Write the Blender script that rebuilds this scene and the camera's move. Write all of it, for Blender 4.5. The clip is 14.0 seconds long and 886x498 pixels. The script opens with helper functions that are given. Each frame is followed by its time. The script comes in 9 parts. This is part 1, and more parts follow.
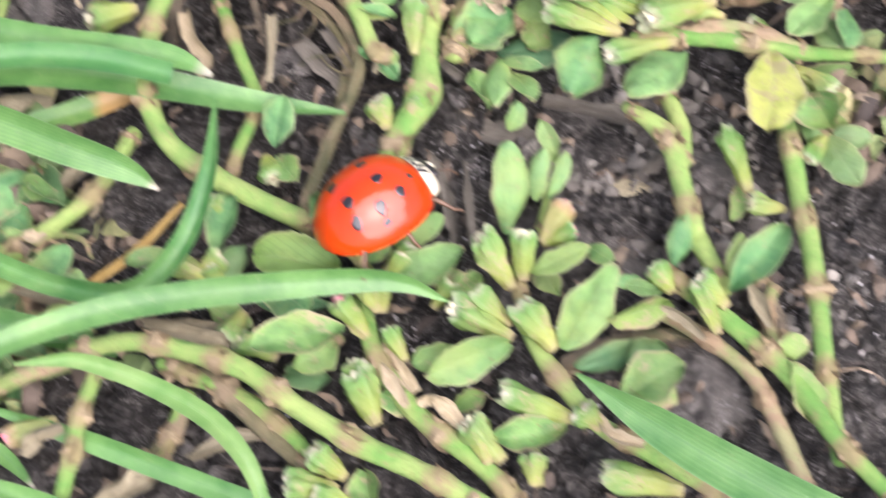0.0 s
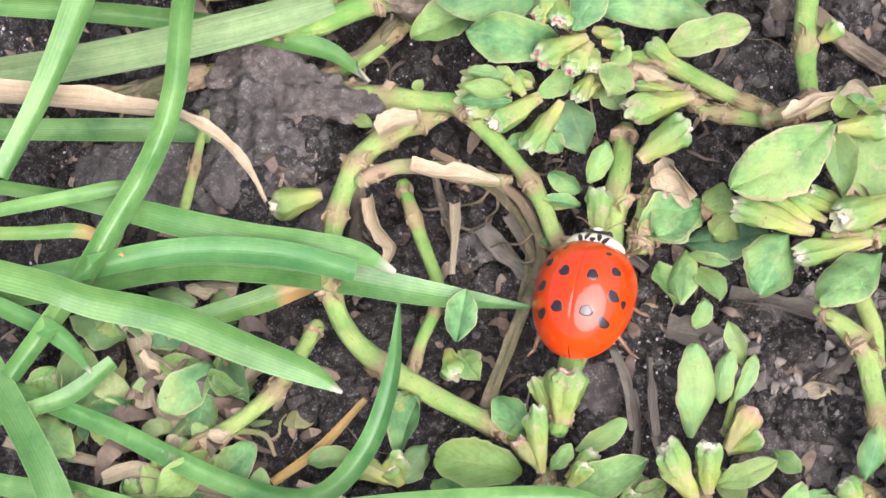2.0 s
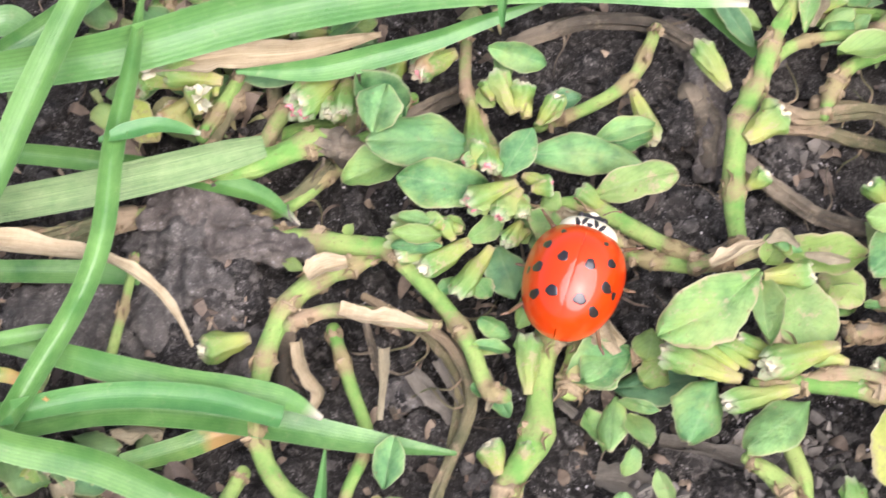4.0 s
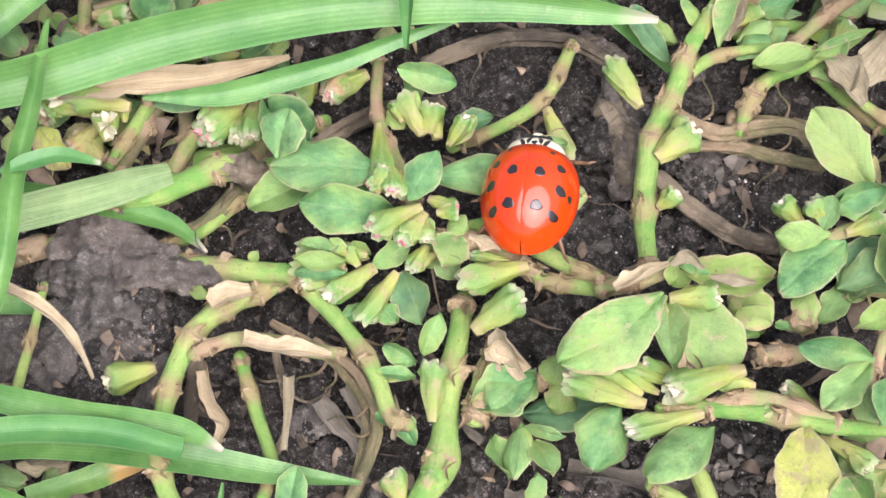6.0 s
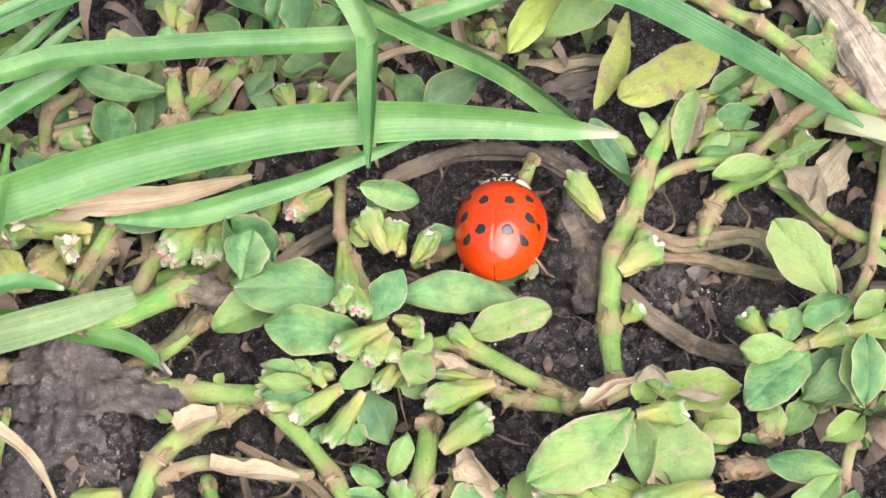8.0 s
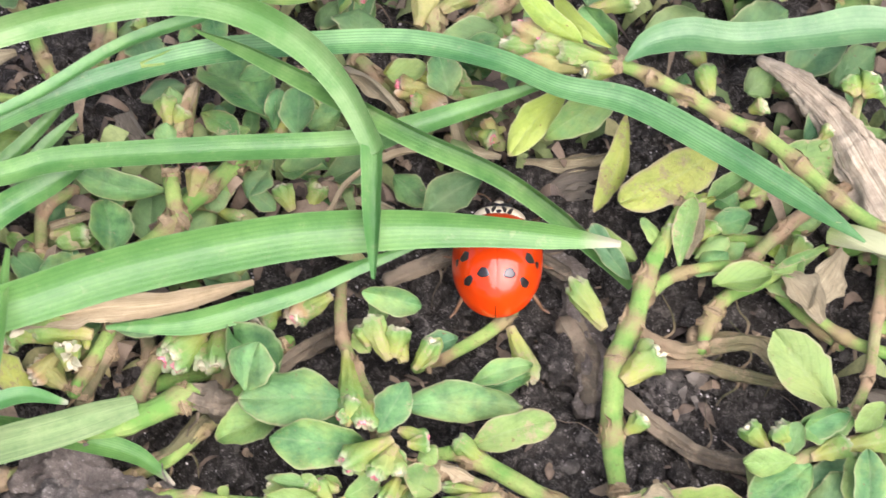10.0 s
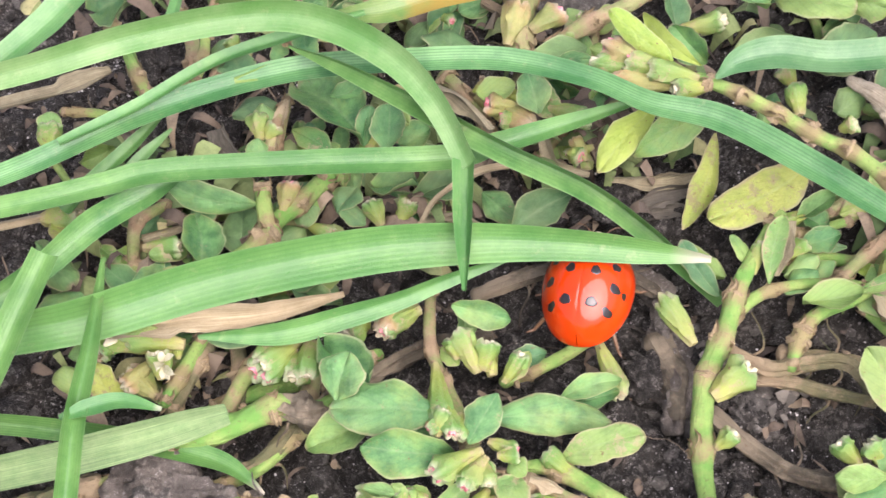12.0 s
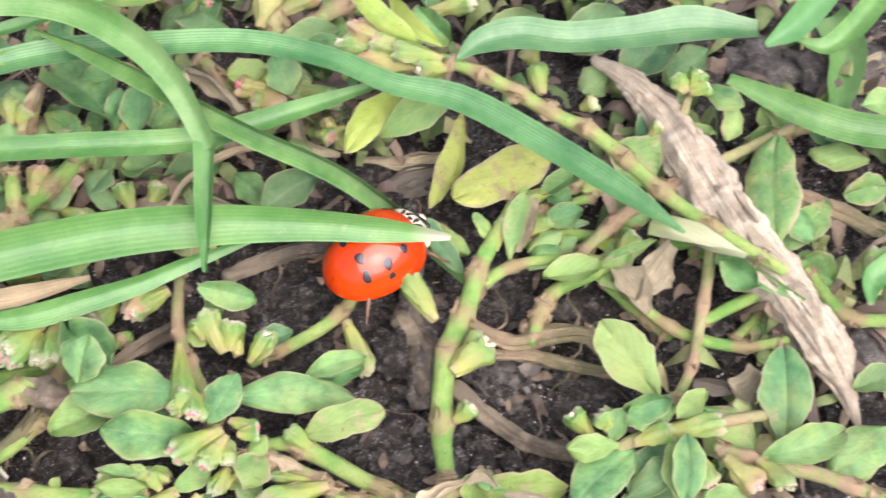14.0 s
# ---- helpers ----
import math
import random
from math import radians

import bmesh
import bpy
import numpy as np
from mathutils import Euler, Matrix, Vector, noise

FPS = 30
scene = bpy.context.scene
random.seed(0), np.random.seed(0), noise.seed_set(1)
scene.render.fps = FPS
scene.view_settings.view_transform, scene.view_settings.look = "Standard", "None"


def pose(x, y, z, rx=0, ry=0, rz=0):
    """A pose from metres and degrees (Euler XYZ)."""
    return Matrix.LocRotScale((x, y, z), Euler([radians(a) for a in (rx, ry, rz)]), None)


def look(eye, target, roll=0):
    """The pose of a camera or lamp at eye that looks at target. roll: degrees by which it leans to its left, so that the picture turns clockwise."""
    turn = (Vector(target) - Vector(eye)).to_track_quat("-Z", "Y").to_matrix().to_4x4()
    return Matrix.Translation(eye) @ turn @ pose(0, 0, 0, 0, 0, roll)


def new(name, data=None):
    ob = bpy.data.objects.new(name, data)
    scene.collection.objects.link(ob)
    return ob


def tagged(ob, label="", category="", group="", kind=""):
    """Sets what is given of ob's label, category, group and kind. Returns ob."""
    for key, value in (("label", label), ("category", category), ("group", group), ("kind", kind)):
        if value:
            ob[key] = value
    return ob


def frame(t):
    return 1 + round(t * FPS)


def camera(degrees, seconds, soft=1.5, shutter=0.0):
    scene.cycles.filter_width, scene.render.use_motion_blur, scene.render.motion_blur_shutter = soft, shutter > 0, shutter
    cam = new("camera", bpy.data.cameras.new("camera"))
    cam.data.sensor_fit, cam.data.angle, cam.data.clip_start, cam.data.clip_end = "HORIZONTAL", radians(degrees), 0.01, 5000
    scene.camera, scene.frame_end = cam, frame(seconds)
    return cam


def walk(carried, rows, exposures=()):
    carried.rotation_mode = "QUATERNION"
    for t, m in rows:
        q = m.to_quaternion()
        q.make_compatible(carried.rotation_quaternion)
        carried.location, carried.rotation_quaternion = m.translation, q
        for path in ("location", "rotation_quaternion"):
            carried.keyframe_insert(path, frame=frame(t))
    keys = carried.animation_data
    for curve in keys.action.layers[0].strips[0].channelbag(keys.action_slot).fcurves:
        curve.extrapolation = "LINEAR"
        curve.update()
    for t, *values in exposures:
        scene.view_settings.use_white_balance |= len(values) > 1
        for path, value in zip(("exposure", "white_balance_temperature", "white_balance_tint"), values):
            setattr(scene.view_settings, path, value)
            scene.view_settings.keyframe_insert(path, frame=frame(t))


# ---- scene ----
cam = camera(30.0, 14.0, 1.45, 0.5)
PATH = [  # seconds, place of the eye in millimetres, turn in degrees
    (0, -5.55, -38.39, 83.06, 22.617, -0.781, -6.439),
    (0.1, -5.25, -38.55, 82.79, 23.418, 0.276, -6.092),
    (0.2, -4.95, -38.71, 82.51, 23.761, 0.460, -5.745),
    (0.3, -4.65, -38.88, 82.24, 23.423, 0.772, -5.397),
    (0.4, -4.35, -39.04, 81.96, 22.809, 1.788, -5.050),
    (0.5, -4.05, -39.20, 81.69, 23.228, 1.735, -4.703),
    (1, -4.94, -32.73, 84.80, 21.612, 2.088, -4.858),
    (1.5, -5.71, -30.82, 85.20, 22.034, 3.092, -4.270),
    (2, -5.59, -26.36, 87.04, 21.413, 4.078, -3.656),
    (2.5, -5.06, -26.03, 87.19, 21.466, 1.711, -4.421),
    (3, -5.22, -25.27, 88.03, 22.796, 1.524, -5.107),
    (3.5, -5.25, -25.36, 87.48, 24.168, 2.006, -4.597),
    (4, -3.75, -25.25, 87.16, 25.650, 2.731, -3.929),
    (4.2, -2.42, -26.19, 86.45, 26.010, 1.977, -4.408),
    (6.3, 3.86, -21.89, 86.86, 24.645, 4.503, -4.311),
    (6.5, 3.66, -21.12, 87.27, 24.006, 4.164, -4.749),
    (7, 3.73, -21.35, 87.70, 26.504, 4.042, -5.181),
    (7.5, 4.76, -20.90, 87.86, 27.123, 3.486, -5.722),
    (7.7, 4.11, -21.41, 87.65, 27.650, 3.515, -5.780),
    (9.8, 2.52, -15.41, 91.33, 26.961, 1.914, -6.355),
    (10, 0.78, -14.89, 91.25, 27.188, 1.561, -6.611),
    (10.5, 0.10, -15.06, 91.03, 27.898, 3.541, -5.262),
    (11, 2.80, -13.94, 91.63, 27.633, 3.039, -5.276),
    (11.5, 2.46, -14.77, 91.85, 28.573, 2.473, -5.675),
    (12, -1.23, -17.05, 90.56, 29.184, 3.118, -5.133),
    (12.5, 2.75, -15.13, 91.59, 28.528, 3.563, -5.004),
    (13, 4.57, -17.03, 91.14, 28.928, 2.509, -5.547),
    (13.5, 6.00, -18.91, 90.70, 28.799, 1.569, -6.008),
    (14, 6.66, -18.30, 91.75, 28.193, -0.091, -7.933),
]
walk(cam, [(t, pose(x / 1000, y / 1000, z / 1000, rx, ry, rz)) for t, x, y, z, rx, ry, rz in PATH], [(0.0, 1.06, 6040, 23.5), (3.0, 1.06, 6060, 23.0), (6.5, 0.99, 6180, 22.0), (14.0, 1.0, 6250, 23.0)])

MM = 0.001

# ---- world and light: a bright, even, clouded sky ----
SUN_UP, SUN_TURN = 58.0, 150.0
world = bpy.data.worlds.new("sky")
scene.world = world
world.use_nodes = True
wn = world.node_tree
sky = wn.nodes.new("ShaderNodeTexSky")
sky.sky_type = "NISHITA"
sky.sun_disc = False
sky.sun_elevation, sky.sun_rotation = radians(SUN_UP), radians(SUN_TURN)
sky.air_density, sky.dust_density, sky.ozone_density = 1.0, 5.0, 1.0
wn.links.new(sky.outputs[0], wn.nodes["Background"].inputs[0])
wn.nodes["Background"].inputs[1].default_value = 0.10
sun_data = bpy.data.lights.new("sun", "SUN")
sun_data.energy, sun_data.angle, sun_data.color = 3.25, radians(80), (1.0, 0.95, 0.90)
sun = new("sun", sun_data)
_a, _e = radians(SUN_TURN), radians(SUN_UP)
sun.matrix_world = look((math.sin(_a) * math.cos(_e), math.cos(_a) * math.cos(_e), math.sin(_e)), (0, 0, 0))


# ---- materials ----
class Nodes:
    """A material's node tree with short ways to add and join nodes."""

    def __init__(self, name):
        self.mat = bpy.data.materials.new(name)
        self.mat.use_nodes = True
        self.tree = self.mat.node_tree
        self.bsdf = self.tree.nodes["Principled BSDF"]
        self.out = self.tree.nodes["Material Output"]

    def add(self, kind, **values):
        n = self.tree.nodes.new("ShaderNode" + kind)
        for k, v in values.items():
            n.inputs[k].default_value = v
        return n

    def join(self, a, b):
        self.tree.links.new(a, b)

    def coords(self, which="Object"):
        return self.add("TexCoord").outputs[which]

    def noise(self, scale, detail=4.0, rough=0.6, vec=None, stretch=None):
        n = self.add("TexNoise", Scale=scale, Detail=detail, Roughness=rough)
        vec = vec or self.coords()
        if stretch:
            m = self.add("Mapping")
            m.inputs["Scale"].default_value = stretch
            self.join(vec, m.inputs["Vector"])
            vec = m.outputs[0]
        self.join(vec, n.inputs["Vector"])
        return n.outputs["Fac"]

    def ramp(self, fac, lo, hi):
        n = self.add("MapRange")
        n.inputs["From Min"].default_value, n.inputs["From Max"].default_value = lo, hi
        self.join(fac, n.inputs["Value"])
        return n.outputs[0]

    def math(self, op, a, b=0.0, c=0.0):
        n = self.add("Math")
        n.operation = op
        for i, v in enumerate((a, b, c)):
            if isinstance(v, (int, float)):
                n.inputs[i].default_value = v
            else:
                self.join(v, n.inputs[i])
        return n.outputs[0]

    def mix(self, fac, a, b):
        n = self.add("Mix")
        n.data_type = "RGBA"
        for sock, v in ((n.inputs[0], fac), (n.inputs[6], a), (n.inputs[7], b)):
            if isinstance(v, (int, float)):
                sock.default_value = v
            elif isinstance(v, tuple):
                sock.default_value = (*v, 1.0)
            else:
                self.join(v, sock)
        return n.outputs[2]

    def random(self):
        return self.add("ObjectInfo").outputs["Random"]

    def uv(self):
        s = self.add("SeparateXYZ")
        self.join(self.coords("UV"), s.inputs[0])
        return s.outputs[0], s.outputs[1]

    def bump(self, height, dist, strength=0.6, under=None):
        n = self.add("Bump", Strength=strength, Distance=dist)
        self.join(height, n.inputs["Height"])
        if under:
            self.join(under, n.inputs["Normal"])
        return n.outputs[0]

    def finish(self, colour, rough, normal=None, see=0.0, **more):
        b = self.bsdf
        self.join(colour, b.inputs["Base Color"]) if not isinstance(colour, tuple) else None
        if isinstance(colour, tuple):
            b.inputs["Base Color"].default_value = (*colour, 1)
        if isinstance(rough, float):
            b.inputs["Roughness"].default_value = rough
        else:
            self.join(rough, b.inputs["Roughness"])
        for k, v in more.items():
            b.inputs[k.replace("_", " ")].default_value = v
        if normal:
            self.join(normal, b.inputs["Normal"])
        if see:
            tr = self.add("BsdfTranslucent")
            self.join(colour, tr.inputs[0])
            ms = self.add("MixShader")
            ms.inputs[0].default_value = see
            self.join(b.outputs[0], ms.inputs[1])
            self.join(tr.outputs[0], ms.inputs[2])
            self.join(ms.outputs[0], self.out.inputs[0])
        return self.mat


def leaf_material(name, dark, light, yellow, blotch, worn, green_tip=None, tip_from=0.5):
    n = Nodes(name)
    u, v = n.uv()
    r = n.random()
    grain = n.noise(900, 8, 0.7)
    broad = n.noise(230, 3, 0.5)
    c = n.mix(n.ramp(n.math("ADD", n.math("MULTIPLY", grain, 0.6), n.math("MULTIPLY", broad, 0.4)), 0.36, 0.60), tuple(0.82 * x for x in dark), light)
    c = n.mix(n.math("MULTIPLY", n.ramp(r, 0.4, 1.0), 0.46), c, yellow)
    c = n.mix(n.math("MULTIPLY", n.ramp(n.math("FRACT", n.math("MULTIPLY", r, 3.7)), 0.55, 0.9), 0.4), c, tuple(0.6 * x + 0.4 * y for x, y in zip(dark, (0.09, 0.29, 0.13))))
    if green_tip:
        c = n.mix(n.math("MULTIPLY", n.ramp(n.math("ADD", u, n.math("MULTIPLY", grain, 0.6)), tip_from, tip_from + 0.5), 0.85), c, green_tip)
        c = n.mix(n.math("MULTIPLY", n.ramp(n.math("ADD", u, n.math("MULTIPLY", grain, 0.3)), 0.32, 0.12), 0.8), c, blotch)
    if green_tip:
        c = n.mix(n.math("MULTIPLY", n.ramp(n.math("ADD", u, n.math("MULTIPLY", grain, 0.25)), 0.86, 1.0), 0.75), c, (0.56, 0.57, 0.40))
    off = n.math("ABSOLUTE", n.math("SUBTRACT", v, 0.5))
    c = n.mix(n.math("MULTIPLY", n.ramp(off, 0.05, 0.0), 0.2), c, (0.36, 0.48, 0.24))
    c = n.mix(n.math("MULTIPLY", n.ramp(n.math("ADD", off, n.math("MULTIPLY", grain, 0.22)), 0.40, 0.66), 0.30), c, tuple(0.5 * x + 0.5 * y for x, y in zip(yellow, (0.40, 0.47, 0.20))))
    margin = n.ramp(n.math("ADD", off, n.math("MULTIPLY", grain, 0.04)), 0.475, 0.495)
    c = n.mix(n.math("MULTIPLY", margin, 0.55), c, (0.44, 0.47, 0.26))
    vein = n.math("SINE", n.math("ADD", n.math("MULTIPLY", n.math("SUBTRACT", u, n.math("MULTIPLY", off, 0.9)), 44.0), n.math("MULTIPLY", broad, 9.0)))
    c = n.mix(n.math("MULTIPLY", n.ramp(vein, 0.55, 1.0), 0.14), c, tuple(0.6 * x for x in dark))
    cloud = n.ramp(n.noise(300, 7, 0.7), 0.5, 0.64)
    c = n.mix(n.math("MULTIPLY", cloud, 0.3), c, yellow)
    rim = n.ramp(n.math("ADD", off, n.math("MULTIPLY", n.noise(420, 7, 0.7), 0.5)), 0.74 - worn, 0.82 - worn)
    c = n.mix(n.math("MULTIPLY", rim, 0.6), c, blotch)
    stain = n.ramp(n.noise(800, 9, 0.8), 0.60 - worn, 0.66 - worn)
    c = n.mix(n.math("MULTIPLY", stain, 0.65), c, blotch)
    dull = n.ramp(n.noise(170, 4, 0.6), 0.5, 0.66)
    c = n.mix(n.math("MULTIPLY", dull, 0.2), c, (0.44, 0.46, 0.19))
    pock = n.ramp(n.noise(2600, 4, 0.6), 0.68 - worn * 0.4, 0.72 - worn * 0.4)
    c = n.mix(n.math("MULTIPLY", pock, 0.7), c, (0.2, 0.1, 0.05))
    tip = n.math("MULTIPLY", n.ramp(n.math("ADD", u, n.math("MULTIPLY", grain, 0.3)), 0.98, 1.16), n.ramp(n.math("FRACT", n.math("MULTIPLY", r, 7.3)), 0.36, 0.5))
    c = n.mix(n.math("MULTIPLY", tip, 0.75), c, (0.46, 0.34, 0.24))
    dust = n.ramp(n.noise(7000, 5, 0.7), 0.52, 0.75)
    c = n.mix(n.math("MULTIPLY", dust, 0.07), c, (0.5, 0.54, 0.44))
    nm = n.bump(n.math("ADD", n.math("MULTIPLY", n.noise(1300, 4), 1.5), n.noise(5000, 7, 0.75)), 0.00014, 0.8)
    return n.finish(c, n.math("ADD", n.math("MULTIPLY", grain, 0.35), 0.20), nm, 0.18, Specular_IOR_Level=0.6)


def blade_material(name, dark, light, straw_from, straw=(0.5, 0.42, 0.26), fray=0.05, ribs=0.14):
    n = Nodes(name)
    u, v = n.uv()
    r = n.random()
    along = n.noise(260, 7, 0.65)
    c = n.mix(n.ramp(along, 0.38, 0.62), dark, light)
    lines = n.noise(1.0, 3, 0.6, n.coords("UV"), (2.0, 34.0, 1.0))
    rib = n.math("SINE", n.math("ADD", n.math("MULTIPLY", v, 60.0), n.math("MULTIPLY", lines, 4.0)))
    c = n.mix(n.math("MULTIPLY", n.ramp(rib, 0.1, 1.0), ribs), c, tuple(x * 0.5 for x in dark))
    c = n.mix(n.math("MULTIPLY", n.ramp(lines, 0.45, 0.7), 0.10), c, tuple(min(0.6, x * 1.25 + 0.02) for x in light))
    c = n.mix(n.math("MULTIPLY", n.ramp(n.noise(75, 4, 0.6), 0.42, 0.6), 0.35), c, tuple(0.75 * x for x in dark))
    off = n.math("ABSOLUTE", n.math("SUBTRACT", v, 0.5))
    c = n.mix(n.math("MULTIPLY", n.ramp(off, 0.035, 0.0), 0.3), c, tuple(0.8 * x for x in dark))
    # highlight along both edges, painted as a paler green
    c = n.mix(n.math("MULTIPLY", n.ramp(off, 0.46, 0.5), 0.3), c, (0.4, 0.55, 0.3))
    c = n.mix(n.math("MULTIPLY", n.ramp(r, 0.2, 1.0), 0.25), c, (0.19, 0.39, 0.09))
    c = n.mix(n.ramp(n.math("ADD", u, n.math("MULTIPLY", along, fray)), straw_from, straw_from + 0.05 + 0.2 * fray), c, straw)
    c = n.mix(n.math("MULTIPLY", n.ramp(n.math("FRACT", n.math("MULTIPLY", r, 5.7)), 0.45, 0.9), 0.4), c, (0.075, 0.28, 0.08))
    spots = n.ramp(n.noise(1100, 8, 0.75), 0.58, 0.72)
    c = n.mix(n.math("MULTIPLY", spots, 0.28), c, (0.45, 0.44, 0.24))
    dust = n.ramp(n.noise(7000, 5, 0.7), 0.58, 0.75)
    c = n.mix(n.math("MULTIPLY", dust, 0.06), c, (0.5, 0.56, 0.46))
    nm = n.bump(n.math("ADD", n.math("MULTIPLY", rib, 0.07), n.noise(2200, 7, 0.7)), 0.0001, 0.5)
    return n.finish(c, n.math("ADD", n.math("MULTIPLY", along, 0.3), 0.18), nm, 0.2, Specular_IOR_Level=0.6)


def stem_material(name, green, pale, tan, share):
    """uv x of a stalk is its distance from the nearest joint; the rind is tan and scarred there."""
    n = Nodes(name)
    u, v = n.uv()
    r = n.random()
    patch = n.noise(420, 7, 0.65)
    rough = n.noise(1900, 9, 0.78)
    c = n.mix(n.ramp(n.math("ADD", patch, n.math("MULTIPLY", r, 0.16)), 0.44, 0.7), green, pale)
    near = n.ramp(n.math("ADD", u, n.math("MULTIPLY", rough, -0.42)), 0.17, 0.02)
    scar = n.ramp(n.noise(620, 8, 0.75), 0.57 - share, 0.68 - share)
    c = n.mix(n.math("MULTIPLY", n.math("MAXIMUM", near, scar), 0.9), c, tan)
    streak = n.noise(1.0, 4, 0.65, n.coords("UV"), (5.0, 16.0, 1.0))
    c = n.mix(n.math("MULTIPLY", n.ramp(streak, 0.5, 0.75), 0.25), c, tuple(x * 0.55 for x in green))
    c = n.mix(n.math("MULTIPLY", n.ramp(rough, 0.55, 0.72), 0.35), c, (0.22, 0.14, 0.09))
    specks = n.ramp(n.noise(4200, 5, 0.7), 0.58, 0.68)
    c = n.mix(n.math("MULTIPLY", specks, 0.55), c, (0.15, 0.09, 0.05))
    nm = n.bump(n.math("ADD", n.math("MULTIPLY", streak, 0.7), rough), 0.00026, 0.9)
    return n.finish(c, 0.5, nm, 0.0, Specular_IOR_Level=0.4)


def dry_material(name, a, b, rough=0.8, fibre=14.0):
    n = Nodes(name)
    g = n.noise(900, 9, 0.75)
    c = n.mix(n.ramp(g, 0.3, 0.7), a, b)
    fib = n.noise(1.0, 6, 0.7, n.coords("UV"), (2.5, fibre, 1.0))
    c = n.mix(n.math("MULTIPLY", n.ramp(fib, 0.52, 0.68), 0.7), c, tuple(x * 0.4 for x in a))
    c = n.mix(n.math("MULTIPLY", n.ramp(fib, 0.47, 0.33), 0.7), c, tuple(min(0.75, x * 1.35) for x in b))
    c = n.mix(n.math("MULTIPLY", n.random(), 0.35), c, tuple(x * 0.55 for x in b))
    nm = n.bump(n.math("ADD", fib, n.noise(3000, 8, 0.75)), 0.0002, 0.8)
    return n.finish(c, rough, nm)


def soil_material(name, dark, mid, pale):
    n = Nodes(name)
    big = n.noise(170, 8, 0.7)
    fine = n.noise(2300, 10, 0.8)
    c = n.mix(n.ramp(big, 0.35, 0.65), dark, mid)
    c = n.mix(n.math("MULTIPLY", n.ramp(fine, 0.5, 0.62), 0.75), c, pale)
    c = n.mix(n.math("MULTIPLY", n.ramp(n.noise(800, 8, 0.75), 0.55, 0.4), 0.6), c, tuple(x * 0.5 for x in dark))
    for scale, where, seed in ((2400.0, 0.56, 700), (3600.0, 0.54, 900), (6500.0, 0.50, 1500)):
        vo = n.add("TexVoronoi", Scale=scale)
        n.join(n.coords(), vo.inputs["Vector"])
        grit = n.math("MULTIPLY", n.ramp(vo.outputs["Distance"], 0.26, 0.16), n.ramp(n.noise(seed, 3), where, where + 0.06))
        c = n.mix(n.math("MULTIPLY", grit, 0.8), c, (0.52, 0.49, 0.45))
    nm = n.bump(fine, 0.0005, 1.0, n.bump(n.noise(700, 9, 0.75), 0.0010, 0.9))
    return n.finish(c, n.math("ADD", n.math("MULTIPLY", fine, -0.45), 0.92), nm, 0.0, Specular_IOR_Level=0.35)


def plain_material(name, a, b, rough, scale=500.0, bump=0.0, **more):
    n = Nodes(name)
    g = n.noise(scale, 5)
    c = n.mix(n.ramp(g, 0.3, 0.7), a, b)
    nm = n.bump(n.noise(scale * 3, 5), bump, 0.6) if bump else None
    return n.finish(c, rough, nm, 0.0, **more)


LEAF = leaf_material("knotgrass_leaf", (0.046, 0.185, 0.058), (0.19, 0.42, 0.135), (0.40, 0.49, 0.10), (0.40, 0.28, 0.17), 0.0)
LEAF_WORN = leaf_material("worn_leaf", (0.075, 0.225, 0.05), (0.23, 0.425, 0.115), (0.39, 0.47, 0.10), (0.46, 0.33, 0.22), 0.06)
LEAF_YELLOW = leaf_material("yellow_leaf", (0.24, 0.35, 0.04), (0.43, 0.49, 0.09), (0.48, 0.45, 0.09), (0.26, 0.18, 0.11), 0.08)
LEAF_SPOT = leaf_material("spotted_yellow_leaf", (0.25, 0.33, 0.04), (0.42, 0.46, 0.09), (0.48, 0.47, 0.10), (0.27, 0.20, 0.13), 0.085)
LEAF_LIME = leaf_material("lime_leaf", (0.19, 0.38, 0.035), (0.37, 0.53, 0.09), (0.42, 0.50, 0.08), (0.36, 0.24, 0.14), -0.02)
# darker copy of LEAF for low leaves, with their shade put into the colour
LEAF_DARK = leaf_material("shade_tinted_leaf", (0.055, 0.175, 0.07), (0.145, 0.32, 0.13), (0.24, 0.35, 0.09), (0.25, 0.2, 0.13), -0.03)
BLADE = blade_material("grass_blade", (0.055, 0.18, 0.040), (0.19, 0.375, 0.105), 1.5)
BLADE_RIBBED = blade_material("ribbed_blade", (0.05, 0.19, 0.06), (0.17, 0.39, 0.14), 1.5, ribs=0.5)
BLADE_TIP = blade_material("dry_tipped_blade", (0.055, 0.18, 0.040), (0.19, 0.375, 0.10), 0.95, (0.55, 0.5, 0.38), ribs=0.34)
BLADE_PALE = blade_material("pale_blade", (0.10, 0.25, 0.07), (0.25, 0.42, 0.16), 0.97)
BLADE_DUSTY = blade_material("dusty_blade", (0.09, 0.25, 0.06), (0.26, 0.41, 0.17), 1.3, (0.42, 0.36, 0.24), 0.4)
BLADE_GREY = blade_material("grey_green_blade", (0.075, 0.21, 0.075), (0.165, 0.325, 0.135), 1.5)
BLADE_ORANGE = blade_material("orange_withered_blade", (0.16, 0.26, 0.05), (0.30, 0.36, 0.09), 0.75, (0.46, 0.23, 0.03), 0.9)
BLADE_PAPER = blade_material("papery_blade_end", (0.28, 0.33, 0.11), (0.46, 0.47, 0.22), 0.5, (0.52, 0.49, 0.33), 0.9)
BLADE_LIME = blade_material("lime_blade", (0.12, 0.28, 0.06), (0.28, 0.43, 0.14), 1.5)
BLADE_RUST = blade_material("rusty_blade", (0.09, 0.24, 0.05), (0.24, 0.39, 0.1), 1.0, (0.52, 0.34, 0.12), 0.9)
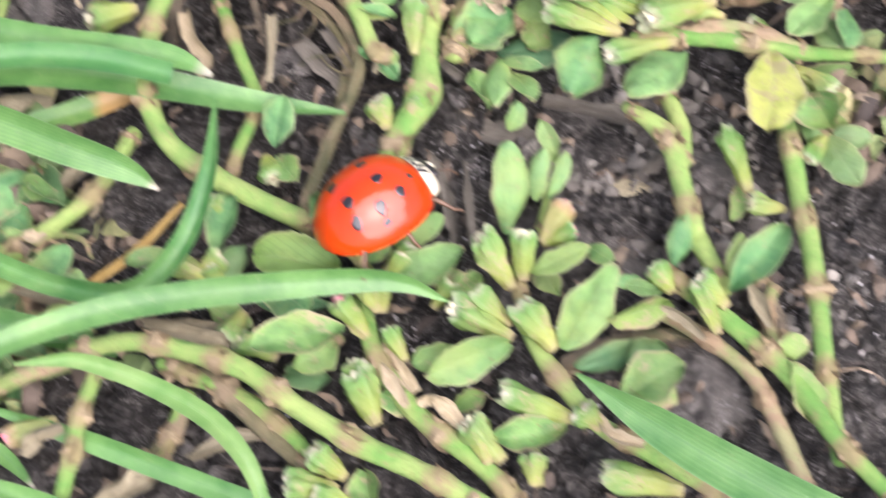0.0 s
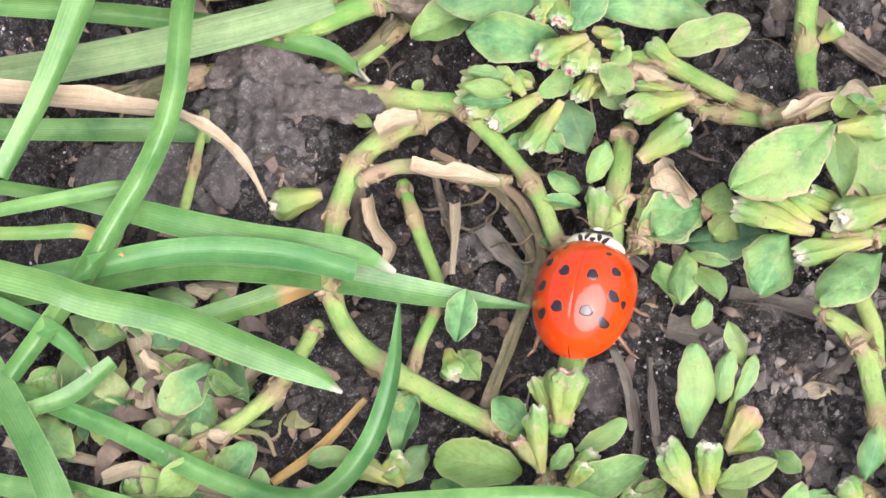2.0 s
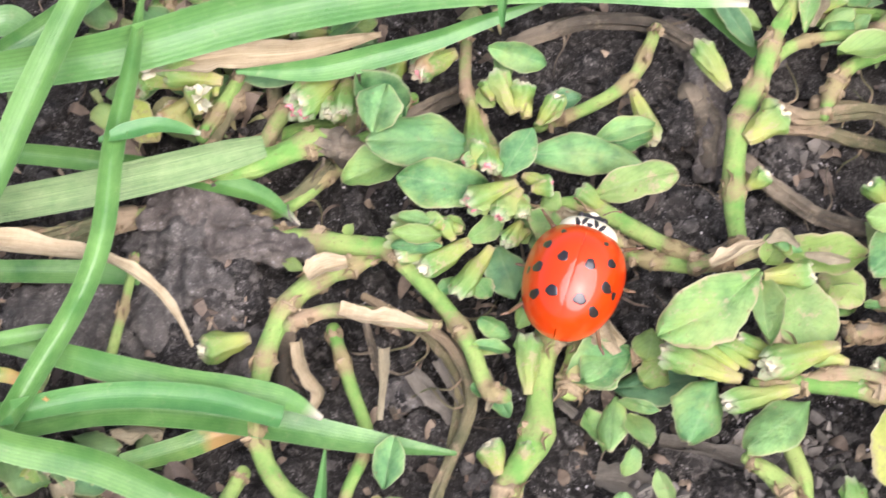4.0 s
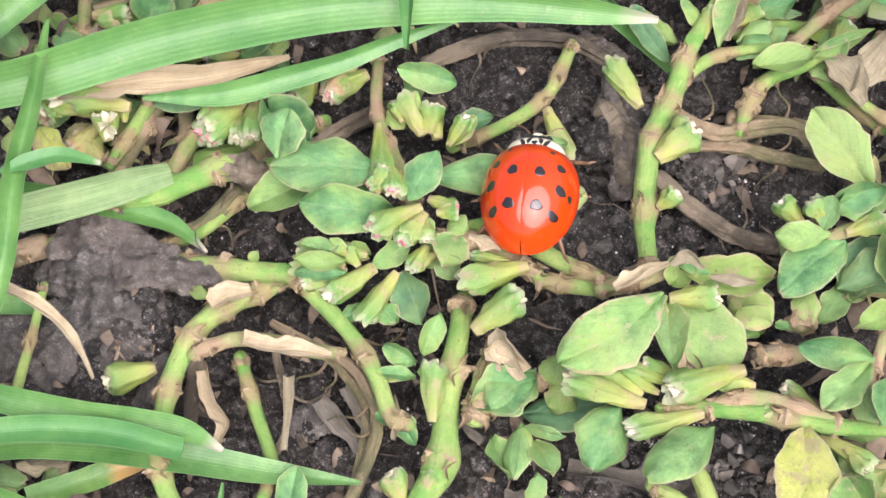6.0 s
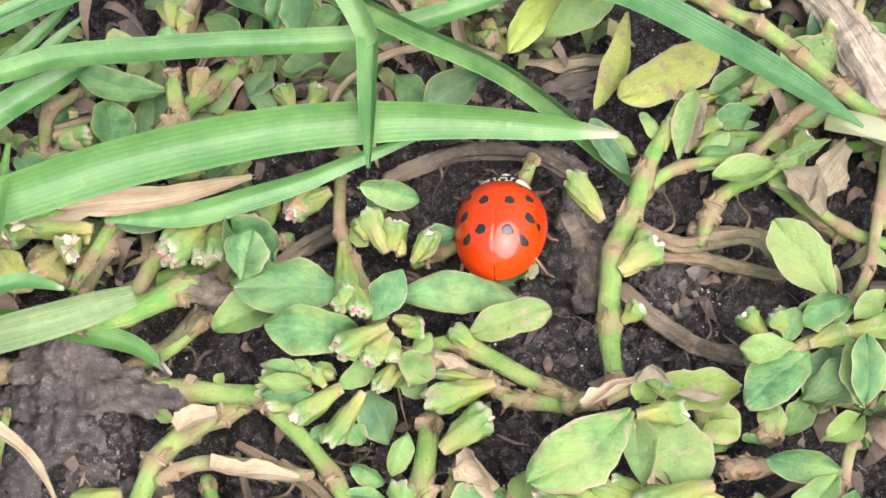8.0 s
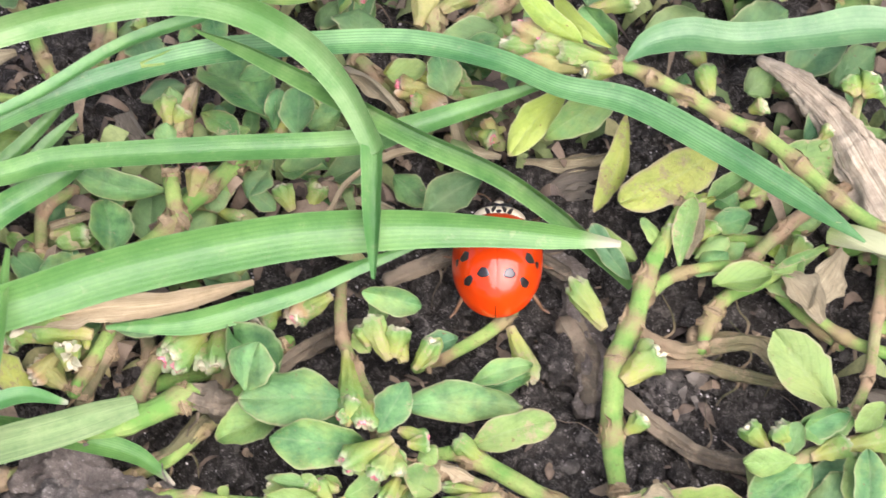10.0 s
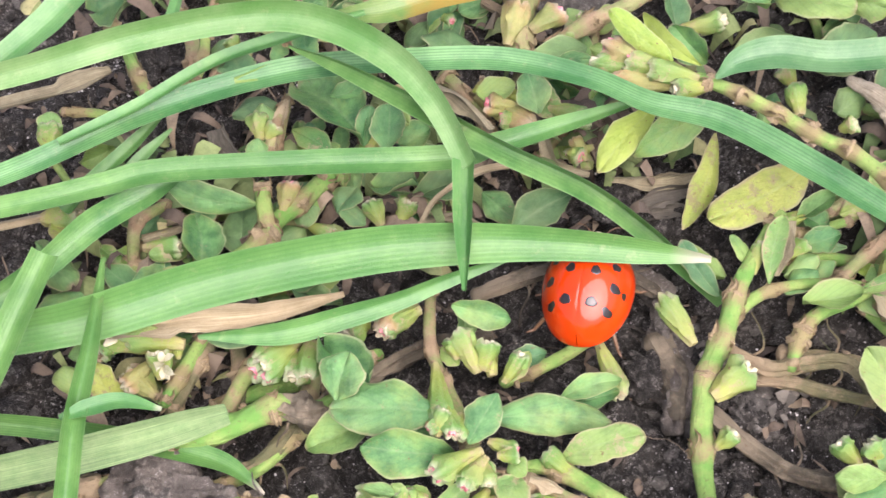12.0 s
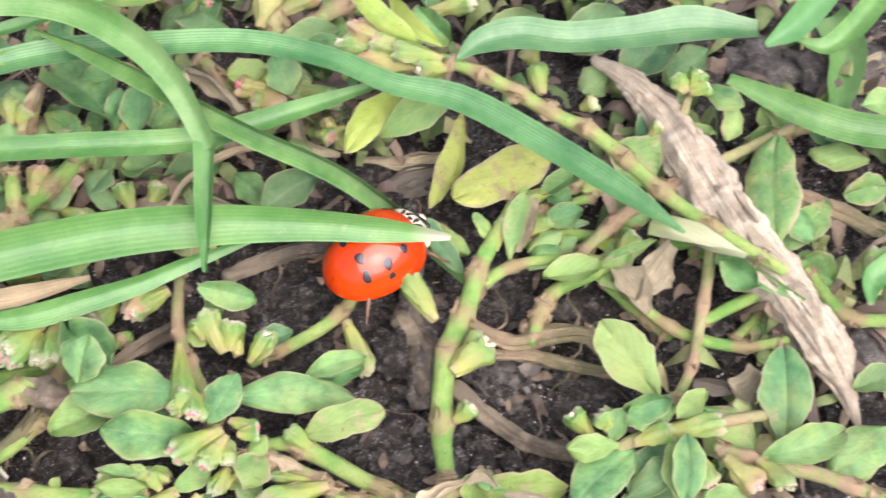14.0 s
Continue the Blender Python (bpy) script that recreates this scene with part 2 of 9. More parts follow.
STEM = stem_material("green_stem", (0.17, 0.37, 0.075), (0.38, 0.50, 0.145), (0.355, 0.275, 0.14), 0.0)
STEM_TAN = stem_material("tan_stem", (0.23, 0.31, 0.09), (0.43, 0.42, 0.2), (0.42, 0.29, 0.18), 0.09)
STEM_BROWN = stem_material("brown_stem", (0.060, 0.052, 0.036), (0.15, 0.128, 0.088), (0.29, 0.242, 0.165), 0.05)
STEM_OLD = stem_material("old_stem", (0.10, 0.115, 0.05), (0.22, 0.195, 0.10), (0.34, 0.26, 0.16), 0.05)
SHEATH = dry_material("papery_sheath", (0.28, 0.205, 0.11), (0.45, 0.36, 0.21), 0.7, 9.0)
BUD = leaf_material("bud_green", (0.23, 0.335, 0.045), (0.45, 0.50, 0.105), (0.47, 0.46, 0.14), (0.46, 0.33, 0.21), 0.06, (0.13, 0.32, 0.07))
BUD_PINK = leaf_material("bud_rosy", (0.25, 0.30, 0.07), (0.44, 0.43, 0.14), (0.46, 0.43, 0.15), (0.42, 0.33, 0.17), 0.06, (0.60, 0.15, 0.19), 0.85)
PETAL_WHITE = plain_material("petal_white", (0.40, 0.40, 0.22), (0.60, 0.57, 0.42), 0.65, 1600.0)
PETAL_PINK = plain_material("petal_pink", (0.62, 0.13, 0.18), (0.76, 0.42, 0.4), 0.55, 2500.0)
STRAW = dry_material("straw", (0.42, 0.335, 0.19), (0.64, 0.54, 0.35))
STRAW_GOLD = dry_material("golden_straw", (0.45, 0.28, 0.07), (0.6, 0.44, 0.15))
LITTER = dry_material("dry_litter", (0.235, 0.20, 0.118), (0.425, 0.38, 0.245))
LITTER_DARK = dry_material("dark_litter", (0.105, 0.095, 0.072), (0.22, 0.20, 0.155))
WOOD = dry_material("weathered_wood", (0.24, 0.195, 0.13), (0.63, 0.555, 0.41), 0.85, 30.0)
HUSK = dry_material("weathered_grass_sheath", (0.15, 0.29, 0.10), (0.34, 0.46, 0.21), 0.55, 26.0)
SOIL = soil_material("damp_soil", (0.0115, 0.0102, 0.0085), (0.092, 0.084, 0.071), (0.38, 0.355, 0.31))
CLAY = soil_material("dried_mud", (0.125, 0.116, 0.10), (0.24, 0.223, 0.192), (0.42, 0.395, 0.345))
CAKED = soil_material("caked_mud", (0.15, 0.130, 0.108), (0.29, 0.255, 0.212), (0.43, 0.39, 0.33))
GRIT = plain_material("sand_grain", (0.45, 0.42, 0.39), (0.8, 0.78, 0.74), 0.2, 3000.0)


# ---- mesh helpers, all in millimetres ----
def root_place(ob):
    while ob.parent:
        ob = ob.parent
    return ob.location / MM


def mesh(name, verts, faces, mat, parent=None, uv=None, base=None, label=""):
    """Links a mesh. Under a parent its corners are taken relative to the thing's foot."""
    origin = root_place(parent) if parent else Vector(base or (0, 0, 0))
    me = bpy.data.meshes.new(name)
    me.from_pydata([tuple((Vector(v) - origin) * MM) for v in verts], [], faces)
    me.polygons.foreach_set("use_smooth", [True] * len(me.polygons))
    me.set_sharp_from_angle(angle=radians(58))
    if uv:
        layer = me.uv_layers.new(name="UV")
        idx = np.empty(len(me.loops), dtype=np.int32)
        me.loops.foreach_get("vertex_index", idx)
        layer.data.foreach_set("uv", np.asarray(uv, dtype=np.float32)[idx].ravel())
    me.materials.append(mat)
    ob = new(name, me)
    if parent:
        ob.parent = parent
    else:
        ob.location = origin * MM
    if label:
        ob["label"] = label
    return ob


def glide(points, count):
    """Evenly many places on a smooth line through the points, which may carry more numbers than three."""
    p = np.array(points, float)
    if len(p) == 2:
        return p[0] + (p[1] - p[0]) * np.linspace(0, 1, count)[:, None]
    q = np.vstack([2 * p[0] - p[1], p, 2 * p[-1] - p[-2]])
    out = []
    for s in np.linspace(0, len(p) - 1, count):
        i = min(int(s), len(p) - 2)
        f = s - i
        a, b, c, d = q[i : i + 4]
        out.append(0.5 * (2 * b + (c - a) * f + (2 * a - 5 * b + 4 * c - d) * f * f + (3 * b - a - 3 * c + d) * f**3))
    return np.array(out)


UP = np.array((0.0, -0.40, 0.917))


def bearings(line, roll0=0.0, roll1=0.0):
    """Tangent, side and normal along a line; the normal leans up, turned by the roll about the line."""
    t = np.gradient(line[:, :3], axis=0)
    t /= np.linalg.norm(t, axis=1)[:, None] + 1e-9
    nrm = UP - (t @ UP)[:, None] * t
    nrm /= np.linalg.norm(nrm, axis=1)[:, None] + 1e-9
    side = np.cross(t, nrm)
    r = np.radians(np.linspace(roll0, roll1, len(line)))[:, None]
    return t, side * np.cos(r) + nrm * np.sin(r), nrm * np.cos(r) - side * np.sin(r)


def tube(points, n=10, rows=None, wobble=0.0, seed=0, lumpy=0.0, round_ends=False, ridge=0.0):
    """Corners, faces and uv of a round, capped tube through rows of (x, y, z, radius)."""
    rows = rows or max(8, 7 * len(points))
    line = glide(points, rows)
    if round_ends:
        for k, step in ((0, 1), (-1, -1)):
            d = line[k] - line[k + step]
            d = d[:3] / (np.linalg.norm(d[:3]) + 1e-9)
            r = abs(line[k][3])
            first, second, third = line[k].copy(), line[k].copy(), line[k].copy()
            first[:3] += d * 0.75 * r
            second[:3] += d * 0.55 * r
            third[:3] += d * 0.2 * r
            line = np.vstack([first, second, third, line]) if k == 0 else np.vstack([line, third, second, first])
        rows = len(line)
    t, side, nrm = bearings(line)
    rnd = random.Random(seed)
    step_len = float(np.linalg.norm(line[-1, :3] - line[0, :3])) / rows * 1.2
    verts, uv, faces = [], [], []
    for i, (c, s, m) in enumerate(zip(line, side, nrm)):
        rad = max(c[3], 0.02) * (1 + wobble * rnd.uniform(-1, 1))
        if round_ends:
            gone = min(i, rows - 1 - i)
            rad *= (0.25, 0.72, 0.93)[gone] if gone < 3 else 1.0
        run = i * step_len
        for j in range(n):
            a = 2 * math.pi * j / n
            k = rad * (1 + lumpy * noise.fractal(Vector((1.3 * math.cos(a) + seed, 1.3 * math.sin(a), 0.45 * run)), 0.8, 2.0, 3) + (ridge * noise.fractal(Vector((4 * math.cos(a), 4 * math.sin(a), 0.10 * run + seed)), 0.7, 2.2, 4) if ridge else 0.0))
            verts.append(c[:3] + k * (math.cos(a) * s + math.sin(a) * m))
            uv.append((i / (rows - 1), abs(2 * j / n - 1)))
    for i in range(rows - 1):
        for j in range(n):
            k = (j + 1) % n
            faces.append((i * n + j, i * n + k, (i + 1) * n + k, (i + 1) * n + j))
    faces.append(tuple(range(n))[::-1])
    faces.append(tuple((rows - 1) * n + j for j in range(n)))
    return verts, faces, uv


def ribbon(line, widths, side, nrm, shape, cols, thick):
    """A closed sheet along a line. shape(s, u) lifts its surface; s runs from -1 to 1 across."""
    rows = len(line)
    verts, uv, faces = [], [], []
    for layer in (0, 1):
        for i in range(rows):
            u = i / (rows - 1)
            for j in range(cols):
                s = 2 * j / (cols - 1) - 1
                lift = shape(s, u) - (thick * (1 - 0.8 * abs(s)) if layer else 0)
                verts.append(line[i, :3] + side[i] * s * widths[i] / 2 + nrm[i] * lift)
                uv.append((u, j / (cols - 1)))
    m = rows * cols
    for i in range(rows - 1):
        for j in range(cols - 1):
            a = i * cols + j
            faces.append((a, a + 1, a + cols + 1, a + cols))
            faces.append((m + a, m + a + cols, m + a + cols + 1, m + a + 1))
        for j in (0, cols - 1):
            a, b = i * cols + j, (i + 1) * cols + j
            faces.append((a, b, m + b, m + a) if j == 0 else (a, m + a, m + b, b))
    for i in (0, rows - 1):
        for j in range(cols - 1):
            a = i * cols + j
            faces.append((a, m + a, m + a + 1, a + 1) if i == 0 else (a, a + 1, m + a + 1, m + a))
    return verts, faces, uv


# ---- plants ----
def grass_blade(points, mat=None, roll=(0, 0), fold=0.25, label="", name="grass_blade", category="grass blade", group="grass blades", ragged=0.0, seed=0):
    """A long blade through rows of (x, y, z, width), folded along its middle."""
    rows = max(30, 11 * len(points))
    line = glide(points, rows)
    rnd = random.Random(seed)
    t, side, nrm = bearings(line, roll[0] + rnd.uniform(-28, 28), roll[1] + rnd.uniform(-28, 28))
    w = np.maximum(line[:, 3], 0.06)
    if ragged:
        w = w * np.array([1 + 1.3 * ragged * max(-1.5, min(1.5, noise.fractal(Vector((i * 0.11, seed * 3.1, 0)), 0.8, 2.0, 2))) for i in range(rows)])
    ph = rnd.uniform(0, 6)
    fold = fold * rnd.uniform(1.1, 2.4)

    def shape(s, u):
        i = min(rows - 1, int(u * (rows - 1)))
        return w[i] * (fold * (s * s * 0.35 + abs(s) * 0.25) + 0.05 * math.sin(8 * u + ph) * s + 0.02 * math.sin(21 * u + 3 * ph) * abs(s) + ragged * (0.7 * math.sin(5 * u + 2 * s + ph) + 0.25 * math.sin(13 * u + 4 * s + ph)) * abs(s))

    v, f, uv = ribbon(line, w, side, nrm, shape, 11, 0.14)
    ob = mesh(name, v, f, mat or BLADE, None, uv, tuple(points[0][:3]))
    if not ragged:
        keel = np.hstack([line[:, :3] - nrm * (0.10 + 0.02 * w[:, None]), 0.045 * w[:, None] + 0.01])
        v, f, uv = tube(keel[::3], 6, 30)
        mesh("midrib", v, f, mat or BLADE, ob, uv)
    return tagged(ob, label or "long ribbed green grass blade lying over soil", category, group)


def sprig(x, y, z, label, name="knotgrass_sprig", category="plant"):
    e = new(name)
    e.empty_display_size = 0.002
    e.location = Vector((x, y, z)) * MM
    return tagged(e, label, category, "knotgrass sprigs")


def stem(thing, points, mat=None, joints=(), seed=0, lumpy=0.12):
    """A jointed stalk through rows of (x, y, z, radius), with a papery sheath at each joint (0 to 1 along it)."""
    v, f, uv = tube(points, 12, max(18, 12 * len(points)), 0.0, seed, lumpy, True)
    line = glide(points, 101)
    marks = [line[min(96, max(3, int(j * 100)))] for j in joints]
    for first in range(0, len(v), 12):
        mid = sum(v[first : first + 12]) / 12
        swell = max((0.26 * math.exp(-((float(np.linalg.norm(mid - m[:3])) / (1.1 * m[3] + 0.05)) ** 2)) for m in marks), default=0.0)
        for i in range(first, first + 12):
            v[i] = mid + (v[i] - mid) * (0.94 + swell)
    for i in range(len(v)):
        far = min((float(np.linalg.norm(v[i] - m[:3])) for m in marks), default=9.0)
        uv[i] = (min(1.0, far / 3.0), uv[i][1])
    ob = mesh("stalk", v, f, mat or STEM, thing, uv)
    rnd = random.Random(seed + 5)
    for j in (0.03, *joints, 0.97):
        i = min(96, max(3, int(j * 100)))
        a, r = line[i], line[i][3]
        d = line[i + 3][:3] - line[i - 3][:3]
        d = d / (np.linalg.norm(d) + 1e-9)
        h = r * rnd.uniform(0.35, 0.75)
        rows = [(*(a[:3] - d * h), r * 1.0), (*(a[:3] - d * h * 0.4), r * 1.16), (*(a[:3] + d * h * 0.2), r * 1.2), (*(a[:3] + d * h), r * 1.0)]
        v, f, uv = tube(rows, 11, 9, 0.1, seed + i, 0.55)
        for k in range(11):
            for end in (k, len(v) - 11 + k):
                v[end] = v[end] + d * h * rnd.uniform(-0.3, 0.3)
        mesh("sheath", v, f, SHEATH, ob, uv)
        v, f, uv = [], [], []
        for _ in range(rnd.randint(3, 5)):
            p = np.cross(d, (rnd.uniform(-1, 1), rnd.uniform(-1, 1), 0.6))
            p = p / (np.linalg.norm(p) + 1e-9)
            if p[2] < -0.2:
                p = -p
            go, le = rnd.choice((1, 1, -1)), r * rnd.uniform(0.6, 1.7)
            shred = np.array([a[:3] + p * r * (1.0 + 0.22 * k * k) + d * go * le * k + np.cross(d, p) * r * 0.5 * math.sin(3 * k) for k in (0.0, 0.3, 0.6, 1.0)])
            _, sd, nm = bearings(shred)
            ww = r * rnd.uniform(0.2, 0.55) * np.array((1.0, 1.1, 0.7, 0.15))
            v2, f2, uv2 = ribbon(shred, ww, sd, nm, lambda s_, u_: r * 0.3 * s_ * s_, 4, 0.05)
            f += [tuple(x + len(v) for x in q) for q in f2]
            v, uv = v + v2, uv + uv2
        mesh("torn_sheath", v, f, SHEATH, ob, uv)
    return ob


def leaf(thing, a, b, width, mat=None, roll=0.0, bend=0.08, cup=0.12, seed=0):
    """A small oval leaf from its foot a to its tip b, with a creased midrib and a short stalk."""
    a, b = np.array(a, float), np.array(b, float)
    rows = 18
    lean = random.Random(seed + 9000)
    b = b + UP * min(1.6, float(np.linalg.norm(b - a)) * lean.uniform(-0.22, 0.42))
    b[2] = max(b[2], 0.5)
    length = np.linalg.norm(b - a)
    runs = 1 - (1 - np.linspace(0, 1, rows)) ** 1.7
    line = a + (b - a) * runs[:, None]
    rnd = random.Random(seed)
    t, side, nrm = bearings(line, roll, roll + rnd.uniform(-14, 14))
    sway = rnd.uniform(-0.06, 0.06)
    for i in range(rows):
        u = runs[i]
        line[i] += nrm[i] * length * bend * math.sin(math.pi * u) + side[i] * length * sway * math.sin(math.pi * u)
    w = []
    ph0, widest, blunt, foot = rnd.uniform(0, 6), rnd.uniform(0.42, 0.62), rnd.uniform(0.40, 0.74), rnd.uniform(0.55, 0.85)
    cup = cup * rnd.choice((-1.6, -1.0, 1.2, 2.0))
    for i in range(rows):
        u = runs[i]
        near = u / widest if u < widest else (1 - u) / (1 - widest)
        k = max(0.0, math.sin(math.pi / 2 * near)) ** (foot if u < widest else blunt)
        lump = 1 + 0.07 * math.sin(5 * u + ph0) + 0.05 * math.sin(13 * u + 2 * ph0)
        w.append(max(0.13 * width, 1.08 * width * k * lump) if u < 0.999 else 0.14 * width)
    ph, amp, crease = rnd.uniform(0, 6), rnd.uniform(0.02, 0.06), rnd.choice((-0.06, 0.05, 0.12, 0.2))

    def shape(s, u):
        rib = -0.028 * width * math.exp(-((s / 0.12) ** 2))
        return width * (cup * s * s + crease * abs(s)) + rib + width * amp * math.sin(7 * u + ph + 2 * s) * abs(s)

    v, f, uv = ribbon(line, np.array(w), side, nrm, shape, 11, 0.14)
    # uneven, nibbled margins
    for n in range(len(v)):
        i, s = (n // 11) % rows, 2 * (n % 11) / 10 - 1
        gnaw = noise.fractal(Vector((runs[i] * 4.5, seed * 1.7 + (3.0 if s > 0 else 0.0), 0.3)), 0.8, 2.0, 3)
        v[n] = v[n] + side[i] * s * abs(s) * w[i] * 0.085 * max(-1.6, min(0.6, gnaw))
    return mesh("leaf", v, f, mat or LEAF, thing, uv)


def bud(thing, a, b, width, pink=False, mat=None, seed=0):
    """A ribbed flower bud from its foot a to its mouth b, with folded petals showing at the mouth."""
    a, b = np.array(a, float), np.array(b, float)
    axis = b - a
    prof = ((0.0, 0.36), (0.1, 0.46), (0.24, 0.6), (0.4, 0.74), (0.56, 0.86), (0.7, 0.94), (0.82, 0.95), (0.92, 0.86), (1.0, 0.62))
    line = np.array([a + axis * u for u, _ in prof])
    t, side, nrm = bearings(line)
    n, verts, uv, faces = 25, [], [], []
    rnd = random.Random(seed)
    turn, length = rnd.uniform(0, 6), np.linalg.norm(axis)
    reach = [rnd.uniform(-0.14, 0.04) for _ in range(5)]
    squash = rnd.uniform(0.75, 0.95)
    for i, (u, k) in enumerate(prof):
        for j in range(n):
            ang = 2 * math.pi * j / n
            lobe = abs(math.cos(2.5 * ang + turn))
            rad = width / 2 * k * (0.88 + 0.05 * lobe + 0.2 * lobe * u * u + 0.3 * noise.fractal(Vector((2.4 * math.cos(ang), 2.4 * math.sin(ang), 3.5 * u + seed)), 0.7, 2.0, 4))
            ahead = u + (max(0.0, u - 0.7) / 0.3) * (0.08 * (lobe - 0.6) + reach[int(j / 5)])
            verts.append(a + axis * ahead + rad * (math.cos(ang) * side[i] + squash * math.sin(ang) * nrm[i]))
            uv.append((u * 0.85, 0.5 + 0.42 * (1 - lobe)))
    for i in range(len(prof) - 1):
        for j in range(n):
            k = (j + 1) % n
            faces.append((i * n + j, i * n + k, (i + 1) * n + k, (i + 1) * n + j))
    # the mouth dips inwards
    rim, first = (len(prof) - 1) * n, len(verts)
    for j in range(n):
        p = verts[rim + j]
        verts.append(p + (a + axis * 0.8 - p) * 0.55)
        uv.append((0.9, 0.95))
    for j in range(n):
        k = (j + 1) % n
        faces.append((rim + j, rim + k, first + k, first + j))
    faces += [tuple(range(n))[::-1], tuple(first + j for j in range(n))]
    ob = mesh("bud", verts, faces, mat or BUD, thing, uv)
    verts, faces, uv = [], [], []
    mat_p = PETAL_PINK if pink else PETAL_WHITE
    for k in range(7):
        ang = turn + 2 * math.pi * k / 7 + rnd.uniform(-0.3, 0.3)
        out = math.cos(ang) * side[-1] + squash * math.sin(ang) * nrm[-1]
        wide = np.cross(t[-1], out)
        base = a + axis * 0.8 + out * width * rnd.uniform(0.14, 0.27)
        le = length * 0.19 + width * rnd.uniform(-0.08, 0.06)
        first = len(verts)
        for fu, fw, fo in ((0, 0.08, 0.0), (0.5, 0.13, 0.03), (0.85, 0.14, 0.04), (1.0, 0.10, 0.02)):
            for sgn in (-1, 0, 1):
                for lay in (0, 1):
                    verts.append(base + t[-1] * le * (fu - 0.12 * abs(sgn)) + wide * sgn * width * fw + out * (width * (fo - 0.05 * abs(sgn)) - lay * 0.05))
                    uv.append((fu, 0.5 + 0.5 * sgn))
        for r in range(3):
            for c in range(2):
                p = first + r * 6 + c * 2
                faces.append((p, p + 2, p + 8, p + 6))
                faces.append((p + 1, p + 7, p + 9, p + 3))
            p = first + r * 6
            faces += [(p, p + 6, p + 7, p + 1), (p + 4, p + 5, p + 11, p + 10)]
        faces.append((first + 18, first + 20, first + 22, first + 23, first + 21, first + 19))
    mesh("petals", verts, faces, mat_p, ob, uv, None, "rosy petal tips" if pink else "white petal tips")
    return ob


def root(points, mat=None, label="brown woody root running along the soil", name="root", category="root", seed=0, lumpy=0.3, ridge=0.35, sides=20):
    v, f, uv = tube(points, sides, max(40, 22 * len(points)), 0.03, seed, lumpy, True, ridge)
    ob = mesh(name, v, f, mat or STEM_BROWN, None, uv, tuple(points[0][:3]))
    line, rnd = glide(points, 41), random.Random(seed + 9)
    t, side, nrm = bearings(line)
    for k in range(2):
        i, way = rnd.randint(4, 36), rnd.choice((-1, 1))
        p, r, le = line[i][:3], line[i][3], rnd.uniform(1.2, 3.0)
        lean = rnd.uniform(-0.6, 0.6)
        rows = [(*(p + side[i] * way * (0.8 * r + le * u) + t[i] * le * (lean * u + 0.25 * math.sin(4 * u + k)) - np.array((0, 0, 0.25 * r + 0.5 * u * u))), 0.09 * (1 - 0.6 * u)) for u in (0.0, 0.3, 0.65, 1.0)]
        v, f, uv = tube(rows, 6, 14, 0.2, seed + k)
        mesh("rootlet", v, f, mat or STEM_BROWN, ob, uv)
    return tagged(ob, label, category, "roots")


def splintered_stick(points, label, seed=0):
    """A rough flat stick with slivers that lift off its face."""
    e = new("wood_stick")
    e.empty_display_size = 0.002
    e.location = Vector(points[0][:3]) * MM
    v, f, uv = tube(points, 40, 150, 0.05, seed, 0.22, True, 0.28)
    body = mesh("core", v, f, WOOD, e, uv)
    line = glide(points, 101)
    t, side, nrm = bearings(line)
    rnd = random.Random(seed)
    for k in range(16):
        i = rnd.randint(4, 74)
        n, s = rnd.randint(7, 20), rnd.uniform(-0.85, 0.85)
        rows = []
        for h in range(5):
            m = i + n * h // 4
            r = line[m][3]
            up = math.sqrt(1 - s * s) * r * (0.98 + 0.06 * math.sin(h + k)) + (0.16 * r if h == 4 else 0.0)
            rows.append((*(line[m][:3] + side[m] * s * r + nrm[m] * up), r * rnd.uniform(0.06, 0.15) * (0.3 if h in (0, 4) else 1.0)))
        v, f, uv = tube(rows, 6, 18, 0.15, seed + k, 0.3)
        mesh("splinter", v, f, WOOD, body, uv)
    return tagged(e, label, "stick")


def scrap(points, mat=None, label="curled dry plant scrap on the soil", seed=0, name="dry_scrap"):
    """A torn, curled piece of dead plant through rows of (x, y, z, width)."""
    return grass_blade(points, mat or LITTER, (random.Random(seed).uniform(-25, 25), random.Random(seed).uniform(-60, 60)), 0.5, label, name, "plant litter", "plant litter", 0.22, seed)


def clod(x, y, z, size, mat=None, label="rounded clod of grey-brown dried mud", seed=0, flat=0.7):
    """A lump of caked soil, rough all over, sunk a little into the ground."""
    bm = bmesh.new()
    bmesh.ops.create_icosphere(bm, subdivisions=5, radius=1.0)
    for p in bm.verts:
        d = p.co.normalized()
        k = 1 + 0.35 * noise.noise(d * 1.1 + Vector((seed, 0, 0))) + 0.30 * noise.fractal(d * 2.6 + Vector((0, seed, 0)), 0.7, 2.1, 6)
        p.co = Vector((d.x * k, d.y * k, d.z * k * flat)) * size * MM
    me = bpy.data.meshes.new("soil_clod")
    bm.to_mesh(me)
    bm.free()
    me.polygons.foreach_set("use_smooth", [True] * len(me.polygons))
    me.materials.append(mat or CLAY)
    ob = new("soil_clod", me)
    ob.location = (x * MM, y * MM, z * MM)
    return tagged(ob, label, "soil clod", "soil clods")


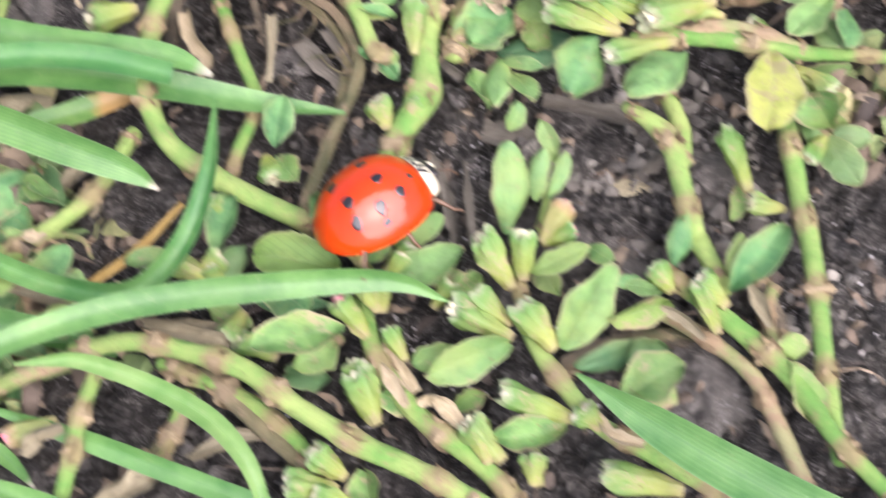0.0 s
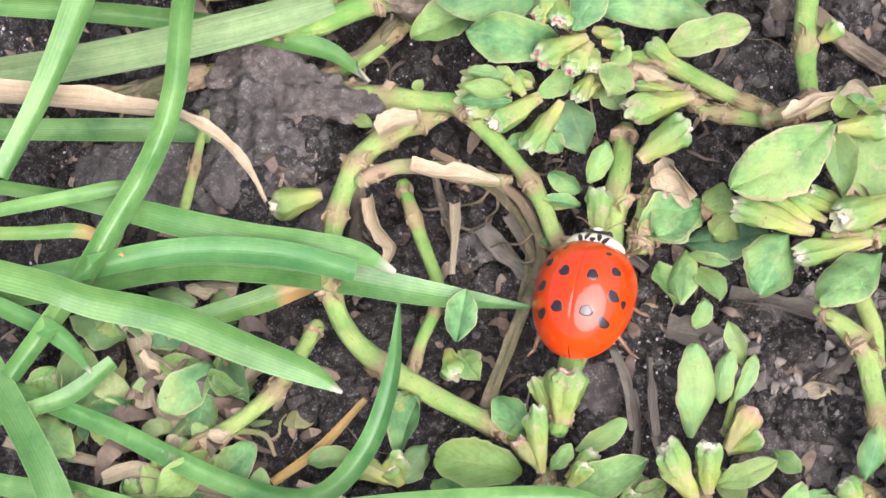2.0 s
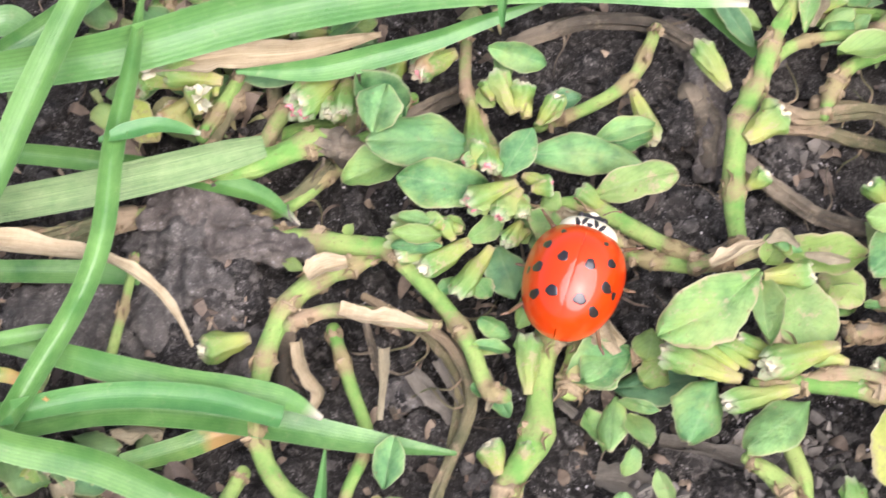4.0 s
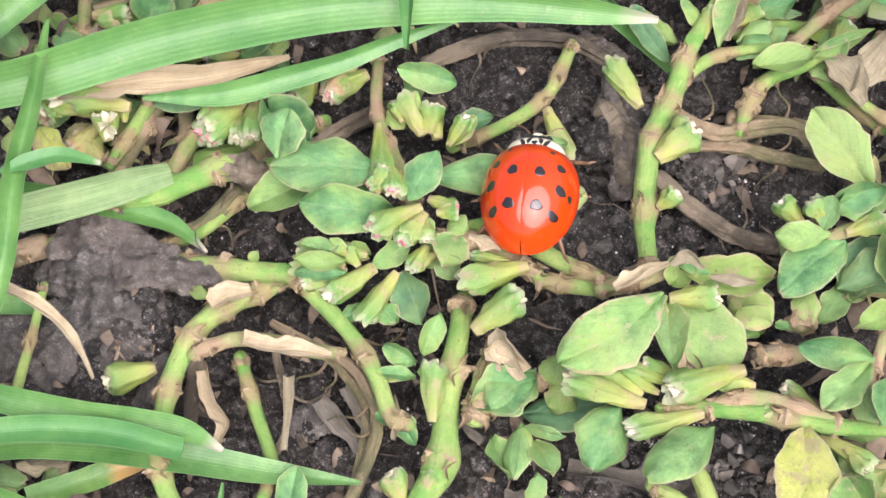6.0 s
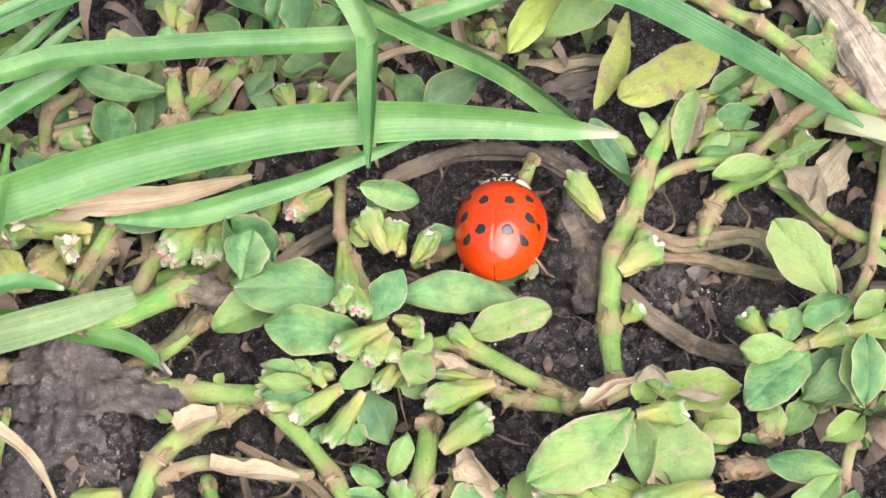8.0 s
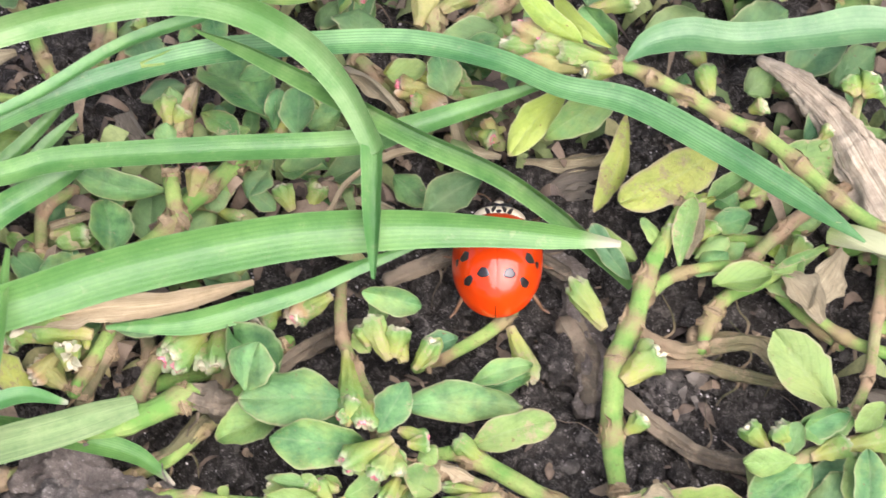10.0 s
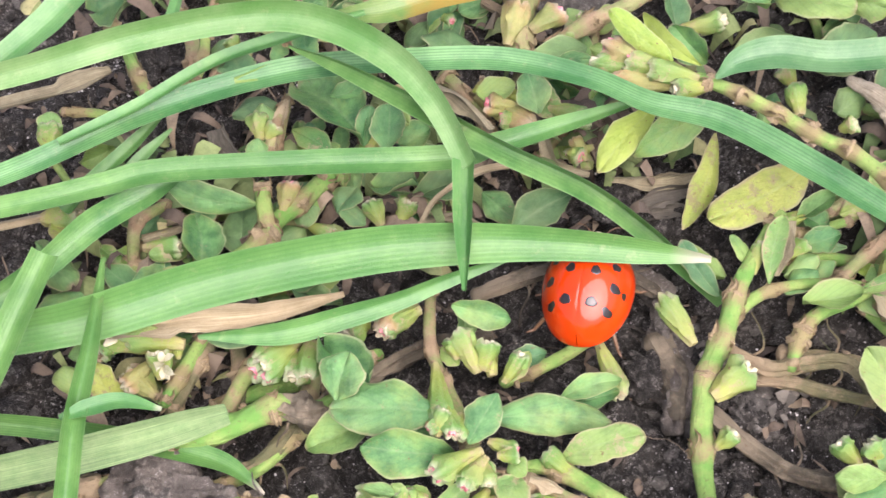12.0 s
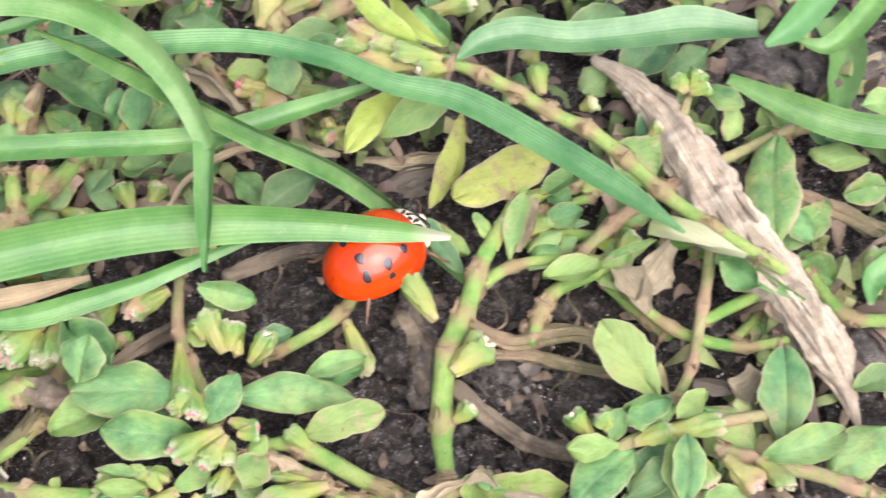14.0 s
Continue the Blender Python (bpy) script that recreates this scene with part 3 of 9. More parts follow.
# ---- ground ----
MOUNDS = [  # x, y, height, spread: clods and hollows of the bare soil
    (-17.5, 15.5, 2.4, 2.6), (-20.0, 12.0, 1.6, 3.0), (-12.5, 12.5, -2.6, 1.7), (-4.0, 8.0, -0.8, 2.5),
    (9.0, 23.0, -1.4, 2.4), (11.5, 21.0, -1.2, 2.0), (-6.0, 19.0, -1.5, 2.2), (17.0, 24.5, -1.8, 1.6),
    (14.0, -4.0, 0.5, 2.5), (15.5, -13.5, 0.8, 2.5), (4.0, -10.0, -1.8, 1.8), (-14.0, -14.0, -1.2, 2.6),
    (12.0, 34.0, 0.8, 2.5), (18.0, 18.0, -0.8, 2.5), (8.0, -2.0, -0.3, 2.0),
]


def soil_height(x, y):
    v = Vector((x, y, 0.0))
    h = 0.9 * noise.noise(v * 0.11) + 0.7 * noise.noise(v * 0.33) + 0.5 * noise.fractal(v * 0.8, 0.7, 2.1, 5)
    h += 0.35 * max(0.0, noise.noise(v * 1.3 + Vector((7, 3, 0))))
    h += sum(a * math.exp(-((x - cx) ** 2 + (y - cy) ** 2) / (s * s)) for cx, cy, a, s in MOUNDS)
    return h


def spread(lo, hi, fine, far):
    inner = list(np.arange(lo, hi + 0.01, fine))
    left, right, step = [], [], fine
    x = lo
    while x > -far:
        step *= 1.35
        x -= step
        left.append(x)
    step, x = fine, hi
    while x < far:
        step *= 1.35
        x += step
        right.append(x)
    return left[::-1] + inner + right


def ground():
    xs, ys = spread(-38, 56, 0.22, 60000.0), spread(-28, 70, 0.22, 60000.0)
    verts = []
    for y in ys:
        for x in xs:
            far = max(0.0, abs(x) - 80, abs(y) - 95)
            verts.append((x, y, soil_height(x, y) if far == 0 else soil_height(x, y) * 0.5))
    n = len(xs)
    faces = [(j * n + i, j * n + i + 1, (j + 1) * n + i + 1, (j + 1) * n + i) for j in range(len(ys) - 1) for i in range(n - 1)]
    return tagged(mesh("ground", verts, faces, SOIL), "dark damp crumbly garden soil", "soil", "", "structure")


ground()


def crumbs(name, count, small, large, mat, label, seed, flat=0.8, heaps=0, near=()):
    """Loose grains and crumbs, past counting, in one mesh; most lie in loose heaps where there are any."""
    rnd = random.Random(seed)
    centres = [(rnd.uniform(-36, 54), rnd.uniform(-24, 66), rnd.uniform(0.6, 2.6)) for _ in range(heaps)] + list(near) * 3
    verts, faces = [], []
    ico = [(0, 0, 1), (0.894, 0, 0.447), (0.276, 0.851, 0.447), (-0.724, 0.526, 0.447), (-0.724, -0.526, 0.447), (0.276, -0.851, 0.447), (0.724, 0.526, -0.447), (-0.276, 0.851, -0.447), (-0.894, 0, -0.447), (-0.276, -0.851, -0.447), (0.724, -0.526, -0.447), (0, 0, -1)]
    tri = [(0, 1, 2), (0, 2, 3), (0, 3, 4), (0, 4, 5), (0, 5, 1), (1, 6, 2), (2, 7, 3), (3, 8, 4), (4, 9, 5), (5, 10, 1), (2, 6, 7), (3, 7, 8), (4, 8, 9), (5, 9, 10), (1, 10, 6), (6, 11, 7), (7, 11, 8), (8, 11, 9), (9, 11, 10), (10, 11, 6)]
    for _ in range(count):
        x, y = rnd.uniform(-38, 56), rnd.uniform(-26, 68)
        if centres and rnd.random() < 0.75:
            cx, cy, cr = rnd.choice(centres)
            x, y = rnd.gauss(cx, cr), rnd.gauss(cy, cr)
        r = small + (large - small) * rnd.random() ** 3
        z = soil_height(x, y) + r * 0.25
        turn = Euler((rnd.uniform(0, 6), rnd.uniform(0, 6), rnd.uniform(0, 6))).to_matrix()
        first = len(verts)
        for p in ico:
            k = rnd.uniform(0.7, 1.2)
            w = turn @ Vector(p) * r * k
            verts.append((x + w.x, y + w.y, z + w.z * flat))
        faces += [tuple(first + i for i in t) for t in tri]
    ob = mesh(name, verts, faces, mat)
    ob.data.polygons.foreach_set("use_smooth", [False] * len(faces))
    return tagged(ob, label, "soil", "", "stuff")


crumbs("soil_crumbs", 12000, 0.10, 1.15, SOIL, "loose dark crumbs of damp soil", 3)
DRY_SOIL = [(9.0, -2.5, 1.6), (7.0, -0.5, 1.5), (11.5, 0.5, 1.2), (12.0, -3.5, 1.8), (10.5, 4.0, 2.0), (13.5, 3.0, 1.8), (5.0, 0.0, 1.2), (14.0, 23.0, 1.5), (17.0, 22.0, 1.5), (15.5, -1.0, 2.2), (16.5, -5.5, 2.4), (13.0, -7.0, 2.0), (19.0, -10.5, 2.2)]
crumbs("clay_crumbs", 6000, 0.08, 0.6, CLAY, "loose grey-brown crumbs of dried mud", 4, 0.8, 70, DRY_SOIL)
crumbs("sand_grains", 17000, 0.02, 0.12, GRIT, "pale scattered grains of sand", 5, 0.8, 110, DRY_SOIL)


def litter_material(name, a, b, c):
    n = Nodes(name)
    r = n.add("NewGeometry").outputs["Random Per Island"]
    col = n.mix(n.ramp(r, 0.0, 0.6), a, b)
    col = n.mix(n.ramp(r, 0.7, 1.0), col, c)
    g = n.noise(2000, 8, 0.75)
    col = n.mix(n.math("MULTIPLY", n.ramp(g, 0.45, 0.7), 0.5), col, tuple(x * 0.4 for x in a))
    return n.finish(col, 0.75, n.bump(g, 0.0002, 0.7))


def fibres(name, count, length, width, mat, label, seed, zones=None, lift=0.15):
    """Fine dead strips and rootlets that lie about, past counting, in one mesh."""
    rnd = random.Random(seed)
    verts, faces = [], []
    for _ in range(count):
        if zones:
            zx, zy, zr = rnd.choice(zones)
            x, y = rnd.gauss(zx, zr * 0.5), rnd.gauss(zy, zr * 0.5)
        else:
            x, y = rnd.uniform(-38, 54), rnd.uniform(-24, 66)
        a, le, w = rnd.uniform(0, 6.28), rnd.uniform(0.3, 1) * length, width * rnd.uniform(0.25, 1)
        curve, first, k = rnd.uniform(-0.32, 0.32), len(verts), 7
        rise, tilt = rnd.uniform(0, lift * 6), rnd.uniform(-0.6, 0.6)
        for i in range(k):
            u = i / (k - 1)
            dx, dy = -math.sin(a), math.cos(a)
            taper = w * max(0.12, math.sin(math.pi * (0.04 + 0.92 * u)))
            z = soil_height(x, y) + lift + rise * math.sin(math.pi * u)
            for s, d in ((-1, 0), (0, 0.1 * taper), (1, 0), (0, -0.05 * taper)):
                verts.append((x + dx * s * taper / 2, y + dy * s * taper / 2, z + d + s * tilt * taper / 2))
            x, y = x + math.cos(a) * le / k, y + math.sin(a) * le / k
            a += curve * rnd.uniform(0.2, 1.2)
        for i in range(k - 1):
            for j in range(4):
                p, q = first + i * 4 + j, first + i * 4 + (j + 1) % 4
                faces.append((p, q, q + 4, p + 4))
        faces += [(first, first + 3, first + 2, first + 1), tuple(first + (k - 1) * 4 + j for j in range(4))]
    return tagged(mesh(name, verts, faces, mat), label, "plant litter", "", "stuff")


LOOSE = litter_material("loose_litter", (0.075, 0.06, 0.048), (0.19, 0.145, 0.1), (0.38, 0.3, 0.2))
LOOSE_GREEN = litter_material("loose_green", (0.12, 0.2, 0.07), (0.26, 0.32, 0.12), (0.38, 0.34, 0.16))
fibres("rootlets", 260, 6.0, 0.15, LOOSE, "fine dead rootlets and fibres on the soil", 11)
LOOSE_GREY = litter_material("soil_flake", (0.10, 0.092, 0.078), (0.20, 0.183, 0.15), (0.36, 0.33, 0.27))
fibres("soil_flakes", 420, 1.7, 0.9, LOOSE_GREY, "thin grey-brown flakes of dry soil and rotten leaf", 13, DRY_SOIL, 0.25)
fibres("dead_scraps", 2000, 2.4, 0.75, LOOSE, "small shrivelled brown plant scraps on the soil", 12)
# low growth that fills the ground beneath the taller plants
THICKETS = [(-14, 40, 9), (-20, 30, 7), (-8, 50, 9), (4, 52, 9), (18, 52, 9), (34, 48, 9), (44, 34, 9), (26, 34, 6), (-25, 0, 6), (-24, -8, 6), (24, 2, 5), (26, 12, 5), (-3, 37, 5), (8, 41, 5), (36, 22, 5), (0, 60, 9), (-20, 58, 9)]
fibres("low_growth", 520, 4.6, 1.7, LOOSE_GREEN, "low tangled green stems and small leaves", 13, THICKETS, 0.5)
fibres("low_litter", 500, 6.0, 1.3, LOOSE, "tangled dead stems beneath the plants", 14, THICKETS, 0.5)


# ---- plants of the place, in millimetres ----

# grass blades
grass_blade([(-37.7, 13.6, 4.2, 0.85), (-30.4, 11.3, 5, 0.93), (-26, 10, 5, 1.38), (-23.3, 9, 5, 1.53), (-19.6, 7.8, 5, 1.59), (-16.3, 7, 5, 1.52), (-13.9, 6.3, 5, 1.21), (-12, 5.1, 5, 0.3)], BLADE_TIP, (0, 0), 0.25, "long ribbed green grass blade lying over soil", seed=1)
grass_blade([(-37.5, 5.8, 3.8, 1.37), (-30.4, 5.9, 4.5, 1.52), (-24, 6.6, 4.5, 1.77), (-19.5, 6.3, 4.2, 1.83), (-14.4, 5.3, 3.6, 1.78), (-9.9, 4.3, 2.9, 1.41), (-5.1, 3.4, 2.5, 0.25)], BLADE, (0, 0), 0.25, "long ribbed green grass blade lying over soil", seed=2)
grass_blade([(-37.3, 6.6, 4.4, 1.1), (-30.2, 6.6, 5.2, 1.21), (-23.9, 7.3, 5.1, 1.4), (-18.4, 6.7, 5.1, 1.46), (-14.1, 5.3, 5, 1.21)], BLADE, (20, 10), 0.25, "long ribbed green grass blade lying over soil", seed=3)
grass_blade([(-37.6, 8.2, 6, 1.63), (-30.5, 5.4, 7, 1.77), (-27.9, 4.4, 6.7, 1.89), (-23.6, 3.1, 6.4, 1.94), (-19.3, 1, 6.1, 1.75), (-16.5, -0.3, 5.6, 1.32), (-15.1, -1.3, 5, 0.18)], BLADE_TIP, (0, 0), 0.25, "long ribbed green grass blade lying over soil", seed=4)
grass_blade([(-21.2, 31.1, 8, 0.26), (-21.7, 25.7, 8.5, 0.94), (-22.6, 20.6, 8.5, 1.24), (-23.2, 15.7, 8, 1.28), (-24.6, 12.3, 7, 1.28), (-27.1, 8.6, 6, 1.33), (-29.3, 5.7, 5, 1.21), (-32.7, 1, 5, 1.06)], BLADE, (15, -10), 0.35, "upright bent green grass blade standing over the soil", seed=5)
grass_blade([(-23.3, 20.9, 8.8, 0.31), (-21.7, 21.3, 8.8, 0.99), (-19.8, 21.5, 8.8, 0.93), (-17.7, 20.8, 8.8, 0.25)], BLADE_TIP, (0, 0), 0.25, "long ribbed green grass blade lying over soil", seed=6)
grass_blade([(-37.6, 19.7, 3.8, 1.81), (-30.1, 19.8, 4.5, 2), (-24.6, 20.4, 4.6, 2.06), (-20.3, 21, 4.8, 2.07), (-17, 21.6, 4.9, 1.88), (-14.7, 22, 5, 1.3)], HUSK, (0, 0), 0.5, "pale ribbed grass sheath with a torn brown end", seed=7)
grass_blade([(-38, 25.5, 3, 1.08), (-30.1, 23.8, 3.5, 1.19), (-25.8, 22.9, 3.5, 1.25), (-20.9, 21.6, 3.5, 1.31), (-17.6, 20.5, 3.5, 1.31), (-15, 19.3, 3.5, 1.11), (-13, 17.4, 3.5, 0.19)], BLADE_TIP, (0, 0), 0.25, "long ribbed green grass blade lying over soil", seed=8)
grass_blade([(-32.9, 11.8, 6.8, 1.37), (-30, 16.7, 8, 1.54), (-27.9, 21.9, 8.7, 1.75), (-26.2, 25.8, 9.3, 1.83), (-24, 30.6, 10, 1.61)], BLADE, (20, 0), 0.25, "long ribbed green grass blade lying over soil", seed=9)
grass_blade([(-40.3, 30.8, 4.2, 1.22), (-32.4, 31.3, 5, 1.35), (-29.7, 31.8, 5, 2.03), (-28.3, 29.7, 5, 1.68), (-28.9, 27.8, 5, 0.33)], BLADE_PALE, (0, 0), 0.25, "long ribbed green grass blade lying over soil", seed=10)
grass_blade([(-36.6, 10.4, 5.1, 0.72), (-29.5, 10.7, 6, 0.79), (-27, 11, 6, 0.79), (-25.7, 11.2, 6, 0.15)], BLADE, (0, 0), 0.25, "long ribbed green grass blade lying over soil", seed=11)
grass_blade([(-38.5, 17.9, 1.4, 1.18), (-30.8, 17, 1.6, 1.31), (-26.9, 16.6, 1.6, 1.37), (-24.6, 16.3, 1.6, 1.31), (-22.5, 15.6, 1.6, 0.52)], BLADE, (0, 0), 0.25, "long ribbed green grass blade lying over soil", seed=12)
grass_blade([(-11.8, 3, 6, 0.14), (-12.4, -1, 6, 0.88), (-14, -4.4, 5, 1.14), (-16.8, -6.4, 4, 1.14), (-20.7, -5.5, 3.5, 1.15), (-24.8, -3.3, 3.5, 1.16), (-27.8, -1.6, 3.5, 1.06), (-34.2, 1.5, 3.5, 0.97)], BLADE, (10, -10), 0.3, "long ribbed green grass blade lying over soil", seed=13)
grass_blade([(-14.2, -0.9, 2, 0.36), (-16.7, -3.3, 2, 0.54), (-19.4, -5, 2, 0.47)], STRAW_GOLD, (0, 0), 0.25, "narrow golden dried grass blade on the soil", seed=14)
grass_blade([(-33.3, -12.3, 5.5, 1.05), (-27.2, -11.1, 6.5, 1.16), (-21.5, -9.1, 6.5, 1.32), (-15.9, -8, 6.4, 1.42), (-8.9, -7.7, 6.1, 1.43), (-3.6, -7.8, 5.4, 1.10), (-0.8, -8.9, 4.5, 0.14)], BLADE, (0, 0), 0.25, "long ribbed green grass blade lying over soil", seed=15)
grass_blade([(-22.2, -10.8, 7, 0.14), (-20.8, -10.8, 7, 0.49), (-18.9, -11, 7, 0.82), (-16, -12.4, 7, 0.97), (-13.2, -14.4, 7, 1.07), (-11.6, -16.5, 7, 0.95), (-10.9, -18.5, 6.5, 0.69), (-10.8, -20.3, 6, 0.47)], BLADE_LIME, (0, 20), 0.3, "yellow-green grass blade curling down to the soil", seed=16)
grass_blade([(-34.7, -3.8, 2.5, 1.17), (-27.8, -5.7, 3, 1.28), (-24, -6.8, 3, 1.34), (-21.1, -8.1, 3, 1.16), (-17.9, -9.3, 3, 0.57)], BLADE, (0, 0), 0.25, "long ribbed green grass blade lying over soil", seed=17)
grass_blade([(-24.2, -11.6, 3, 0.35), (-19.4, -13.8, 3, 1.11), (-15.3, -15.9, 3, 1.14), (-12, -17.6, 3, 1.13), (-9.3, -18.9, 3, 1.08)], BLADE, (0, 0), 0.25, "long ribbed green grass blade lying over soil", seed=18)
grass_blade([(-33.9, -9.7, 2.5, 0.67), (-27.4, -12.2, 3, 0.74), (-24.8, -13.3, 3, 0.85), (-23.4, -14.4, 3, 0.78), (-22.2, -15.9, 3, 0.14)], BLADE_TIP, (0, 0), 0.25, "long ribbed green grass blade lying over soil", seed=19)
grass_blade([(-33.8, -13.1, 3.4, 0.86), (-27.3, -15, 4, 0.94), (-23.9, -16.1, 4, 1.07), (-20.6, -17.5, 4, 1.07), (-19, -18.5, 4, 0.93)], BLADE, (0, 0), 0.25, "long ribbed green grass blade lying over soil", seed=20)
grass_blade([(4.6, -14.5, 8, 0.16), (7.7, -17.3, 8.3, 1.72), (11.1, -20.2, 8.7, 2.19), (15.1, -23.1, 9, 2.25), (20.1, -25.4, 7.7, 2.04)], BLADE, (0, 0), 0.2, "long ribbed green grass blade lying over soil", seed=21)
grass_blade([(-38.8, 8, 4.2, 0.94), (-32, 4.3, 5, 1.02), (-29.6, 2.8, 5, 1.08), (-28.3, 0.9, 5, 0.15)], BLADE_TIP, (0, 0), 0.25, "long ribbed green grass blade lying over soil", seed=22)
grass_blade([(-34.8, 3.2, 4.2, 1.52), (-31.5, -2.7, 5, 1.63), (-30.1, -5.9, 5, 1.78), (-29.2, -9.5, 5, 1.81), (-29, -11.5, 5, 1.68)], BLADE, (0, 0), 0.25, "long ribbed green grass blade lying over soil", seed=23)
grass_blade([(-30.2, -4.9, 3.2, 1.3), (-25.5, -6.7, 3.2, 1.52), (-21.7, -7.8, 3.2, 1.34), (-19.1, -8.4, 3.2, 0.58)], BLADE, (0, 0), 0.25, "long ribbed green grass blade lying over soil", seed=24)
grass_blade([(-38.6, -1.6, 3.4, 0.75), (-31.9, -0.5, 4, 0.83), (-29.5, 0.2, 4, 1.02), (-27.4, 1.7, 4, 0.9)], BLADE, (0, 0), 0.25, "long ribbed green grass blade lying over soil", seed=25)
grass_blade([(-39.5, 9.9, 4.7, 0.67), (-32, 9, 5.5, 0.73), (-28.6, 8.8, 5.5, 0.79), (-26.5, 7.2, 5.5, 0.18)], BLADE_RUST, (0, 0), 0.25, "long ribbed green grass blade lying over soil", seed=26)
grass_blade([(-23.3, 4.5, 2, 1.12), (-20.2, 5.1, 2, 1.37), (-18.7, 5.5, 2, 1.31), (-16.8, 5.9, 2, 0.81)], BLADE_RUST, (0, 0), 0.25, "long ribbed green grass blade lying over soil", seed=27)

# grass of the far side
grass_blade([(-34.2, 27.4, 6, 2.24), (-26.4, 27.4, 7, 2.47), (-21.7, 27.8, 7.3, 2.72), (-14.5, 29.2, 7.6, 2.86), (-6.2, 29.9, 7.9, 2.73), (0, 29.7, 7.9, 2.4), (5.2, 29.1, 7.7, 1.94), (9.9, 28.2, 7.4, 1.49), (13.6, 27.3, 7.2, 0.39)], BLADE_TIP, (6, 0), 0.28, "broad ribbed grass blade bridging over the soil", seed=28)
grass_blade([(-16.1, 26.4, 6, 0.25), (-11.5, 26.1, 6.1, 1.36), (-7.5, 26.7, 6.2, 1.37), (-4.2, 27.4, 6.3, 1.17), (-1.5, 28.3, 6.3, 0.98), (2.3, 29.3, 6.3, 0.33)], BLADE, (-20, -30), 0.3, "long ribbed green grass blade lying over soil", seed=29)
scrap([(-21.2, 27.6, 5.4, 0.99), (-18.2, 27.8, 5.4, 1.65), (-16.2, 27.9, 5.4, 1.65), (-12.3, 27.8, 5.4, 1.32), (-7.6, 28.5, 5.4, 0.33)], STRAW, "long shrivelled straw coloured strip beneath a blade", 30)
grass_blade([(-33.4, 43, 9.3, 1.55), (-25.2, 43, 11, 1.69), (-18.6, 44, 11.7, 1.82), (-11.7, 44.4, 12, 1.89), (-7.3, 43.4, 12, 1.94), (-3.5, 40.7, 11.7, 1.86), (-1.1, 37.4, 11, 1.57), (0.4, 33.5, 10, 1.3)], BLADE_DUSTY, (0, 0), 0.2, "tall green grass blade arching and sharply kinked", seed=31)
grass_blade([(0.4, 33.9, 9.9, 1.37), (-0.1, 30.2, 9.2, 1.16), (-0.6, 26.2, 8.6, 0.25)], BLADE, (0, 0), 0.4, "hanging end of a kinked green grass blade", seed=32)
grass_blade([(-34, 35.6, 6.4, 1.23), (-26, 35.7, 7.5, 1.35), (-21.1, 36.2, 7.8, 1.48), (-17.7, 36.5, 8.1, 1.55), (-9.2, 35.9, 8.3, 1.54), (-0.9, 35.4, 8, 1.53), (2.2, 36.5, 7.2, 1.35), (6, 37.7, 6.6, 1.16), (10.9, 39.3, 6, 0.48)], BLADE, (0, 0), 0.3, "long ribbed green grass blade lying over soil", seed=33)
grass_blade([(-9.6, 43.5, 9.8, 0.16), (-6.4, 41.5, 10, 0.90), (-2.2, 38.6, 9.7, 1.24), (2.5, 35.4, 8.8, 1.32), (7.3, 33.3, 6.8, 1.33), (10.4, 31.6, 4.5, 1.29), (12.3, 30.1, 3.1, 1.21), (14.8, 27, 2.4, 0.90)], BLADE, (-38, -34), 0.5, "long ribbed green grass blade lying over soil", seed=34)
grass_blade([(-33.6, 36.8, 6.4, 1.23), (-26.1, 38.3, 7.5, 1.36), (-19.5, 40.8, 7.8, 1.51), (-14.3, 42.1, 8, 1.59), (-9, 42.7, 8.3, 1.66), (-3.1, 42.3, 8.6, 1.58), (3.1, 41.4, 8.9, 1.57), (8, 39.3, 9.1, 1.41), (11.4, 36.8, 9.4, 1.39), (15.4, 35, 9.5, 1.69), (20, 31.1, 9.5, 1.70), (24, 27.2, 9.5, 1.36), (26.6, 24.5, 9.5, 0.20)], BLADE_RIBBED, (0, 0), 0.18, "very long ribbed grass blade sweeping across the plants", seed=35)
grass_blade([(25, 25.9, 8.6, 1.32), (26.8, 25, 8.1, 1.45), (28.4, 24.3, 7.5, 1.06), (30.4, 23.8, 7, 0.26)], BLADE_PAPER, (0, 40), 0.5, "yellowed dry end of a grass blade", seed=36)
grass_blade([(-23.8, 39, 8.5, 0.68), (-19.3, 40.9, 8.5, 0.96), (-14.2, 43.8, 8.5, 0.97), (-9.6, 45.2, 8.5, 0.84), (-4.9, 46.4, 8.5, 0.35)], BLADE, (30, 20), 0.25, "long ribbed green grass blade lying over soil", seed=37)
grass_blade([(-7.2, 47.2, 7.5, 0.35), (-3.6, 47.1, 7.5, 1.77), (0, 47.9, 7.5, 1.85), (3.6, 48.4, 7.5, 1.78), (7.3, 49.1, 7.5, 1.43)], BLADE_ORANGE, (0, 0), 0.3, "rusty orange streaked old grass blade", seed=38)
grass_blade([(-13.2, 42.5, 8.2, 0.35), (-10, 43.1, 8.2, 1.04), (-7.2, 43.5, 8.2, 0.35)], BLADE_ORANGE, (0, 0), 0.25, "long ribbed green grass blade lying over soil", seed=39)
grass_blade([(-31.4, 41.6, 9.3, 1.72), (-25.3, 44.9, 11, 1.91), (-22.5, 47.3, 11.5, 2.06), (-19.7, 50.2, 12, 1.94)], BLADE_PALE, (10, 0), 0.25, "long ribbed green grass blade lying over soil", seed=40)
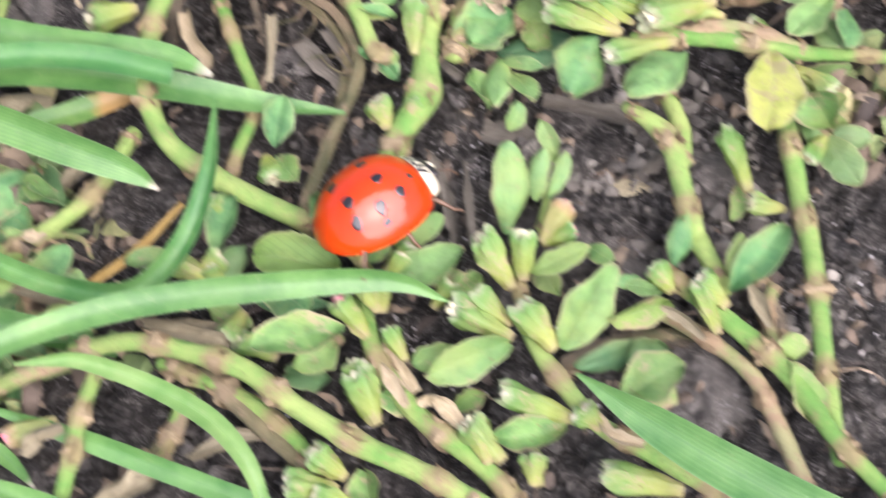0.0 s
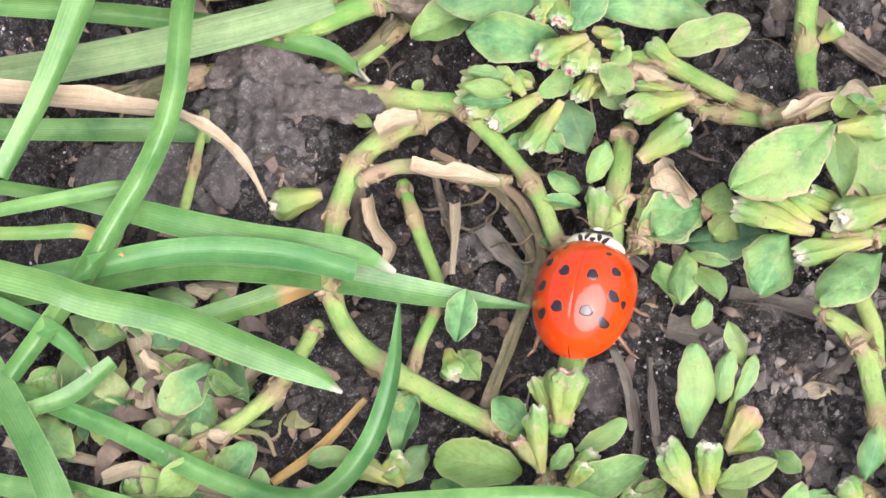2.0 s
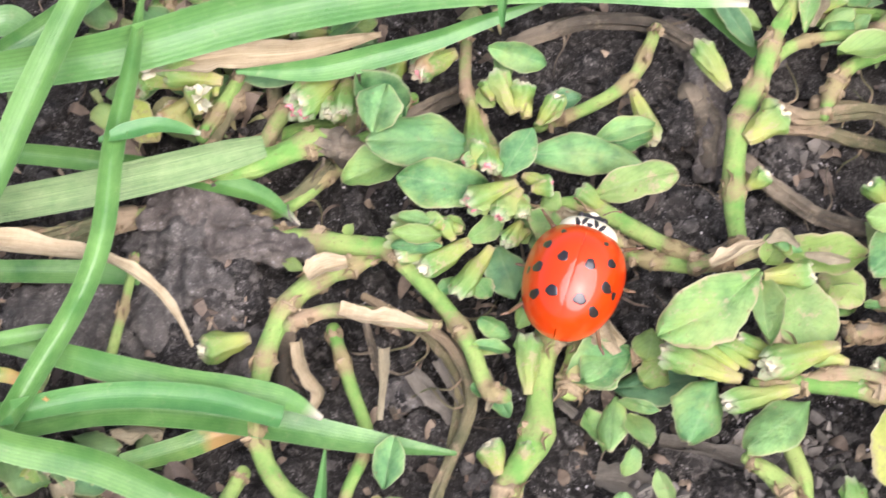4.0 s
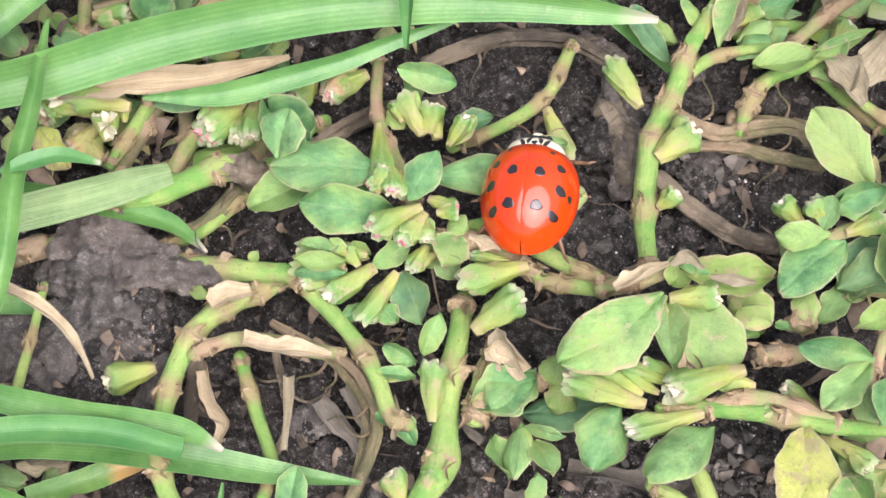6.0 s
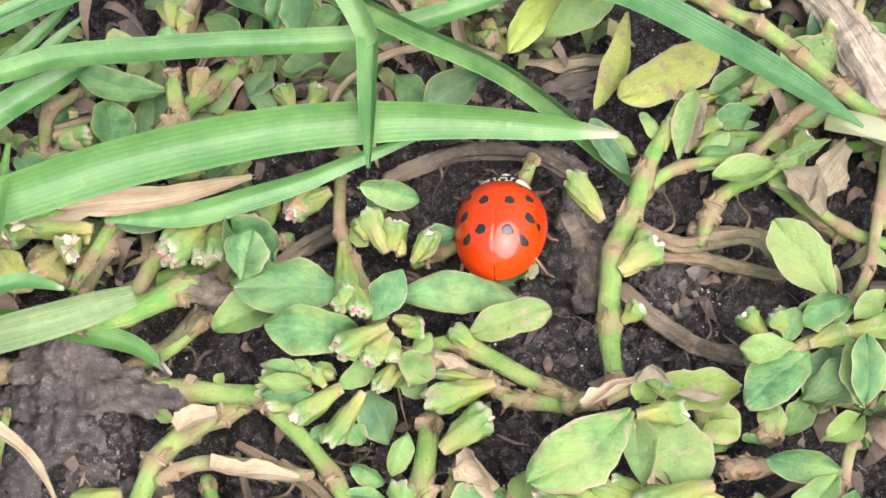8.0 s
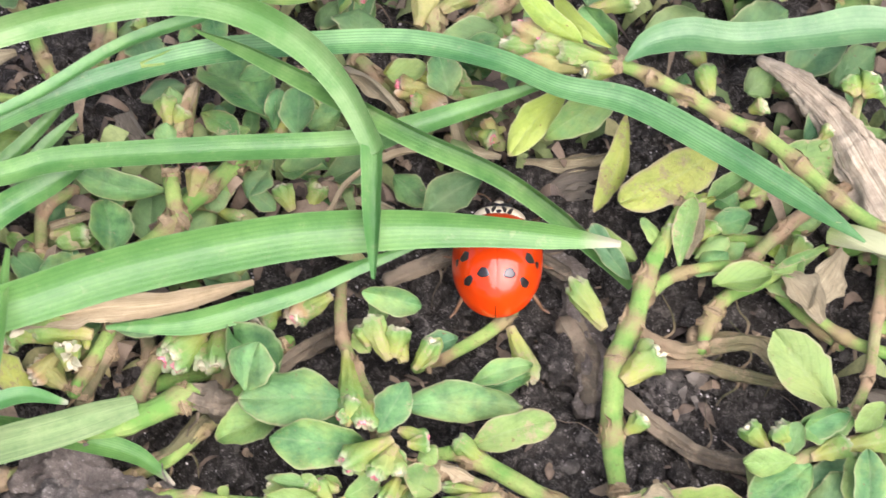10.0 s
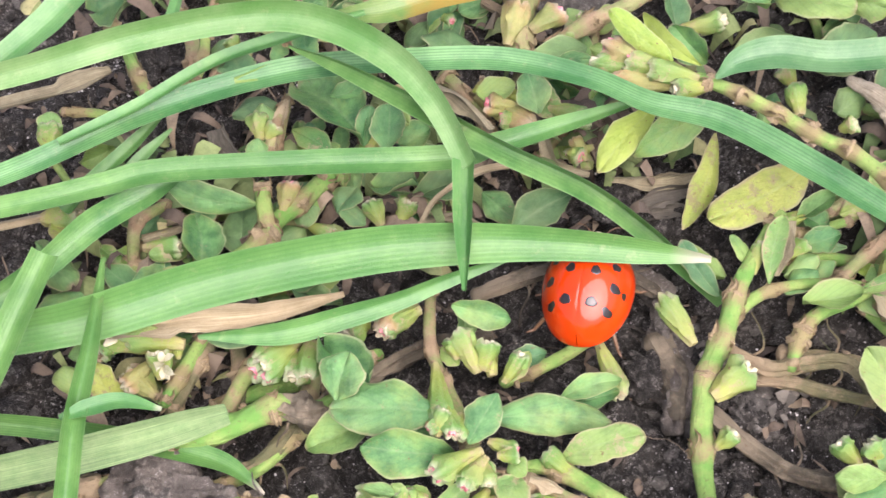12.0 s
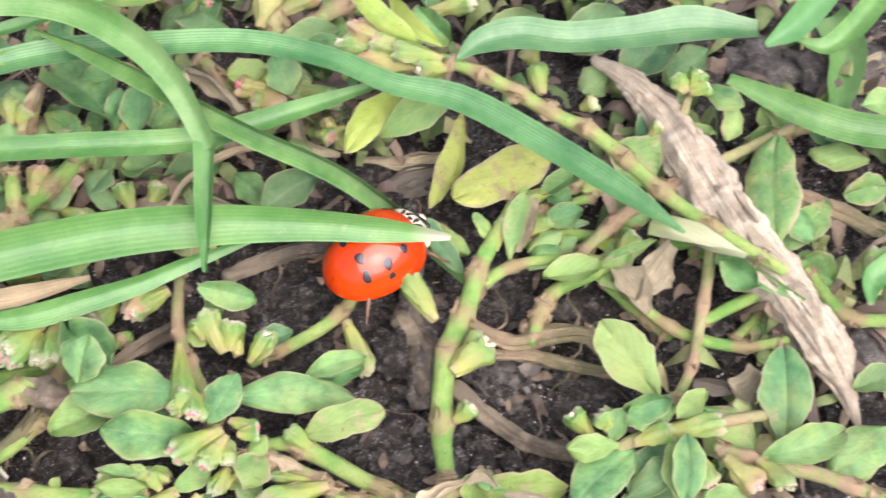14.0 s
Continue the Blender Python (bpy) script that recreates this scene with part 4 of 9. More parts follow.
grass_blade([(-17.7, 42.5, 6, 0.18), (-20, 39.9, 6, 0.97), (-22.7, 37.3, 6, 1.03), (-24, 35.7, 6, 0.96)], BLADE, (0, 0), 0.25, "long ribbed green grass blade lying over soil", seed=41)
grass_blade([(-17.6, 41.3, 5.5, 0.18), (-19.7, 39.1, 5.5, 0.9), (-21.4, 36.5, 5.5, 0.89)], BLADE_PALE, (0, 0), 0.25, "long ribbed green grass blade lying over soil", seed=42)
grass_blade([(-31.8, 28.3, 5.5, 1.37), (-25.7, 31.4, 6.5, 1.53), (-22.1, 34.4, 6.5, 1.75), (-18.7, 36.1, 6.5, 1.36), (-16.3, 37.4, 6.5, 0.34)], BLADE, (0, 0), 0.25, "long ribbed green grass blade lying over soil", seed=43)
grass_blade([(15.5, 38.1, 9.5, 0.27), (17.1, 39.1, 9.5, 1.57), (19.5, 39.3, 9.5, 2.13), (22.5, 38.5, 9.5, 2.05), (26.4, 38.7, 9, 2.07), (30.4, 39, 8.5, 2.5), (34.4, 38.6, 8, 1.4)], BLADE_GREY, (0, 25), 0.3, "broad grey-green grass blade with a blunt twisted end", seed=44)
grass_blade([(34.3, 36.9, 9, 0.41), (36.1, 37.9, 9, 1.73), (37.9, 39.4, 9, 1.95), (39.8, 41.3, 9, 1.76)], BLADE_GREY, (0, 0), 0.25, "long ribbed green grass blade lying over soil", seed=45)
grass_blade([(36.5, 37.7, 8, 0.28), (38.2, 36.8, 8, 1.18), (40.3, 38, 8, 1.54), (43.2, 40.7, 8, 1.56), (50.9, 47, 6.8, 1.47)], BLADE, (0, 0), 0.25, "long ribbed green grass blade lying over soil", seed=46)
grass_blade([(32.6, 37, 5.5, 0.71), (36, 34.4, 5.5, 1.75), (39.1, 32.5, 5.5, 2.02), (43, 31.3, 5.5, 2.02), (51, 29.8, 4.7, 1.82)], BLADE, (0, 0), 0.25, "long ribbed green grass blade lying over soil", seed=47)
grass_blade([(29.3, 25.2, 4.5, 0.68), (31.5, 23.5, 4.5, 1.01), (34.1, 21.5, 4.5, 0.2)], BLADE, (0, 0), 0.25, "long ribbed green grass blade lying over soil", seed=48)
grass_blade([(41.1, 42.5, 3, 2.23), (41.5, 39.7, 3, 2.43), (40.3, 36.7, 3, 2.03), (39.3, 34.9, 3, 0.86)], BLADE_PALE, (0, 0), 0.25, "long ribbed green grass blade lying over soil", seed=49)
grass_blade([(-16.6, 52.8, 7, 0.59), (-17.1, 49.2, 7, 0.79), (-18.4, 47, 7, 0.71)], BLADE_PALE, (0, 0), 0.25, "long ribbed green grass blade lying over soil", seed=50)
grass_blade([(46.6, 26.6, 5.1, 1.54), (39.1, 22.5, 6, 1.65), (37.6, 21.6, 6, 1.45), (37.1, 20.2, 6, 0.39)], BLADE_PALE, (0, 0), 0.25, "long ribbed green grass blade lying over soil", seed=51)

# dead blades and litter
scrap([(-37.8, 18.2, 5.1, 1.43), (-30.2, 16.4, 6, 1.56), (-25.5, 15.4, 6, 1.43), (-23.6, 15, 6, 0.93), (-22.1, 14.1, 6, 0.81), (-20.5, 12.7, 6, 0.62), (-19.4, 11, 6, 0.43), (-18.7, 9.4, 6, 0.15)], STRAW, "long withered straw coloured grass blade", 52)
scrap([(-8.7, 9.6, 3, 0.63), (-8.9, 7.6, 3, 0.5), (-9.2, 5.5, 3, 0.43)], LITTER, "curled dry plant scrap on the soil", 53)
scrap([(-26.9, 3.7, 2, 1.23), (-26.4, 1.6, 2, 0.92), (-26.3, -0.4, 2, 1.09)], LITTER, "curled dry plant scrap on the soil", 54)
scrap([(-26.2, 2.9, 2.4, 0.61), (-25.1, 2.1, 2.4, 1.22), (-24.4, 1.2, 2.4, 0.73)], STRAW, "curled dry plant scrap on the soil", 55)
scrap([(-24.7, -0.4, 1.5, 0.91), (-23.5, 0.3, 1.5, 1.04), (-22, -0.1, 1.5, 0.61)], LITTER, "curled dry plant scrap on the soil", 56)
scrap([(-23.9, 6.4, 2.2, 0.56), (-22.5, 6.5, 2.2, 1.37), (-21, 6.1, 2.2, 0.62)], LITTER, "curled dry plant scrap on the soil", 57)
scrap([(-20.8, 0.5, 2, 0.43), (-20, 1.4, 2, 0.92), (-19.1, 2.3, 2, 0.49)], LITTER, "curled dry plant scrap on the soil", 58)
scrap([(-19, 0.7, 1.5, 0.61), (-18.8, -0.3, 1.5, 0.55), (-19.2, -0.9, 1.5, 0.3)], LITTER, "curled dry plant scrap on the soil", 59)
scrap([(-13.4, 10.8, 2.2, 0.76), (-13, 9, 2.2, 0.95), (-12.3, 7.6, 2.2, 0.75), (-13, 6.3, 2.2, 0.31)], STRAW, "curled dry plant scrap on the soil", 60)
scrap([(-0.7, 1, 1.3, 0.43), (-0.2, -0.8, 1.3, 0.55), (-0.1, -3.6, 1.3, 0.54)], LITTER_DARK, "dark decayed grass stalk on the soil", 61)
scrap([(1.1, 0.4, 1.3, 0.43), (1, -1.5, 1.3, 0.55), (0.9, -4, 1.3, 0.48)], LITTER_DARK, "dark decayed grass stalk on the soil", 62)
scrap([(-7.2, 8.8, 1.2, 0.96), (-6, 7.2, 1.2, 1.08), (-4.9, 5.9, 1.2, 0.94)], LITTER_DARK, "dark decayed grass stalk on the soil", 63)
scrap([(-5.8, 9.2, 1.6, 0.51), (-5, 7.5, 1.6, 0.63), (-4.4, 6, 1.6, 0.5)], LITTER_DARK, "dark decayed grass stalk on the soil", 64)
scrap([(8.5, -2.2, 1.2, 0.24), (9.9, -2, 1.2, 1.04), (11.2, -2.3, 1.2, 0.24)], LITTER, "curled dry plant scrap on the soil", 65)
scrap([(9.9, -1.7, 1.2, 0.61), (10.8, -0.9, 1.2, 0.92), (11.9, -0.2, 1.2, 0.61)], LITTER_DARK, "curled dry plant scrap on the soil", 66)
scrap([(2.8, 10.6, 4.5, 0.81), (3.6, 9.5, 4.5, 1.42), (4.4, 8.2, 4.5, 0.49)], STRAW, "curled dry plant scrap on the soil", 67)
scrap([(5.9, 3.6, 0.8, 0.82), (8.6, 2.7, 0.8, 1.06), (11.6, 1.4, 0.8, 0.93)], LITTER_DARK, "curled dry plant scrap on the soil", 68)
scrap([(-14.2, -9.1, 3.2, 0.29), (-12.7, -9.2, 3.2, 0.69), (-12.2, -9.6, 3.2, 0.29)], LITTER, "curled dry plant scrap on the soil", 69)
scrap([(-18, -5.3, 2.4, 0.41), (-15.1, -6.8, 2.4, 0.58), (-14.2, -7.2, 2.4, 0.23)], STRAW, "curled dry plant scrap on the soil", 70)
scrap([(-34, -1.2, 1.4, 0.55), (-27.1, -3.4, 1.6, 0.6), (-24.1, -4.5, 1.6, 0.77), (-19.9, -5.7, 1.6, 0.41)], LITTER, "curled dry plant scrap on the soil", 71)
scrap([(-22.7, -14.3, 3.4, 0.45), (-22.1, -13.2, 3.4, 1.23), (-20.7, -12.9, 3.4, 0.56)], LITTER, "curled dry plant scrap on the soil", 72)
scrap([(-20.4, -16.8, 1.2, 0.73), (-18.4, -15.8, 1.2, 1.14), (-16.3, -14.6, 1.2, 0.74)], LITTER, "curled dry plant scrap on the soil", 73)
scrap([(-14.8, -14.9, 2, 0.28), (-12.5, -14.3, 2, 0.62), (-9.9, -14.3, 2, 0.34)], LITTER, "curled dry plant scrap on the soil", 74)
scrap([(-25.5, -14.9, 2.2, 0.51), (-25.1, -12.9, 2.2, 0.46), (-24.7, -9.6, 2.2, 0.29)], LITTER, "curled dry plant scrap on the soil", 75)
scrap([(-4.1, -10, 3.2, 0.57), (-3.7, -11.6, 3.2, 0.85), (-3, -13.1, 3.2, 0.68)], STRAW, "curled dry plant scrap on the soil", 76)
scrap([(-19, 36.2, 2.5, 0.56), (-16.2, 36.3, 2.5, 0.35), (-20.1, 35.5, 2.5, 0.7)], LITTER, "curled dry plant scrap on the soil", 77)
scrap([(-2.9, 32.8, 4.5, 0.41), (-1.6, 34.8, 4.5, 0.41), (1, 36.3, 4.5, 0.48), (3.4, 36.6, 4.5, 0.48)], STRAW, "thin straw coloured curling dry stalk", 78)
scrap([(-3.8, 40.7, 3, 0.71), (-1.7, 39.5, 3, 0.85), (0.3, 38, 3, 0.49)], STRAW, "curled dry plant scrap on the soil", 79)
scrap([(10.5, 34.5, 2, 0.84), (12.3, 35.1, 2, 1.19), (14.5, 35.2, 2, 0.7)], LITTER_DARK, "curled dry plant scrap on the soil", 80)
scrap([(11.1, 33.8, 1.6, 0.7), (12.6, 34, 1.6, 1.05), (13.9, 33.7, 1.6, 0.7)], LITTER_DARK, "curled dry plant scrap on the soil", 81)
scrap([(9.3, 36.3, 2.4, 0.49), (12.1, 35.9, 2.4, 0.91), (14.6, 36, 2.4, 0.56)], LITTER, "curled dry plant scrap on the soil", 82)
scrap([(19.2, 31.1, 4, 0.68), (18.2, 29.3, 4, 1.41), (17.6, 27.5, 4, 0.53)], LITTER, "curled dry plant scrap on the soil", 83)
scrap([(27.1, 27.1, 3.4, 1.33), (25.5, 25.4, 3.4, 2.31), (24.3, 23.5, 3.4, 0.65)], LITTER, "curled dry plant scrap on the soil", 84)
scrap([(-14.9, 42.7, 3, 1.08), (-14.2, 41.1, 3, 1.43), (-13.7, 40, 3, 0.71)], LITTER_DARK, "curled dry plant scrap on the soil", 85)
scrap([(39.4, 42.5, 2, 0.75), (40.7, 38.7, 2, 1.26), (43.9, 39.2, 2, 0.96)], LITTER, "curled dry plant scrap on the soil", 86)
scrap([(31.1, 18.5, 2, 1.34), (30, 16.8, 2, 1.86), (28.8, 15.9, 2, 0.99)], LITTER, "curled dry plant scrap on the soil", 87)
scrap([(2.1, 9.4, 4.2, 0.66), (3.3, 9.4, 4.2, 1.39), (4.1, 7.8, 4.2, 0.6)], STRAW, "curled dry plant scrap on the soil", 88)
scrap([(-0.3, 8, 2, 0.61), (0.5, 6.6, 2, 0.73), (1.6, 5.3, 2, 0.61)], LITTER_DARK, "curled dry plant scrap on the soil", 89)

# weathered stick
splintered_stick([(24.7, 40.3, 4.5, 0.29), (26.5, 38.5, 4.5, 0.72), (28.2, 35.8, 4.3, 1.1), (29.5, 31.7, 4, 1.61), (31.1, 27.2, 3.6, 1.79), (33.3, 22.9, 3.2, 1.52), (34.8, 19.1, 2.8, 1.27), (35.6, 16.3, 2.2, 0.56), (35.9, 14, 1.6, 0.08)], "pale tan weathered splintered stick lying over soil", 90)

# roots and dead stems
root([(-22.3, 19.1, 2.2, 0.49), (-20.1, 19.4, 2.3, 1.02), (-18.2, 18.5, 2.5, 0.92), (-15.6, 17.5, 2.7, 0.94), (-13.6, 16.9, 2.8, 0.65)], CAKED, "mud covered thick old stem base", seed=91, lumpy=0.9)
root([(12.8, 20.4, 1.2, 0.49), (15, 17.8, 1.2, 0.51), (17, 16.1, 1.2, 0.54), (19.3, 15.3, 1.2, 0.54), (21.3, 15, 1.2, 0.48)], STEM_BROWN, "brown woody root running along the soil", seed=92, lumpy=0.3)
root([(9.7, 30.4, 0.8, 0.58), (11.1, 28.3, 0.7, 0.74), (11.2, 24.9, 0.5, 0.93), (11.2, 22.3, 0.4, 0.99), (10.7, 20.2, 0.3, 0.66)], CAKED, "rough mud-caked old root in the soil", seed=93, lumpy=0.9)
root([(0.1, 29.5, 1.6, 0.44), (2.6, 30.2, 1.6, 0.47), (5, 30.6, 1.6, 0.51), (8.7, 30, 1.6, 0.51), (10.8, 28.5, 1.6, 0.5)], STEM_BROWN, "brown woody root running along the soil", seed=94, lumpy=0.3)
root([(14.5, 23.8, 2.2, 0.42), (16.6, 22.4, 2.2, 0.49), (18.9, 22.5, 2.2, 0.49), (21.1, 22.3, 2.2, 0.45), (22.2, 20.3, 2.2, 0.39)], STEM_OLD, "tan dead knotgrass stem along the soil", seed=95, lumpy=0.3)
root([(15.6, 21.9, 1.8, 0.33), (17.8, 21.5, 1.8, 0.39), (19.9, 20.6, 1.8, 0.39), (22.2, 19.8, 1.8, 0.35)], STEM_OLD, "tan dead knotgrass stem along the soil", seed=96, lumpy=0.3)
root([(-7, 24.5, 1.6, 0.4), (-4.9, 25.7, 1.6, 0.5), (-2.8, 26.4, 1.6, 0.5), (0.6, 26.6, 1.6, 0.4)], STEM_BROWN, "brown woody root running along the soil", seed=97, lumpy=0.3)
root([(-7.2, 11.8, 2.4, 0.26), (-5.1, 9.9, 2.3, 0.28), (-4.1, 7.1, 2.2, 0.3), (-4.6, 4.9, 2.2, 0.3), (-6.1, 1.8, 2.1, 0.34), (-7.8, -1.8, 2, 0.36)], STEM_OLD, "greenish brown old knotgrass stem bent in a loop", seed=98, lumpy=0.3)
root([(5, -11.6, 1, 0.29), (8, -10.7, 1, 0.32), (10.9, -11.1, 1, 0.32), (14.4, -12.9, 1, 0.29)], STEM_BROWN, "greenish brown old knotgrass stem on the soil", seed=99, lumpy=0.3)
root([(-14, 12.2, 1.4, 0.39), (-14.3, 10.2, 1.3, 0.42), (-14.6, 8.2, 1.2, 0.38)], STEM_BROWN, "brown woody root running along the soil", seed=101, lumpy=0.3)
root([(10.6, 25.3, 0.8, 1.03), (11.3, 22.9, 0.7, 0.95), (11.1, 20.7, 0.6, 0.51)], STEM_BROWN, "brown woody root running along the soil", seed=102, lumpy=0.3)
root([(17.6, 23.4, 1.8, 0.51), (19.6, 22.8, 1.8, 0.51), (21.9, 22.3, 1.8, 0.44)], STEM_OLD, "tan dead knotgrass stem along the soil", seed=103, lumpy=0.3)
root([(35.3, 29.8, 3, 0.46), (37.5, 28.3, 3, 0.52), (40.2, 26.3, 3, 0.55), (42, 25.3, 3, 0.55), (49, 22.3, 2.5, 0.49)], STEM_OLD, "tan dead knotgrass stem along the soil", seed=104, lumpy=0.3)
root([(-24.4, 44.7, 2, 0.37), (-22.5, 44.1, 2, 0.44), (-19.9, 42.4, 2, 0.36)], STEM_BROWN, "brown woody root running along the soil", seed=105, lumpy=0.3)
root([(2.8, 50.8, 2.5, 0.3), (5.2, 48.2, 2.5, 0.33), (4, 43.4, 2.5, 0.29)], STEM_OLD, "tan dead knotgrass stem along the soil", seed=106, lumpy=0.3)

# sprig with the long bent stem
s = sprig(-21.9, 20, 2, "creeping knotgrass sprig with oval green leaves and pale buds")
stem(s, [(-14.5, 16.9, 3.4, 0.58), (-12.3, 16.3, 3.6, 0.61), (-10, 15.7, 3.8, 0.61), (-8.1, 15.2, 4, 0.57), (-6.7, 13.6, 3.8, 0.54), (-5, 11.3, 3.7, 0.5), (-3.9, 9.1, 3.5, 0.5), (-3.2, 6.8, 3.3, 0.46), (-2.2, 6.1, 3.2, 0.37)], STEM, (0.14, 0.42, 0.69, 0.92), 108)
stem(s, [(-8.5, 15.3, 3, 0.32), (-10.2, 14.7, 3.2, 0.54), (-11.8, 14.1, 3.3, 0.61), (-13.4, 13, 3.4, 0.6), (-14.6, 11, 3.5, 0.6), (-15.4, 8.4, 3.6, 0.56), (-15.7, 5.2, 3.4, 0.58), (-14.7, 2.3, 3.1, 0.61), (-12, -0.2, 2.9, 0.63), (-8.6, -2.4, 2.8, 0.6), (-5.7, -3.9, 2.6, 0.54)], STEM, (0.1, 0.22, 0.34, 0.47, 0.61, 0.77, 0.94), 110)
stem(s, [(-13.8, 11.1, 3.8, 0.38), (-12.5, 11.6, 3.8, 0.41), (-11.1, 11.8, 3.8, 0.44), (-8.7, 11.2, 3.8, 0.47), (-6.9, 10.6, 3.8, 0.47), (-5.5, 10.4, 3.8, 0.25)], STEM_TAN, (0.14, 0.63), 112)
stem(s, [(-11.5, 11.5, 2, 0.42), (-10.7, 8.2, 2, 0.41), (-9.9, 4.8, 2, 0.4), (-11.1, 2, 2, 0.37), (-11.6, 0.4, 2, 0.34)], STEM, (0.16, 0.55, 0.91), 114)
stem(s, [(-38.1, 20, 1.9, 0.39), (-30.4, 19.1, 2.2, 0.43), (-27.4, 18.8, 2.2, 0.46), (-24.5, 19.1, 2.2, 0.49), (-21.2, 19.8, 2.2, 0.43)], STEM_TAN, (0.37, 0.81), 116)
leaf(s, (-10.3, 16.2, 4), (-9.9, 16.6, 4.6), 0.68, LEAF, 8, 0.08, 0.12, seed=117)
bud(s, (-16, 10.9, 3), (-18.9, 10.3, 3.2), 1.83, False, BUD, 118)
leaf(s, (-14, 15.4, 3), (-12.8, 14.4, 3.6), 0.69, LEAF, 0, 0.08, 0.12, seed=119)
stem(s, [(-22.6, 16.9, 2.4, 0.26), (-23.3, 13.4, 2.4, 0.32), (-24, 10.4, 2.4, 0.32), (-24, 8.7, 2.4, 0.28)], STEM, (0.32, 0.87), 121)

# sprig at the grass tuft
s = sprig(-13.4, 22.7, 2, "stout green grass stem with a torn sheath and brown joint")
stem(s, [(-18.6, 21.1, 3.6, 0.49), (-15.9, 21.4, 3.8, 0.91), (-14.2, 21.6, 4.1, 0.75), (-11.9, 22.3, 4.2, 0.72), (-9.6, 21.8, 4.1, 0.75), (-7.9, 22.7, 4, 0.59)], STEM, (0.58,), 122)
root([(-11.6, 22.3, 4.2, 0.65), (-10.9, 21.8, 4.4, 0.94), (-9.9, 21.5, 4.4, 0.98), (-9, 21.8, 4, 0.49)], STEM_BROWN, "crumbly brown swollen joint of a grass stem", seed=123, lumpy=0.6)
stem(s, [(-16.6, 18.4, 2.4, 0.36), (-13.6, 19.2, 2.4, 0.39), (-11.3, 21, 2.4, 0.4), (-9.4, 22.2, 2.4, 0.37)], STEM, (0.13, 0.65), 125)
stem(s, [(-18.3, 23.3, 2.8, 0.47), (-17.4, 25.1, 2.8, 0.5), (-16.4, 26.8, 2.8, 0.54), (-15.4, 28.8, 2.8, 0.51)], STEM_OLD, (0.58,), 127)
stem(s, [(-14.6, 23.2, 2.2, 0.5), (-14.3, 25.5, 2.2, 0.51), (-14.5, 28.3, 2.2, 0.51), (-14.4, 29.9, 2.2, 0.48)], STEM_OLD, (0.34, 0.76), 129)
stem(s, [(-16.1, 23.6, 1.8, 0.44), (-13.4, 24.5, 1.8, 0.51), (-9.3, 25, 1.8, 0.51), (-6.1, 26.1, 1.8, 0.44)], STEM, (0.13, 0.63), 131)

# rosette in the middle
s = sprig(-2.2, 22.1, 1, "dense knotgrass rosette with pinkish white flowers")
stem(s, [(-2.6, 29.5, 3, 0.37), (-2.9, 25.8, 3.4, 0.39), (-2.5, 23.4, 3.8, 0.42), (-1.8, 20.9, 4.1, 0.54), (-1.1, 18.4, 4.5, 0.47)], STEM_TAN, (0.3, 0.55), 132)
leaf(s, (-2.4, 20.1, 6), (-8.8, 20.8, 6.6), 2.96, LEAF, -22, 0.08, 0.12, seed=133)
leaf(s, (-8.3, 21.3, 6.4), (-7.3, 23.8, 7.2), 2.55, LEAF, 19, 0.08, 0.12, seed=134)
leaf(s, (-6.1, 20.7, 4.6), (-10.4, 19.4, 4.4), 2.28, LEAF, -15, 0.08, 0.12, seed=135)
leaf(s, (-2, 17.7, 5.4), (-7.2, 18.7, 5.8), 2.53, LEAF, 12, 0.08, 0.12, seed=136)
leaf(s, (-3.3, 18.6, 5), (-4.9, 20.4, 5.6), 1.64, LEAF, -7, 0.08, 0.12, seed=137)
leaf(s, (-1.3, 18.1, 6), (0.6, 20.2, 7.6), 1.8, LEAF, 10, 0.08, 0.12, seed=138)
leaf(s, (0, 19.9, 5), (7, 19.5, 3.6), 2.18, LEAF, 0, 0.08, 0.12, seed=2301)
leaf(s, (3.7, 17.5, 3.6), (8.5, 18.4, 4), 2.07, LEAF_WORN, -5, 0.08, 0.12, seed=140)
leaf(s, (4.2, 21.5, 3), (7.9, 22, 3.6), 1.22, LEAF, 9, 0.08, 0.12, seed=141)
leaf(s, (-3.7, 15, 4.6), (-1.5, 16.1, 5), 1.32, LEAF, -13, 0.08, 0.12, seed=142)
leaf(s, (-1.2, 11.7, 3.6), (-2, 14.6, 4.4), 2.03, LEAF_DARK, 17, 0.08, 0.12, seed=143)
leaf(s, (-1.3, 9.9, 3.8), (-0.1, 11.9, 4.6), 1.24, LEAF, -20, 0.08, 0.12, seed=144)
leaf(s, (-1.6, 9.6, 3.4), (-3.2, 10.7, 3.8), 1.12, LEAF, 23, 0.08, 0.12, seed=145)
leaf(s, (-1.8, 8.8, 3), (-3.9, 9.1, 3.6), 0.77, LEAF, -25, 0.08, 0.12, seed=146)
leaf(s, (-1.2, 15, 4.2), (1.8, 15.8, 4.8), 1.92, LEAF, 26, 0.08, 0.12, seed=147)
bud(s, (-0.6, 17.6, 6), (-3.4, 16.2, 6.6), 1.72, True, BUD, 148)
bud(s, (-0.4, 17.2, 6), (-1.8, 15.4, 6.4), 1.41, True, BUD, 149)
bud(s, (-0.2, 18.3, 5.6), (1.4, 17.5, 5.4), 1.12, True, BUD, 150)
bud(s, (-1.8, 19.6, 6), (-3.4, 19, 6.2), 1.24, True, BUD, 151)
bud(s, (-1.5, 19.9, 6), (-1.9, 18.4, 6.2), 1.18, False, BUD, 152)
bud(s, (-3.8, 15.5, 5), (-5.4, 15.9, 5.2), 1.11, False, BUD, 153)
bud(s, (-5.1, 15, 4.8), (-7.7, 16.3, 5), 1.3, False, BUD, 154)
